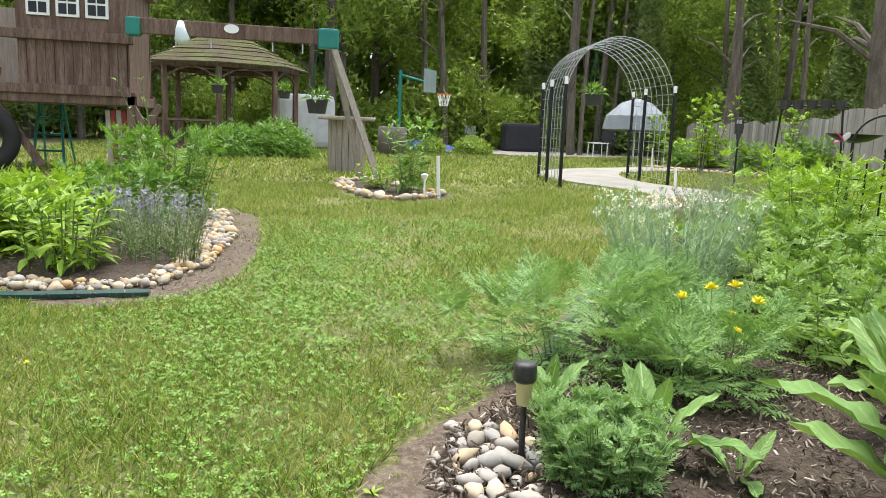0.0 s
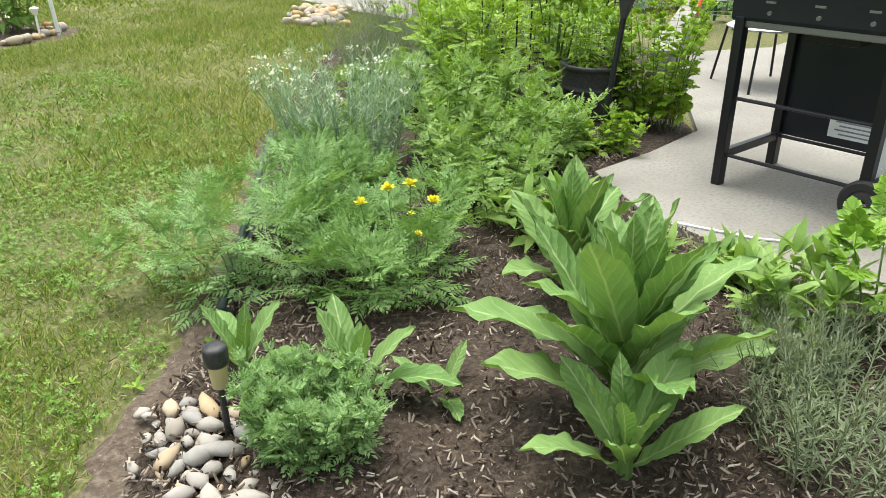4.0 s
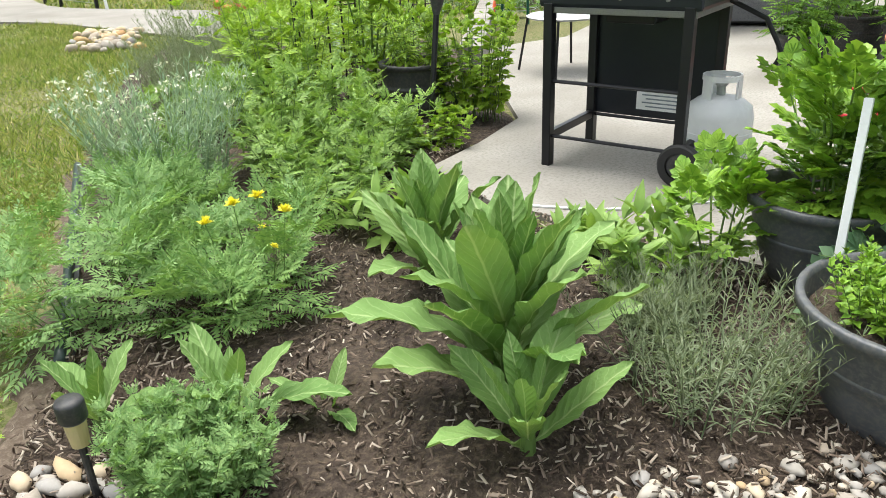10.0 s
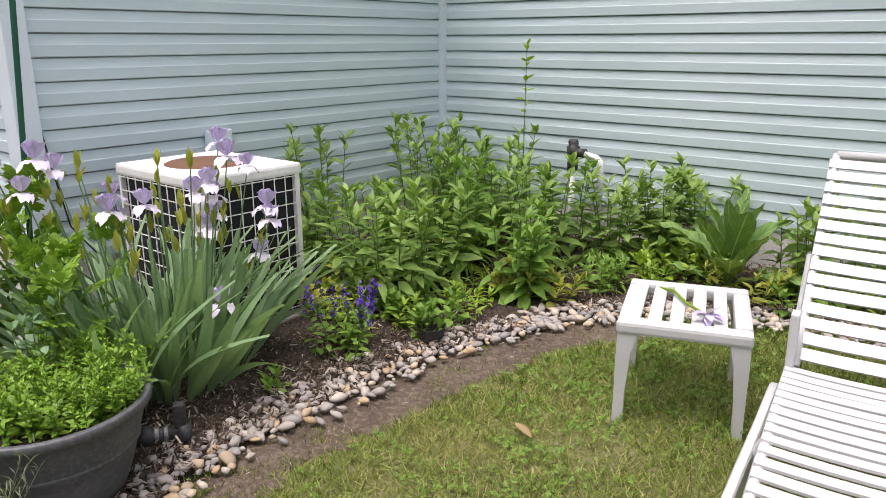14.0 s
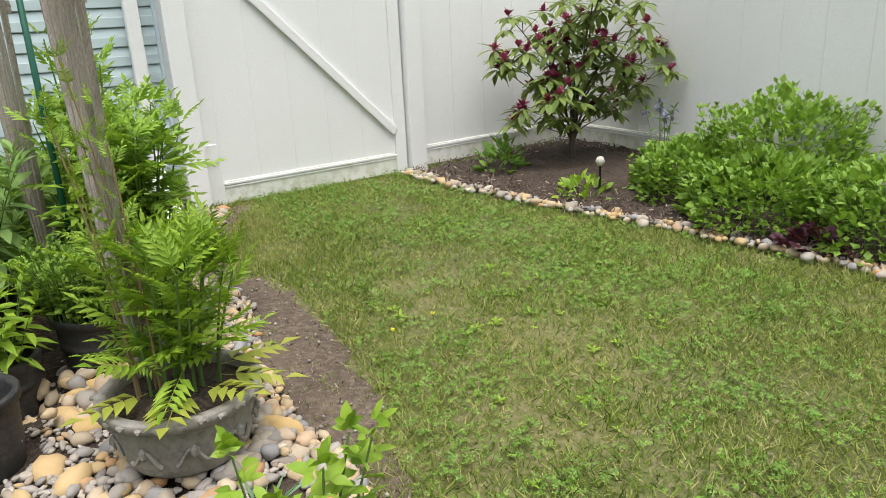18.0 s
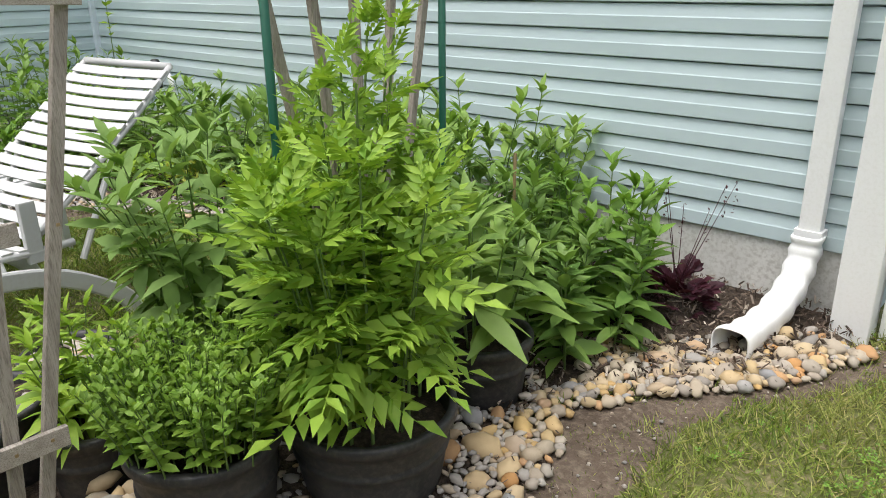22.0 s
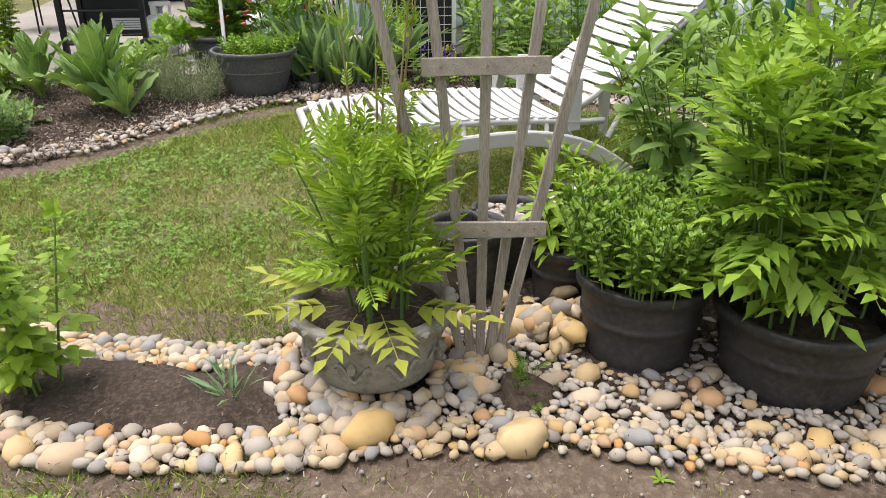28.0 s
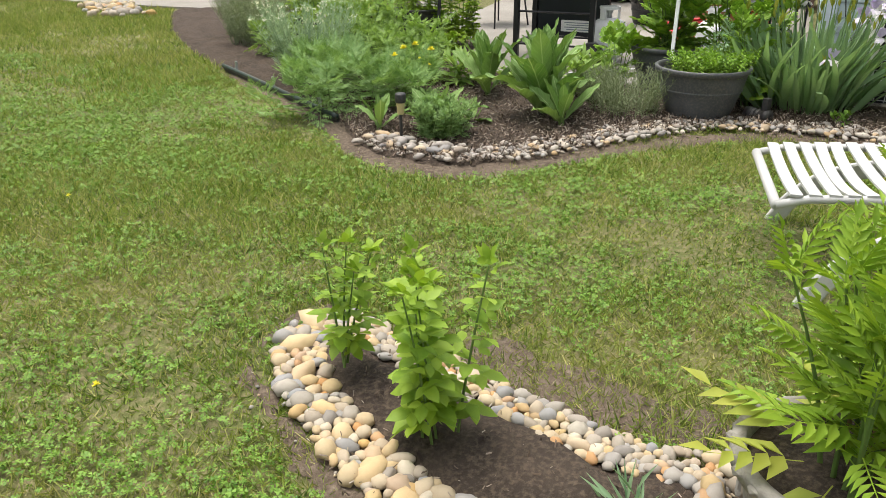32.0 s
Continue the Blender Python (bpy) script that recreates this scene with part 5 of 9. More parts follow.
# ---- air conditioner ----
ac = thing("air_conditioner", "off-white outdoor air conditioner with wire-guarded black coil", "air conditioner", pose(3.12, -0.395, 0))
AX, AY, AZ = 0.325, 0.275, 0.78
part("base_pad", boxed(-AX - 0.06, AX + 0.06, -AY - 0.06, AY + 0.06, 0.0, 0.06, bevel=0.008), M_concrete, ac)
part("coil", boxed(-AX + 0.02, AX - 0.02, -AY + 0.02, AY - 0.02, 0.06, AZ - 0.05), plain("coil_black", (0.012, 0.013, 0.015), 0.7), ac, "black finned coil")
for sx in (-1, 1):
    for sy in (-1, 1):
        w = 0.06 if (sx, sy) == (-1, 1) else 0.03
        x0, y0 = sx * AX, sy * AY
        part("corner_post", boxed(min(x0, x0 - sx * w), max(x0, x0 - sx * w), min(y0, y0 - sy * w), max(y0, y0 - sy * w), 0.06, AZ - 0.05, bevel=0.004), M_whitemetal, ac)
part("top_pan", boxed(-AX - 0.008, AX + 0.008, -AY - 0.008, AY + 0.008, AZ - 0.055, AZ, bevel=0.014), M_whitemetal, ac)
part("fan_grille", turned([(0, AZ + 0.012), (0.12, AZ + 0.012), (0.19, AZ + 0.004), (0.2, AZ - 0.002)], 28), plain("rusty_grille", (0.16, 0.085, 0.05), 0.8), ac, "rust-brown round fan grille", smooth=True)
for sd, ax, n in ((-1, "x", 8), (1, "y", 9), (-1, "y", 9)):
    span = AY if ax == "x" else AX
    for i in range(n + 1):
        u = -span + 0.03 + (2 * span - 0.06) * i / n
        p = (sd * (AX + 0.004), u) if ax == "x" else (u, sd * (AY + 0.004))
        part("guard_wire", bar((p[0], p[1], 0.07), (p[0], p[1], AZ - 0.05), 0.0028, 4), M_whitemetal, ac)
    for i in range(11):
        z = 0.08 + (AZ - 0.14) * i / 10
        e = [(sd * (AX + 0.004), -span + 0.02, z), (sd * (AX + 0.004), span - 0.02, z)] if ax == "x" else [(-span + 0.02, sd * (AY + 0.004), z), (span - 0.02, sd * (AY + 0.004), z)]
        part("guard_wire", bar(e[0], e[1], 0.0028, 4), M_whitemetal, ac)
vent = thing("wall_vent", "pale blue plastic vent hood on the siding", "vent", pose(3.735, -0.86, 0.70))
part("hood", boxed(-0.055, 0.0, -0.075, 0.075, 0.0, 0.15, bevel=0.012), M_trim, vent)
part("louvre", boxed(-0.063, -0.053, -0.055, 0.055, 0.02, 0.1, bevel=0.003), M_trim, vent)
pipe = thing("water_pipe", "white pipe with a black backflow valve by the wall", "pipe", pose(2.5, -2.72, 0))
part("riser", bar((0, 0, 0), (0, 0, 0.55), 0.021, 10), M_white, pipe, smooth=True)
part("return_pipe", tube(bmesh.new(), [(-0.06, 0, 0.62), (-0.17, 0, 0.6), (-0.2, 0, 0.575), (-0.205, 0, 0.53), (-0.205, 0, 0)], 0.021, 10), M_white, pipe, smooth=True)
bm = bmesh.new()
lathe(bm, [(0, 0.5), (0.034, 0.5), (0.036, 0.56), (0.03, 0.57), (0.042, 0.61), (0.042, 0.66), (0.032, 0.665), (0.035, 0.69), (0.026, 0.705), (0, 0.71)], 14)
tube(bm, [(0, 0, 0.625), (-0.09, 0, 0.62)], 0.03, 10)
part("valve", bm, M_blackplastic, pipe, "black plastic valve", smooth=True)

# ---- fan trellises ----
def fan_trellis(name, label, m, slats=5, h=1.75, foot=0.038, top=0.84, bars=((0.425, 0.3, 0.0), (0.84, 0.31, 0.0), (1.25, 0.6, 0.0))):
    t = thing(name, label, "trellis", m, "wooden fan trellises")
    for i in range(slats):
        q = i / (slats - 1) * 2 - 1
        x0, x1 = q * foot, q * top / 2
        L = math.hypot(x1 - x0, h)
        part("slat", boxed(-0.0125, 0.0125, -0.009, 0.009, 0, L, bevel=0.002, m=pose(x0, 0.001 * i, -0.02, 0, math.degrees(math.atan2(x1 - x0, h)), 0)), M_graywood, t)
    for z, w, off in bars:
        b = part("crossbar", boxed(off - w / 2, off + w / 2, -0.024, -0.010, z - 0.021, z + 0.021, bevel=0.002, m=pose(0, 0, 0, 0, uni(-2, 2), 0)), M_graywood_x, t)
        for i in range(slats):
            q = (i / (slats - 1) * 2 - 1) * (foot + (top / 2 - foot) * z / h)
            part("screw", boxed(q - 0.003, q + 0.003, -0.0265, -0.0235, z - 0.003, z + 0.003), M_drystem, b)
    return t


fan_trellis("fan_trellis", "weathered grey wooden fan trellis standing in the rocks", pose(-1.41, -0.228, 0, -1, 0, -90))
fan_trellis("fan_trellis", "weathered grey wooden fan trellis behind tall leaves", pose(-1.3, -1.31, 0.0, -1, 1, -84))
for x, y, h, lx, ly in ((-1.36, -0.98, 1.6, 0.3, 0.0), (-1.31, -1.62, 1.6, 0.3, -0.3)):
    gs = thing("garden_stake", "dark green plastic-coated steel garden stake", "stake", pose(x, y, 0, lx, ly, 0), "green stakes")
    part("rod", bar((0, 0, -0.03), (0, 0, h), 0.011, 8), M_greenmetal, gs, smooth=True)

# ---- pots by the wall ----
pot("planter_pot", "large black plastic pot of bushy mint", -1.4, -0.68, 0.172, 0.275, 0.138, M_blackplastic, group="black pots in the rocks")
pot("planter_pot", "wide black plastic pot with tall ferny foliage", -1.57, -1.05, 0.212, 0.25, 0.168, M_blackplastic, group="black pots in the rocks")
pot("planter_pot", "black plastic pot half hidden by leaves", -1.52, -1.57, 0.145, 0.23, 0.118, M_blackplastic, group="black pots in the rocks")
pot("planter_pot", "black plastic pot of long grey-green sage leaves", -0.98, -0.98, 0.18, 0.34, 0.15, M_blackplastic, group="black pots in the rocks")
pot("planter_pot", "black pot behind the chaise planting", -0.78, -1.35, 0.16, 0.3, 0.13, M_blackplastic, group="black pots in the rocks")
pot("planter_pot", "small black nursery pot with narrow-leaved plant", -1.05, -0.56, 0.115, 0.22, 0.095, M_blackplastic, group="black pots in the rocks")
for x, y, s, lb in ((-0.72, -0.66, 0.03, "black nursery pot filled with pale stones"), (-0.83, -0.42, 0.03, "black nursery pot filled with small gravel"), (-0.96, -0.25, 0.16, "nearly empty black nursery pot with a few pebbles")):
    np_ = pot("nursery_pot", lb, x, y, 0.132, 0.255, 0.108, M_blackplastic, s, group="nursery pots", lip=0.008, band=False)
    k = 0.026 if y < -0.6 else 0.016
    top = 0.255 - s
    ps = []
    for i in range(60 if s < 0.1 else 12):
        a, q = uni(0, 6.28), 0.108 * math.sqrt(uni(0, 1))
        ps.append((q * math.cos(a), q * math.sin(a), top + k * 0.4, k * uni(0.7, 1.2)))
    for q in ps:
        ob = new("pebble", PEBBLES[int(uni(0, 8))])
        ob.parent = np_
        ob.matrix_basis = Matrix.LocRotScale(q[:3], Euler((uni(-0.3, 0.3), uni(-0.3, 0.3), uni(0, 6.3))), (q[3],) * 3)

# cast concrete urn
cp = pot("concrete_planter", "grey cast concrete planter with raised vine relief", -1.46, 0.065, 0.196, 0.195, 0.155, M_castpot, 0.03, 0.068, lip=0.02, band=False)
bm = bmesh.new()
for i in range(26):
    a = i / 26 * 6.283
    bmesh.ops.create_icosphere(bm, subdivisions=1, radius=0.016, matrix=Matrix.Translation((0.21 * math.cos(a), 0.21 * math.sin(a), 0.183 + uni(-0.004, 0.004))) @ Matrix.Diagonal((uni(0.8, 1.6), uni(0.8, 1.6), 0.6, 1)))
part("rim_relief", bm, M_castpot, cp)
bm = bmesh.new()
for i in range(9):
    a = i / 9 * 6.283
    pts = []
    for j in range(10):
        s = j / 9
        r = 0.184
        th = a + (s - 0.5) * 0.5
        pts.append((r * math.cos(th), r * math.sin(th), 0.08 + 0.022 * math.sin(s * 7 + i)))
    tube(bm, pts, 0.006, 5)
    bmesh.ops.create_icosphere(bm, subdivisions=1, radius=0.02, matrix=Matrix.Translation((0.186 * math.cos(a), 0.186 * math.sin(a), 0.095)) @ Matrix.Diagonal((0.7, 0.7, 1, 1)))
part("vine_relief", bm, M_castpot, cp)

# ---- half-barrel planters and patio pots ----
pot("half_barrel", "charcoal half-barrel planter of bright green herbs", 2.2, 0.81, 0.283, 0.335, 0.17, M_barrel, 0.06, lip=0.01, group="half barrels")
pot("half_barrel", "charcoal half-barrel planter with tall celery", 2.84, 1.15, 0.245, 0.32, 0.14, M_barrel, 0.06, 0.03, lip=0.01, group="half barrels")
pot("patio_pot", "large black fabric-like pot with mixed herbs", 4.04, 3.75, 0.21, 0.36, 0.18, M_blackplastic, 0.04, 0.02)
pot("patio_pot", "black pot among the marigold foliage", 3.66, 4.8, 0.17, 0.3, 0.14, M_blackplastic, 0.04, 0.02)
st = thing("white_stake", "white plastic garden stake leaning on the planter", "stake", pose(2.47, 1.05, 0, -1, 10, 0))
part("rod", boxed(-0.014, 0.014, -0.012, 0.012, 0, 0.72, bevel=0.003), M_white, st)
bs = thing("black_tray", "small black nursery tray with a seedling", "plant pot", pose(2.08, -0.78, 0.03, 0, 0, 20))
part("tray", turned([(0, 0), (0.05, 0), (0.07, 0.07), (0.075, 0.072), (0.066, 0.07), (0.046, 0.012), (0, 0.012)], 8), M_blackplastic, bs)
dome(bs, 0.05, 0.07, 14, T_oval, 0.05, L_mid, 0.03)


def solar_lamp(name, label, m, fallen=False):
    t = thing(name, label, "garden light", m, "solar lights")
    part("spike", bar((0, 0, -0.02), (0, 0, 0.18), 0.009, 8), M_blackplastic, t)
    part("lens", turned([(0, 0.17), (0.02, 0.17), (0.025, 0.24), (0, 0.24)], 16), M_glass_amber, t, "amber plastic lens")
    part("cap", turned([(0, 0.235), (0.027, 0.235), (0.031, 0.241), (0.031, 0.28), (0.027, 0.287), (0, 0.289)], 20), M_blackplastic, t, smooth=True)
    return t


solar_lamp("solar_light", "black solar path light with amber lens at the bed corner", pose(0.895, 2.27, 0.01, 1, -1, 0))
fl = thing("fallen_light", "fallen black solar light with silver bands on the mulch", "garden light", pose(2.2, 0.44, 0.055, 90, 0, -36))
part("body", turned([(0, -0.1), (0.035, -0.1), (0.036, -0.055), (0.03, -0.05), (0.03, 0.03), (0.04, 0.035), (0.042, 0.07), (0, 0.075)], 18), M_blackplastic, fl, smooth=True)
for z in (-0.045, -0.015):
    part("band", turned([(0.0312, z), (0.0325, z + 0.003), (0.0325, z + 0.013), (0.0312, z + 0.016)], 18), M_silver, fl, "silver band")
part("bracket", boxed(-0.02, 0.02, 0.03, 0.11, 0.02, 0.06, bevel=0.006), M_blackplastic, fl)


# ---- plants of the mulched bed ----
rosette("mullein", "large felted grey-green mullein rosette with broad leaves", 1.76, 1.7, 0.03, 30, 0.47, "mulleins", 40, 88, 0.34)
rosette("mullein", "low felted mullein rosette spreading over the mulch", 1.55, 1.52, 0.03, 12, 0.33, "mulleins", 38, 84, 0.12)
rosette("mullein", "broad-leaved mullein behind the larger rosette", 2.15, 2.24, 0.03, 20, 0.42, "mulleins", 46, 87, 0.24)
rosette("mullein", "young mullein with rounded pale leaves", 1.24, 2.2, 0.03, 9, 0.29, "mulleins", 34, 84, 0.08)
rosette("mullein", "young upright leafy rosette at the bed edge", 1.05, 2.5, 0.03, 8, 0.24, "mulleins", 45, 86, 0.06)
rosette("mullein", "mullein rosette standing against the house wall", 1.3, -2.32, 0.03, 20, 0.46, "mulleins", 32, 86, 0.3)
rosette("mullein", "narrow-leaved rosette on the open mulch", 1.42, 2.05, 0.02, 6, 0.17, "mulleins", 25, 75)

t, _ = herb("tansy", "small dense ferny green clump beside the solar light", "plant", 1.04, 2.07, 0.13, 0.22, 120, T_feather, 0.055, 11, L_poppy, spread=0.85, lean=0.35, stem=0.003, up=(10, 60))
for x, y, r, h, n in ((1.28, 2.98, 0.3, 0.3, 7), (1.45, 3.2, 0.3, 0.34, 6), (1.62, 2.6, 0.2, 0.22, 8), (1.8, 2.75, 0.2, 0.22, 7), (1.15, 3.25, 0.25, 0.18, 4), (1.52, 2.85, 0.25, 0.25, 6), (1.85, 3.05, 0.25, 0.22, 6), (2.02, 3.42, 0.28, 0.27, 8), (1.75, 3.35, 0.25, 0.25, 6)):
    herb("poppy_foliage", "feathery blue-green foliage spilling over the bed edge", "plant", x, y, r, h, n - 1 if x < 1.55 else n, T_poppy, 0.2, 5, L_poppy if x < 1.55 else L_poppydark, spread=0.5, lean=0.85, stem=0.003, up=(0, 35), group="feathery plants", shrink=0.8)
yf = thing("yellow_flowers", "bright yellow double flowers above blue-green foliage", "flower", pose(1.7, 2.58, 0.1))
fl_lines = []
for x, y, z in ((1.746, 2.488, 0.39), (1.59, 2.68, 0.365), (1.69, 2.66, 0.4), (1.66, 2.46, 0.31), (1.74, 2.6, 0.42), (1.7, 2.55, 0.34)):
    o = np.array([x - 1.7, y - 2.58, z - 0.1])
    fl_lines.append(np.linspace([o[0] * 0.6, o[1] * 0.6, 0], o, 4))
    k = 26 if z > 0.36 else 12
    a = uni(0, 6.28, k)
    e = uni(0.25, 1.5, k)
    f = scatter("bloom", T_small, frames_of(np.repeat(o[None], k, 0), np.stack([np.cos(a) * np.cos(e), np.sin(a) * np.cos(e), np.sin(e)], 1), 0.03 if z > 0.36 else 0.018), F_yellow, yf)
for l in fl_lines:
    stems_mesh([l], 0.003, M_stem, yf, "stem")

yw, lines = herb("yarrow", "silvery yarrow clump with flat white flower heads", "plant", 2.25, 3.8, 0.34, 0.6, 115, T_needle, 0.085, 24, L_silver, spread=0.7, lean=0.45, stem=0.004, up=(15, 60), stem_mat=L_silver)
pts = np.array([l[-1] for l in lines[::2]])
pts = np.repeat(pts, 7, 0) + rng.normal(0, 0.016, (len(pts) * 7, 3)) * [1, 1, 0.3]
tagged(scatter("flower_head_mass", T_small, frames_of(pts, rng.normal(0, 1, (len(pts), 3)) + [0, 0, 0.6], 0.021), F_white, yw), "", "", "", "stuff")
for x, y, r, h, lb in ((4.1, 5.75, 0.4, 0.62, "grey-brown woody lavender bush with spent stems"), (3.5, 5.3, 0.3, 0.5, "grey lavender bush in the bed"), (2.02, 1.24, 0.25, 0.3, "low grey-green lavender mound beside the half barrel"), (2.3, 1.48, 0.16, 0.22, "small lavender seedling mound")):
    herb("lavender", lb, "plant", x, y, r, h, int((300 if y < 3 else 650) * r + 40), T_needle, 0.055, 20, L_lav, spread=0.85, lean=0.5, stem=0.0025, up=(20, 60), stem_mat=L_lav, group="lavender")
for x, y, r, h, n, s in ((2.6, 3.25, 0.26, 0.38, 24, 0.11), (3.2, 3.8, 0.3, 0.5, 22, 0.12), (2.85, 3.75, 0.28, 0.55, 22, 0.12), (3.0, 3.3, 0.28, 0.42, 24, 0.12), (3.4, 3.4, 0.2, 0.22, 16, 0.1), (3.35, 4.3, 0.36, 0.8, 28, 0.13), (2.45, 2.95, 0.26, 0.35, 22, 0.1), (3.05, 4.6, 0.3, 0.32, 18, 0.12), (3.9, 4.4, 0.4, 0.75, 26, 0.13), (4.5, 4.4, 0.38, 0.6, 24, 0.12), (4.6, 5.2, 0.45, 0.65, 24, 0.14), (5.4, 5.6, 0.5, 0.6, 24, 0.15)):
    herb("marigold_foliage", "dense mid-green feathery marigold foliage", "plant", x, y, r, h, int(n * 0.8), T_feather, s * 1.12, 13, L_weed if s < 0.125 else L_bright, spread=0.75, lean=0.35, stem=0.004, up=(-5, 50), group="marigold foliage")
for x, y, r, h, n, lb in ((2.44, 1.6, 0.16, 0.24, 16, "dark leafy weed in the mulch"), (2.62, 1.9, 0.1, 0.1, 9, "leafy green perennial beside the patio"), (2.42, 2.62, 0.2, 0.2, 12, "leafy green perennial beside the patio"), (2.56, 2.2, 0.07, 0.08, 5, "young broad-leaved seedling by the patio")):
    herb("perennial", lb, "plant", x, y, r, h, n, T_lance, 0.15, 7, L_weed, spread=0.5, lean=0.6, stem=0.003, up=(10, 60), group="perennials", shrink=0.8)
herb("angelica", "tall angelica with big yellow-green lobed leaves", "plant", 4.2, 4.25, 0.25, 1.08, 6, T_lobed, 0.22, 8, L_bright, spread=0.4, lean=0.25, stem=0.011, start=0.3, up=(5, 40), shrink=0.8)
herb("lovage", "young lovage plant at the patio edge", "plant", 2.64, 1.43, 0.14, 0.36, 5, T_celery, 0.17, 5, L_celery, spread=0.4, lean=0.45, stem=0.006, up=(0, 45), start=0.35, shrink=0.8)
herb("seedling_leaf", "young broad-leaved seedling in the mulch", "plant", 2.24, -0.02, 0.04, 0.07, 4, T_oval, 0.08, 4, L_mid, lean=0.4, stem=0.003, up=(20, 60))
herb("celery", "tall bright green celery in the half barrel", "plant", 2.84, 1.15, 0.2, 0.5, 12, T_celery, 0.2, 9, L_celery, 0.26, spread=0.6, lean=0.42, stem=0.007, up=(5, 55), start=0.2, shrink=0.75, vary=0.4)
herb("celery", "bright green celery behind the herbs", "plant", 3.02, 0.68, 0.22, 0.76, 10, T_celery, 0.21, 9, L_celery, 0.03, spread=0.7, lean=0.24, stem=0.008, up=(0, 55), start=0.3, shrink=0.75, vary=0.35)
herb("celery", "celery shoot beside the half barrel", "plant", 2.47, 0.52, 0.12, 0.6, 5, T_celery, 0.17, 8, L_celery, 0.03, spread=0.5, lean=0.25, stem=0.007, up=(0, 60), start=0.2, shrink=0.7)
herb("garden_herb", "dense low bright green herb filling the planter", "plant", 2.2, 0.76, 0.235, 0.15, 230, T_small, 0.036, 14, L_celery, 0.265, spread=0.98, lean=0.25, stem=0.002, up=(5, 50), start=0.2)
herb("snap_pea", "young pea shoot with pale oval leaves", "plant", 2.4, 0.76, 0.08, 0.3, 5, T_oval, 0.07, 9, L_blue, 0.25, spread=0.7, lean=0.3, stem=0.003)
mound("kale", "frilly blue-green kale beside the planter", "plant", 2.56, 1.02, 0.11, 0.24, 60, T_lobed, 0.1, L_blue, up=0.1)
herb("parsley_bush", "young parsley tufts before the black pot", "plant", 3.55, 3.25, 0.2, 0.18, 20, T_lobed, 0.08, 9, L_bright, 0.03, spread=0.8, lean=0.35, stem=0.004)
herb("parsley_bush", "lush bright green leafy bush at the patio corner", "plant", 4.15, 3.38, 0.26, 0.74, 36, T_lobed, 0.1, 16, L_bright, 0.03, spread=0.7, lean=0.3, stem=0.004)
herb("herb_mix", "mixed herbs in the black pot", "plant", 4.04, 3.75, 0.17, 0.32, 40, T_lance, 0.08, 10, L_bright, 0.34, spread=0.9, lean=0.3, stem=0.002)
herb("herb_mix", "leafy herbs in the black pot", "plant", 3.66, 4.8, 0.15, 0.4, 24, T_feather, 0.12, 9, L_bright, 0.28, spread=0.9, lean=0.35, stem=0.003)

# irises
ir = thing("iris_clump", "tall clump of pale lilac bearded irises in bloom", "flower", pose(2.6, 0.15, 0.02))
n = 240
a = uni(0, 6.28, n)
q = np.sqrt(uni(0, 1, n))
base = np.stack([0.2 * q * np.cos(a), 0.06 + 0.34 * q * np.sin(a), np.zeros(n)], 1)
out = np.stack([np.cos(a), np.sin(a), np.zeros(n)], 1) * (0.08 + 0.5 * q ** 1.6 * uni(0.3, 1.9, n))[:, None]
IRIS = [scatter("blade", blade(0.084, 8, d, 0.014, 0.4), np.eye(4)[None, :3], L_iris, ir) for d in (0.06, 0.18, 0.55)]
for i, fr in enumerate(frames_of(base, out + [0, 0, 1.0], uni(0.42, 0.64, n), uni(-1.5, 1.5, n))):
    ob = IRIS[i] if i < 3 else new("blade", IRIS[i % 3].data)
    ob.parent = ir
    ob.matrix_basis = Matrix(np.vstack([fr, [0, 0, 0, 1]]).tolist())
stalks, heads, buds = [], [], []
BLOOMS = [(0.24, 0.47, 0.9), (0.13, 0.32, 0.91), (0.22, 0.53, 0.71), (0.03, 0.17, 0.81), (0.0, 0.07, 0.76), (-0.14, -0.11, 0.83), (-0.14, -0.2, 0.92), (0.01, -0.19, 0.62),
          (-0.24, -0.29, 0.73), (-0.18, -0.29, 0.53), (-0.25, -0.05, 0.4), (0.11, 0.44, 0.85), (-0.07, -0.34, 0.86), (-0.13, -0.14, 0.78)]
BLOOMS += [(a + uni(-0.09, 0.09), b + uni(-0.09, 0.09), c + uni(-0.06, 0.05)) for a, b, c in BLOOMS[:9]]
for i in range(38):
    a, q = uni(0, 6.28), math.sqrt(uni(0, 1))
    top = np.array(BLOOMS[i]) - [0, 0, 0.03] if i < 23 else np.array([0.3 * q * math.cos(a), 0.08 + 0.45 * q * math.sin(a), uni(0.62, 0.9)])
    b = top * [0.55, 0.55, 0]
    stalks.append(np.stack([b + (top - b) * s + [0, 0, 0.03 * math.sin(3.1 * s)] for s in np.linspace(0, 1, 5)]))
    (heads if i < 23 else buds).append(top)
    buds.append(b + (top - b) * 0.82 + [uni(-0.03, 0.03), uni(-0.03, 0.03), 0.02])
for l in stalks:
    stems_mesh([l], 0.006, L_iris, ir, "stalk")
for bd_ in buds:
    scatter("bud", blade(0.34, 3, 0.0, 0.1, 0.4), frames_of(np.repeat(bd_[None], 3, 0), rng.normal(0, 0.16, (3, 3)) + [0, 0, 1], uni(0.05, 0.08, 3)), L_yellowing, ir)
STD, FALL = petal(1.4, -0.35, 0.3, 0.3), petal(1.2, 0.75, 0.26, -0.1)
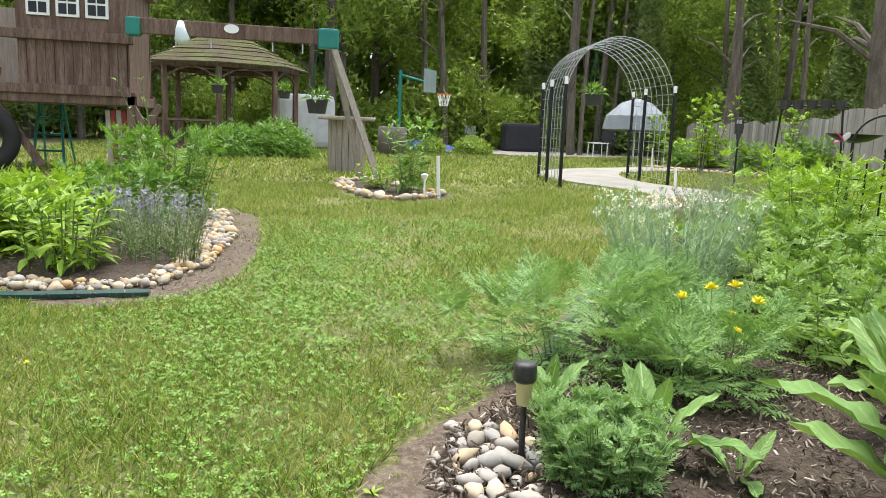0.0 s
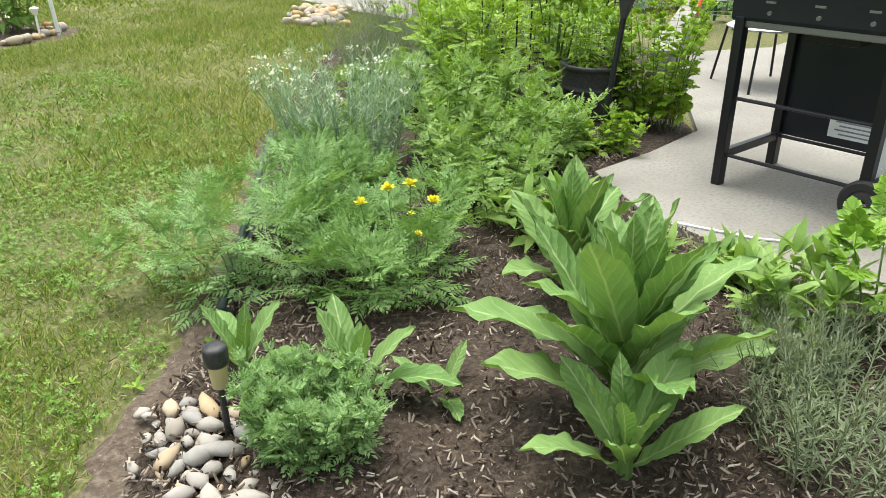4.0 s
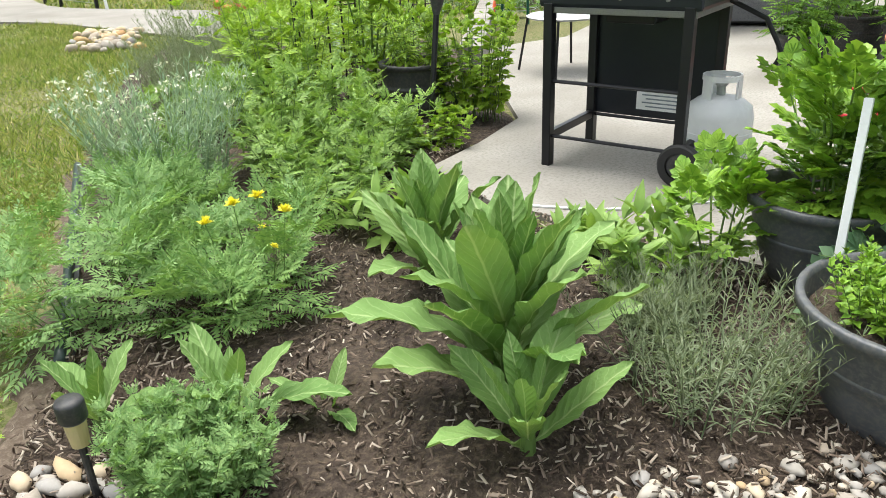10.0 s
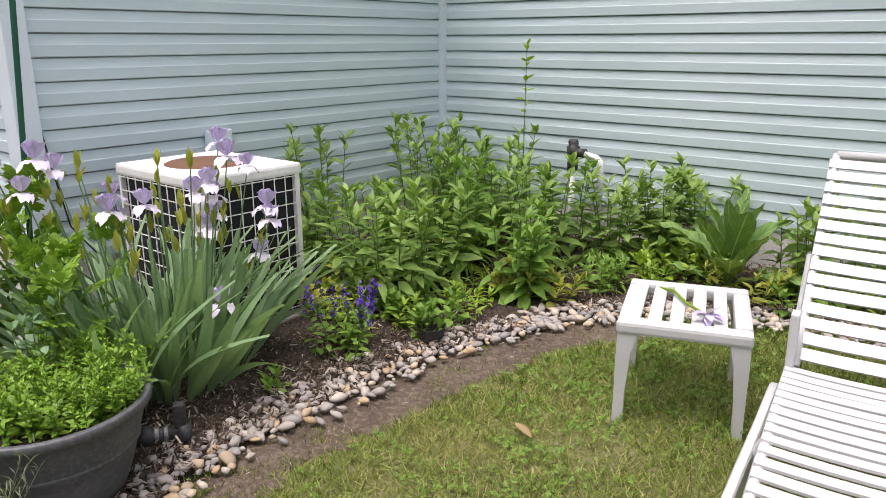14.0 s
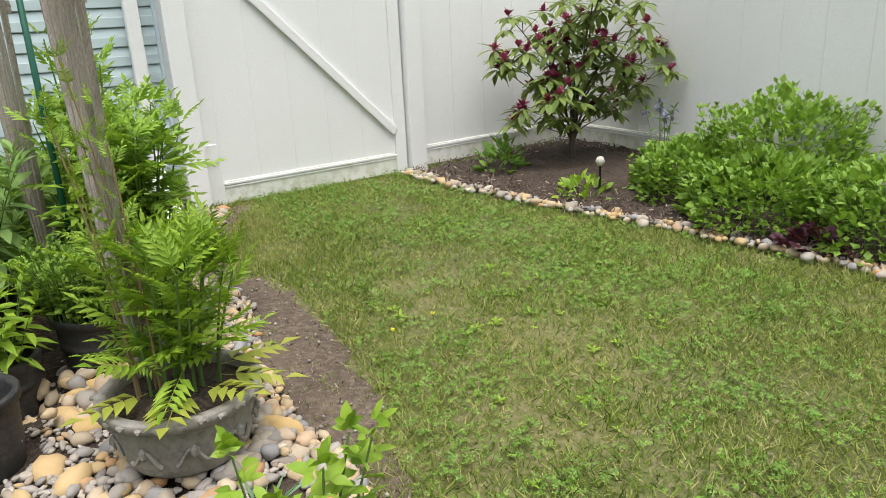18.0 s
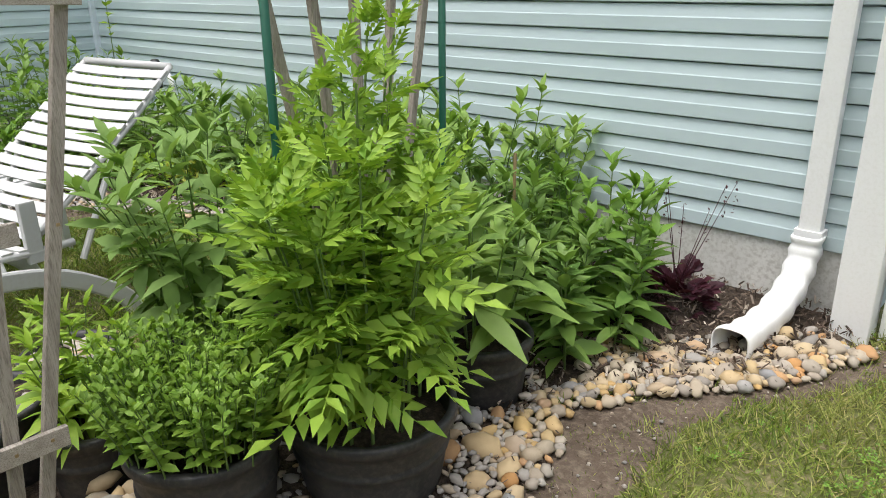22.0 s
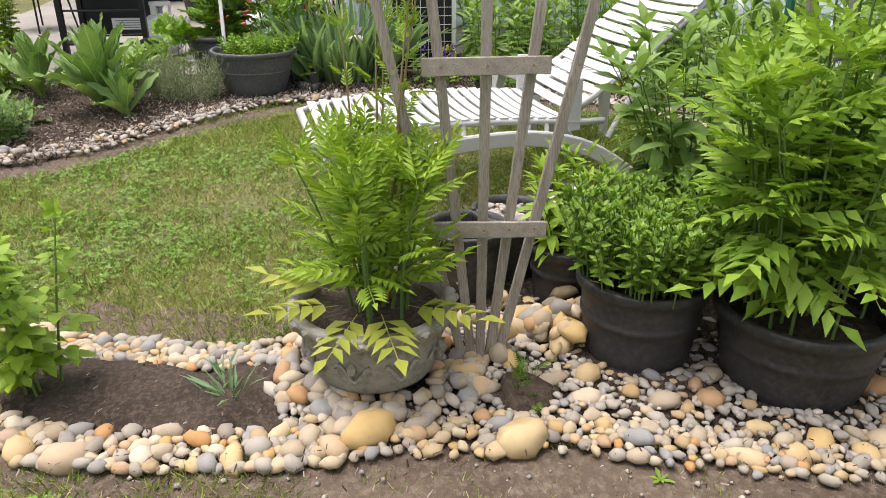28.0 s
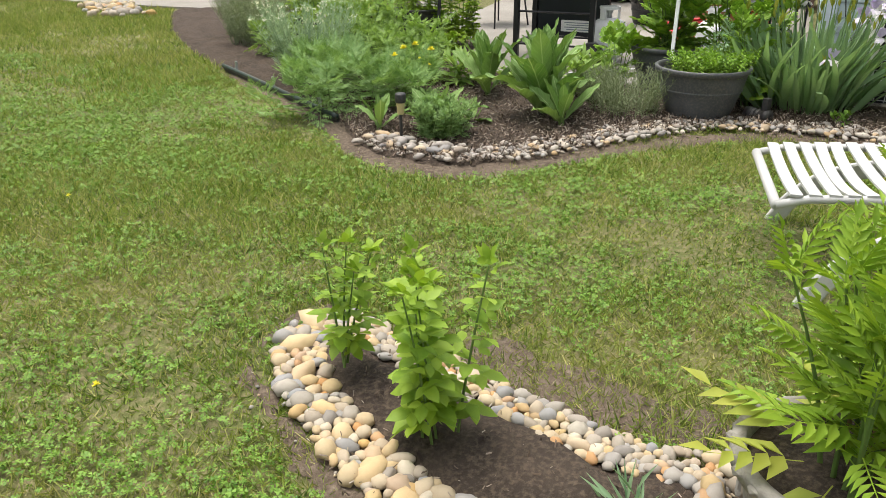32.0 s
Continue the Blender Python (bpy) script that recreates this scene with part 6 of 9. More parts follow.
for hd in heads:
    fa, k = uni(0, 6.28), uni(0.85, 1.15)
    std = np.array([[math.cos(fa + j * 2.09) * 0.6, math.sin(fa + j * 2.09) * 0.6, 1.0] for j in range(3)])
    fal = np.array([[math.cos(fa + 1.05 + j * 2.09), math.sin(fa + 1.05 + j * 2.09), 0.25] for j in range(3)])
    bl = scatter("iris_bloom", STD, frames_of(np.repeat((hd + [0, 0, 0.005])[None], 3, 0), std, 0.053 * k), F_lilac, ir)
    scatter("fall_petal", FALL, frames_of(np.repeat(hd[None], 3, 0), fal, 0.046 * k), F_paleiris, bl)
sv, lines = herb("salvia", "dark violet salvia spikes over green leaves", "flower", 2.3, -0.42, 0.18, 0.26, 11, T_oval, 0.07, 11, L_mid, spread=0.7, lean=0.5, stem=0.004, vary=0.45)
for l in lines:
    spk = np.linspace(l[-1] - [0, 0, 0.02], l[-1] + [uni(-0.03, 0.03), uni(-0.03, 0.03), 0.11], 34)
    scatter("flower_spike", T_small, frames_of(spk + rng.normal(0, 0.006, spk.shape), rng.normal(0, 1, spk.shape) + [0, 0, 0.5], 0.021), F_violet, sv)

# weeds along the walls
T_weed = blade(0.38, 3, 0.3, 0.05, 0.42)
rw = np.random.default_rng(21)
spots = [(2.55, -0.95), (2.85, -1.15), (2.5, -1.3), (2.95, -1.5), (2.6, -1.7), (3.1, -1.9), (2.3, -2.0), (2.75, -2.15), (3.3, -2.3), (2.95, -2.55), (2.4, -2.45), (2.0, -2.3), (3.45, -1.4), (3.4, -2.7), (1.9, -2.65), (1.7, -2.5), (2.15, -1.6),
         (0.95, -2.5), (0.7, -2.65), (0.35, -2.55), (1.6, -2.75), (3.3, -1.0)]
for i, (x, y) in enumerate(spots):
    h = rw.uniform(0.55, 0.82) if x > 2.2 else rw.uniform(0.4, 0.62)
    if y > -1.4:
        h *= 0.8
    herb("wall_weed", "tall leafy goldenrod-like weeds against the siding", "plant", x, y, 0.2, h, 9, T_weed, 0.15, 18, (L_weed, L_mid, L_weed)[i % 3], spread=0.85, lean=0.18, stem=0.005, up=(-10, 55), group="tall weeds", start=0.12)
for i, (x, y) in enumerate([(2.25, -0.95), (2.2, -1.3), (2.05, -1.6), (1.9, -1.9), (1.55, -2.2), (1.2, -2.25), (0.85, -2.25), (2.4, -0.75), (2.7, -0.8), (1.75, -2.15), (0.5, -2.3), (0.15, -2.35)]):
    herb("low_weed", "low yellowish green weeds on the mulch", "plant", x, y, 0.2, rw.uniform(0.12, 0.24), 16, T_lance if i % 2 else T_oval, 0.085, 8, (L_mid, L_bright, L_yellowing)[i % 3], spread=0.95, lean=0.5, stem=0.003, group="low weeds", up=(10, 60))
herb("tall_weed", "single tall spindly weed with small pale leaves", "plant", 2.78, -2.55, 0.02, 1.3, 1, T_oval, 0.095, 16, L_bright, spread=0.1, lean=0.02, stem=0.005, start=0.68, vary=0.02)
for i, (x, y, h) in enumerate([(-0.15, -2.45, 0.72), (-0.5, -2.3, 0.72), (-0.85, -2.35, 0.8), (-1.15, -2.25, 0.74), (-0.2, -2.15, 0.55), (-0.65, -2.0, 0.6), (-1.2, -1.95, 0.66), (-1.5, -2.3, 0.62), (-1.0, -2.65, 0.7), (-1.55, -2.0, 0.5), (-0.8, -1.7, 0.55), (-1.1, -1.65, 0.6)]):
    herb("phlox", "dense dark green leafy perennial against the house", "plant", x, y, 0.24, h * (0.86 if x < -0.9 else 1), 14, T_weed, 0.145, 20, (L_deep, L_mid, L_weed)[i % 3], spread=0.85, lean=0.25, stem=0.005, group="leafy perennials", start=0.1, up=(0, 55))
hc = mound("heuchera", "dark purple heuchera with thin flower stalks", "plant", -1.72, -2.5, 0.13, 0.17, 70, T_lobed, 0.09, M_purplefoil, up=0.2)
lines = [np.linspace([0, 0, 0.1], [rw.uniform(-0.16, 0.16), rw.uniform(-0.12, 0.12), rw.uniform(0.4, 0.55)], 4) for _ in range(6)]
for l in lines:
    stems_mesh([l], 0.0025, M_purplefoil, hc, "stalk")
spk = np.concatenate([l[-1] - [0, 0, 1] * np.linspace(0, 0.12, 10)[:, None] for l in lines])
scatter("bud_cluster", T_small, frames_of(spk, rng.normal(0, 1, spk.shape), 0.014), M_purplefoil, hc)

# potted plants in the rocks
herb("mint", "bushy dark green mint filling the pot", "plant", -1.4, -0.68, 0.2, 0.25, 270, T_oval, 0.041, 12, L_balm, 0.25, spread=0.92, lean=0.32, stem=0.003, up=(5, 50), start=0.25)
herb("valerian", "tall bright green feathery-leaved valerian", "plant", -1.57, -1.05, 0.28, 0.68, 26, T_feather, 0.2, 11, L_fresh, 0.22, spread=0.6, lean=0.24, stem=0.006, up=(-8, 45), start=0.28)
herb("valerian", "tallest feathery shoots of the valerian", "plant", -1.48, -1.1, 0.12, 1.02, 6, T_feather, 0.17, 15, L_fresh, 0.2, spread=0.6, lean=0.12, stem=0.007, up=(0, 60), start=0.3)
herb("teasel", "plant with long lance leaves behind the valerian", "plant", -1.52, -1.55, 0.18, 0.44, 13, T_lance, 0.23, 8, L_weed, 0.2, spread=0.6, lean=0.35, stem=0.005, up=(0, 55), start=0.3)
herb("sage", "long grey-green sage leaves drooping from the pot", "plant", -0.98, -0.98, 0.2, 0.58, 26, blade(0.36, 3, 0.4, 0.05, 0.5), 0.15, 14, L_sage, 0.3, spread=0.75, lean=0.4, stem=0.004, up=(-20, 55))
herb("sage", "dark leafy stems rising behind the sage pot", "plant", -0.78, -1.35, 0.22, 0.68, 20, T_lance, 0.14, 15, L_deep, 0.26, spread=0.7, lean=0.3, stem=0.005)
herb("wallflower", "narrow-leaved bright green plant in a small pot", "plant", -1.05, -0.56, 0.13, 0.3, 18, T_lance, 0.1, 12, L_bright, 0.19, spread=0.7, lean=0.45, stem=0.003)
herb("marigold_tree", "feathery bright green plant with yellowing lower leaves", "plant", -1.47, 0.06, 0.13, 0.4, 15, T_serrate, 0.17, 7, L_bright, 0.24, spread=0.75, lean=0.25, stem=0.006, up=(15, 65), start=0.25, shrink=0.7)
herb("marigold_tree", "tall thin flowering shoots in the concrete planter", "plant", -1.45, 0.06, 0.14, 0.9, 6, T_serrate, 0.1, 13, L_bright, 0.22, spread=0.7, lean=0.16, stem=0.005, up=(10, 65), start=0.2, stem_mat=M_drystem)
yl = thing("yellow_leaves", "yellowing feather leaves hanging over the planter rim", "plant", pose(-1.47, 0.06, 0.265))
a = np.array([0.3, 1.2, 2.0, 2.7, 3.3, 4.1, 5.4])
scatter("foliage", T_feather, frames_of(np.stack([0.1 * np.cos(a), 0.1 * np.sin(a), np.full(7, 0.01)], 1), np.stack([np.cos(a), np.sin(a), uni(0.0, 0.4, 7)], 1), uni(0.16, 0.21, 7)), L_yellowing, yl)
herb("raspberry", "young raspberry plant with crinkled green leaves", "plant", -1.46, 0.93, 0.1, 0.46, 7, T_rasp, 0.1, 20, L_bright, 0.05, spread=0.6, lean=0.2, stem=0.005, up=(-15, 40), start=0.15, group="raspberries")
herb("raspberry", "small raspberry cane near the bed tip", "plant", -1.27, 1.31, 0.07, 0.42, 4, T_rasp, 0.09, 14, L_bright, 0.05, spread=0.6, lean=0.2, stem=0.005, up=(-15, 40), start=0.2, group="raspberries")
mound("seedling", "small blue-green grassy seedling in dark soil", "plant", -1.52, 0.44, 0.06, 0.09, 26, T_needle, 0.09, L_blue, up=0.8, shell=0.1)
mound("seedling", "tiny weed seedling among the rocks", "plant", -1.59, -0.32, 0.05, 0.12, 14, T_fern, 0.06, L_mid, up=0.8, shell=0.1)

# fence bed
rh = thing("rhododendron", "open rhododendron shrub with dark maroon buds", "shrub", pose(-4.85, -2.12, 0.05))
L_rhodo = leafy("rhododendron_leaf", (0.1, 0.17, 0.035), (0.25, 0.33, 0.09), 0.4)
T_rhodo = blade(0.36, 3, 0.25, 0.04, 0.55)
trunk = part("trunk", tube(bmesh.new(), [(0, 0, -0.05), (0.01, 0, 0.1), (0, 0.01, 0.2)], [0.03, 0.024, 0.02], 7), M_bark, rh)


def whorl(tip, parent, n=9, bud=True):
    a = uni(0, 6.28) + np.arange(n) * 6.283 / n * 1.03
    e = rng.normal(-0.2, 0.3, n)
    o = np.tile(tip, (n, 1)) - np.array([0, 0, 1]) * uni(0, 0.03, n)[:, None]
    scatter("leaf_whorl", T_rhodo, frames_of(o, np.stack([np.cos(a) * np.cos(e), np.sin(a) * np.cos(e), np.sin(e)], 1), uni(0.1, 0.15, n)), L_rhodo, parent)
    if bud:
        scatter("flower_truss", T_oval, frames_of(np.tile(tip, (12, 1)), rng.normal(0, 0.6, (12, 3)) + [0, 0, 1], uni(0.045, 0.07, 12)), F_maroon, parent)


for i in range(15):
    a = i * 2.4 + uni(-0.3, 0.3)
    rise, reach = 0.35 + 0.95 * ((i * 4) % 15) / 14, 0.0
    reach = 0.68 * math.sqrt(max(0.05, 1 - ((rise - 0.62) / 0.8) ** 2)) * uni(0.75, 1.05)
    end = np.array([reach * math.cos(a), reach * math.sin(a), rise])
    l = np.stack([np.array([0, 0, 0.12]) + (end - [0, 0, 0.12]) * [s ** 1.4, s ** 1.4, s ** 0.8] + rng.normal(0, 0.012, 3) * (0 < s < 1) for s in np.linspace(0, 1, 7)])
    br = stems_mesh([l], 0.011, M_bark, rh, "branch")
    whorl(l[-1], br)
    for j in (3, 4, 5):
        for _ in range(3):
            tip = l[j] + np.array([uni(-0.15, 0.15), uni(-0.15, 0.15), uni(0.02, 0.15)])
            stems_mesh([np.linspace(l[j], tip, 3)], 0.005, M_bark, br, "twig")
            whorl(tip, br, 8, uni(0, 1) < 0.6)
for x, y, r, h in ((-4.62, -0.35, 0.45, 0.34), (-4.72, -0.92, 0.36, 0.33), (-5.1, -0.6, 0.5, 0.62), (-4.72, 0.3, 0.45, 0.38), (-4.85, 1.0, 0.5, 0.4)):
    t, _ = herb("lemon_balm", "spreading mound of crinkled bright green lemon balm", "plant", x, y, r, h * 0.85, 110, T_oval, 0.05, 8, L_balm, spread=0.8, lean=0.35, stem=0.003, up=(-5, 35), start=0.3, shrink=0.8, group="lemon balm", vary=0.35)
    tagged(dome(t, r * 1.02, h * 0.95, int(3600 * r), blade(0.72, 2, 0.15, 0.1, 0.42), 0.05, L_balm, 0.02, 0.82, "leaf_canopy", 0.5), "", "", "", "stuff")
mound("hydrangea", "small green leafy shrub in the mulch", "plant", -4.25, -2.2, 0.17, 0.26, 110, T_oval, 0.08, L_mid)
mound("low_plant", "low spreading green groundcover by the stones", "plant", -4.25, -1.35, 0.16, 0.1, 60, T_oval, 0.07, L_bright, flat=1.4)
pf, lines = herb("bellflower", "purple-blue flower above the leaves", "flower", -5.15, -1.55, 0.12, 0.45, 6, T_lance, 0.1, 8, L_mid, lean=0.2)
scatter("bloom_cluster", T_oval, frames_of(np.repeat([l[-1] for l in lines], 7, 0), rng.normal(0, 1, (42, 3)), 0.05), F_lavblue, pf)
mound("heuchera", "small dark purple leafy plant at the stones", "plant", -4.3, 0.12, 0.12, 0.1, 50, T_lobed, 0.08, M_purplefoil)
gl = thing("globe_light", "glass globe solar light on a stake", "garden light", pose(-4.33, -1.3, 0))
part("stake", bar((0, 0, 0), (0, 0, 0.22), 0.008), M_blackmetal, gl)
part("globe", turned([(0, 0.2), (0.018, 0.205), (0.03, 0.232), (0.018, 0.258), (0, 0.264)], 16), plain("crackle_glass", (0.5, 0.48, 0.42), 0.15), gl, smooth=True)

# ---- bed edging, stakes and small garden furniture ----
ed = thing("plastic_edging", "dark green plastic lawn edging with metal stakes", "lawn edging")
el = rounded([(2.28, 4.72), (1.72, 3.8), (1.14, 2.86)], False, 6)
part("strip", tube(bmesh.new(), [(x, y, 0.05) for x, y in el], 0.018, 6), plain("green_plastic", (0.03, 0.05, 0.045), 0.4), ed, smooth=True)
part("skirt", tube(bmesh.new(), [(x + 0.02, y, 0.02) for x, y in el], 0.02, 4), M_blackplastic, ed)
for x, y in el[2::4]:
    part("peg", bar((x + 0.03, y, 0), (x + 0.03, y, 0.12), 0.012, 6), M_galv, ed, "grey metal peg")


def torch(label, x, y, h, lean):
    t = thing("solar_torch", label, "garden torch", pose(x, y, 0, 0, lean, 0), "solar torches")
    part("pole", tube(bmesh.new(), [(0, 0, -0.03), (0, 0, h * 0.72)], [0.014, 0.017], 10), M_blackmetal, t)
    part("cup", turned([(0.018, h * 0.7), (0.035, h * 0.76), (0.056, h * 0.84), (0.062, h * 0.9), (0.058, h * 0.93)], 16), M_blackplastic, t, smooth=True)
    for i in range(8):
        a = i * math.pi / 4
        part("rib", tube(bmesh.new(), [(0.058 * math.cos(a), 0.058 * math.sin(a), h * 0.8), (0.068 * math.cos(a), 0.068 * math.sin(a), h * 0.9), (0.058 * math.cos(a), 0.058 * math.sin(a), h)], 0.006, 5), M_blackplastic, t)
    part("diffuser", turned([(0.03, h * 0.8), (0.044, h * 0.88), (0.04, h * 0.98)], 12), M_whiteplastic, t, "pale flame diffuser")
    part("cap", turned([(0, h + 0.012), (0.06, h + 0.006), (0.065, h - 0.01), (0, h - 0.012)], 18), M_blackplastic, t)


torch("tall black solar torch leaning in the bed", 3.64, 3.35, 1.02, 9)
torch("black solar torch beside the concrete path", 7.6, 11.2, 1.25, 0)


def arch_stake(name, label, m, w, h):
    t = thing(name, label, "garden trellis", m)
    n = 14
    part("hoop", tube(bmesh.new(), [(-w, 0, 0), (-w, 0, h - w)] + [(-w * math.cos(math.pi * i / n), 0, h - w + w * math.sin(math.pi * i / n)) for i in range(1, n)] + [(w, 0, h - w), (w, 0, 0)], 0.007, 6), M_blackmetal, t)
    for x in (-w * 0.5, 0, w * 0.5):
        hh = h - w * 0.9 - abs(x)
        part("rod", bar((x, 0, 0), (x, 0, hh), 0.006, 6), M_blackmetal, t)
        part("finial", turned([(0, hh), (0.012, hh + 0.02), (0.006, hh + 0.035), (0.014, hh + 0.05), (0, hh + 0.09)], 8), M_blackmetal, t)
        part("knot", turned([(0.006, hh * 0.86), (0.016, hh * 0.88), (0.006, hh * 0.9)], 8), M_blackmetal, t)
    for z in (h * 0.62, h * 0.3):
        part("rung", bar((-w, 0, z), (w, 0, z), 0.005, 6), M_blackmetal, t)
    return t


arch_stake("arched_trellis", "black wrought-iron arched trellis with finials", pose(4.08, 4.5, 0, 0, 0, -32), 0.2, 1.1)
arch_stake("arched_trellis", "black wire arched plant support", pose(6.5, 5.6, 0, 0, 0, -40), 0.17, 1.32)
bd = thing("bird_bath", "shallow dark metal bird dish on a pole", "bird bath", pose(4.4, 5.15, 0))
part("pole", bar((0, 0, 0), (0, 0, 0.93), 0.01), M_blackmetal, bd)
part("dish", turned([(0, 0.91), (0.1, 0.93), (0.19, 0.975), (0.195, 0.98), (0.1, 0.945), (0, 0.93)], 26), M_blackmetal, bd, smooth=True)
bf = thing("butterfly_stake", "pink and black butterfly ornament on a wire", "garden ornament", pose(3.57, 4.29, 0))
part("wire", bar((0, 0, 0), (0, 0, 0.92), 0.003, 5), M_blackmetal, bf)
for s in (-1, 1):
    scatter("wing", T_oval, frames_of(np.array([[0, 0, 0.92], [0, 0, 0.92]]), np.array([[s * 0.6, 0.3, 0.9], [s * 0.8, -0.2, 0.1]]), 0.09), plain("pink_wing", (0.6, 0.03, 0.25), 0.4) if s < 0 else M_blackplastic, bf)
bp = thing("basket_pot", "small black pot of red and white flowers", "plant pot", pose(5.3, 4.72, 0))
part("pole", bar((0, 0, 0), (0, 0, 0.98), 0.01), M_blackmetal, bp)
part("pot", turned([(0, 0.93), (0.05, 0.93), (0.075, 1.05), (0.08, 1.06), (0, 1.05)], 18), M_blackplastic, bp)
dome(bp, 0.08, 0.09, 70, T_small, 0.035, F_white, 1.05, name="white_blooms")
dome(bp, 0.08, 0.08, 50, T_small, 0.035, F_maroon, 1.05, name="red_blooms")
rs = thing("rooster_figure", "small rust-coloured rooster ornament by the path", "garden ornament", pose(6.9, 9.0, 0.03, 0, 0, 40))
bm = bmesh.new()
bmesh.ops.create_icosphere(bm, subdivisions=2, radius=0.12, matrix=Matrix.Translation((0, 0, 0.12)) @ Matrix.Diagonal((0.65, 1.2, 0.9, 1)))
bmesh.ops.create_icosphere(bm, subdivisions=2, radius=0.06, matrix=Matrix.Translation((0, 0.13, 0.23)))
bmesh.ops.create_cone(bm, segments=8, radius1=0.07, radius2=0.02, depth=0.16, cap_ends=True, matrix=Matrix.Translation((0, -0.14, 0.2)) @ Matrix.Rotation(-0.8, 4, "X"))
part("body", bm, plain("rust_orange", (0.4, 0.14, 0.04), 0.8), rs, smooth=True)

# ---- barbecue ----
gr = thing("gas_grill", "black gas grill with stainless lid on an open cart", "grill", pose(3.78, 2.2, 0.035, 0, 0, 0))
# local x: from the front (negative) to the back, y: to the left shelf
for x in (-0.25, 0.25):
    for y in (-0.33, 0.33):
        part("leg", boxed(x - 0.025, x + 0.025, y - 0.022, y + 0.022, 0.0 if y > 0 else 0.1, 0.78, bevel=0.004, m=pose(0, 0, 0, 0, 0, 0)), M_blackmetal, gr)
for y in (-0.33, 0.33):
    part("foot_rail", boxed(-0.25, 0.25, y - 0.016, y + 0.016, 0.13, 0.17, bevel=0.004), M_blackmetal, gr)
for x, z in ((-0.25, 0.15), (0.25, 0.15), (-0.25, 0.42)):
    part("cross_rod", bar((x, -0.33, z), (x, 0.33, z), 0.009), M_blackmetal, gr)
part("back_panel", boxed(0.255, 0.268, -0.31, 0.31, 0.16, 0.76), M_blacksheet, gr, "black sheet-metal back panel")
lb = part("warning_label", boxed(0.2505, 0.2545, -0.2, 0.08, 0.2, 0.3), M_whitemetal, gr, "white warning label with grey lines")
for i in range(4):
    part("text_line", boxed(0.2485, 0.2500, -0.19, 0.03 + 0.02 * (i % 2), 0.215 + i * 0.02, 0.222 + i * 0.02), M_greycloth, lb)
part("firebox", boxed(-0.27, 0.27, -0.38, 0.38, 0.76, 0.93, bevel=0.02), M_blacksheet, gr)
part("control_panel", boxed(-0.33, -0.27, -0.41, 0.41, 0.77, 0.9, bevel=0.01, m=pose(0, 0, 0, 0, 8, 0)), M_blacksheet, gr, "black control panel")
for i in range(4):
    y = 0.3 - i * 0.2
    kb = part("burner_mark", boxed(-0.462, -0.456, y - 0.02, y + 0.02, 0.868, 0.876), M_silver, gr, "small silver marking")
    part("screw", bar((-0.452, y, 0.83), (-0.462, y, 0.83), 0.009, 8), M_silver, gr, "silver knob stem")
part("grease_tray", boxed(-0.1, 0.1, -0.12, 0.12, 0.68, 0.74, bevel=0.01), M_blackmetal, gr)
part("underside", boxed(-0.26, 0.26, -0.36, 0.36, 0.735, 0.765, bevel=0.005), M_silver, gr, "greasy steel underside")


def lid_profile(bm, y0, y1, r0, r1, a0, a1, n=10):
    rows = []
    for y in (y0, y1):
        rows.append([bm.verts.new((-0.3 + 0.3 - r * math.cos(a), y, 0.93 + (r * 0.72) * math.sin(a))) for r, a in [(r0, a0 + (a1 - a0) * i / n) for i in range(n + 1)] + [(r1, a1 - (a1 - a0) * i / n) for i in range(n + 1)]])
    a, b = rows
    for i in range(len(a)):
        j = (i + 1) % len(a)
        bm.faces.new((a[i], a[j], b[j], b[i]))
    bm.faces.new(a[::-1])
    bm.faces.new(b)
    return bm


part("lid_front", lid_profile(bmesh.new(), -0.36, 0.36, 0.33, 0.3, 0.0, 0.62), M_blacksheet, gr, "black lower lid with pressed ribs")
for z, x in ((0.97, -0.325), (1.02, -0.312), (1.07, -0.29)):
    part("lid_rib", bar((x, -0.37, z), (x, 0.37, z), 0.009, 6), M_blacksheet, gr)
part("lid_top", lid_profile(bmesh.new(), -0.36, 0.36, 0.335, 0.3, 0.64, 2.9), M_silver, gr, "brushed stainless lid")
for y in (-0.365, 0.365):
    part("lid_end", lid_profile(bmesh.new(), y - 0.008, y + 0.008, 0.33, 0.002, 0.0, 3.14), M_blacksheet, gr, "black lid end cap")
part("side_shelf", boxed(-0.25, 0.24, 0.42, 0.74, 0.9, 0.93, bevel=0.012), M_blacksheet, gr, "dark side shelf")
part("shelf_bracket", boxed(-0.2, 0.2, 0.4, 0.6, 0.84, 0.9, bevel=0.02), M_blackmetal, gr)
part("side_shelf", boxed(-0.25, 0.24, -0.74, -0.42, 0.9, 0.93, bevel=0.012), M_blacksheet, gr, "dark side shelf")
for x in (-0.27, 0.27):
    wh = part("wheel", lathe(bmesh.new(), [(0.02, -0.02), (0.05, -0.022), (0.06, -0.016), (0.06, 0.016), (0.05, 0.022), (0.02, 0.02)], 24, pose(x, -0.345, 0.1, 0, 90, 0)), M_blackplastic, gr, "black plastic wheel hub")
    part("tyre", lathe(bmesh.new(), [(0.06, -0.025), (0.09, -0.025), (0.1, -0.015), (0.1, 0.015), (0.09, 0.025), (0.06, 0.025)], 28, pose(x, -0.345, 0.1, 0, 90, 0)), M_rubber, wh, "black tyre")
hs = thing("gas_hose", "black rubber gas hose hanging from the grill", "hose", pose(3.78, 2.2, 0.035))
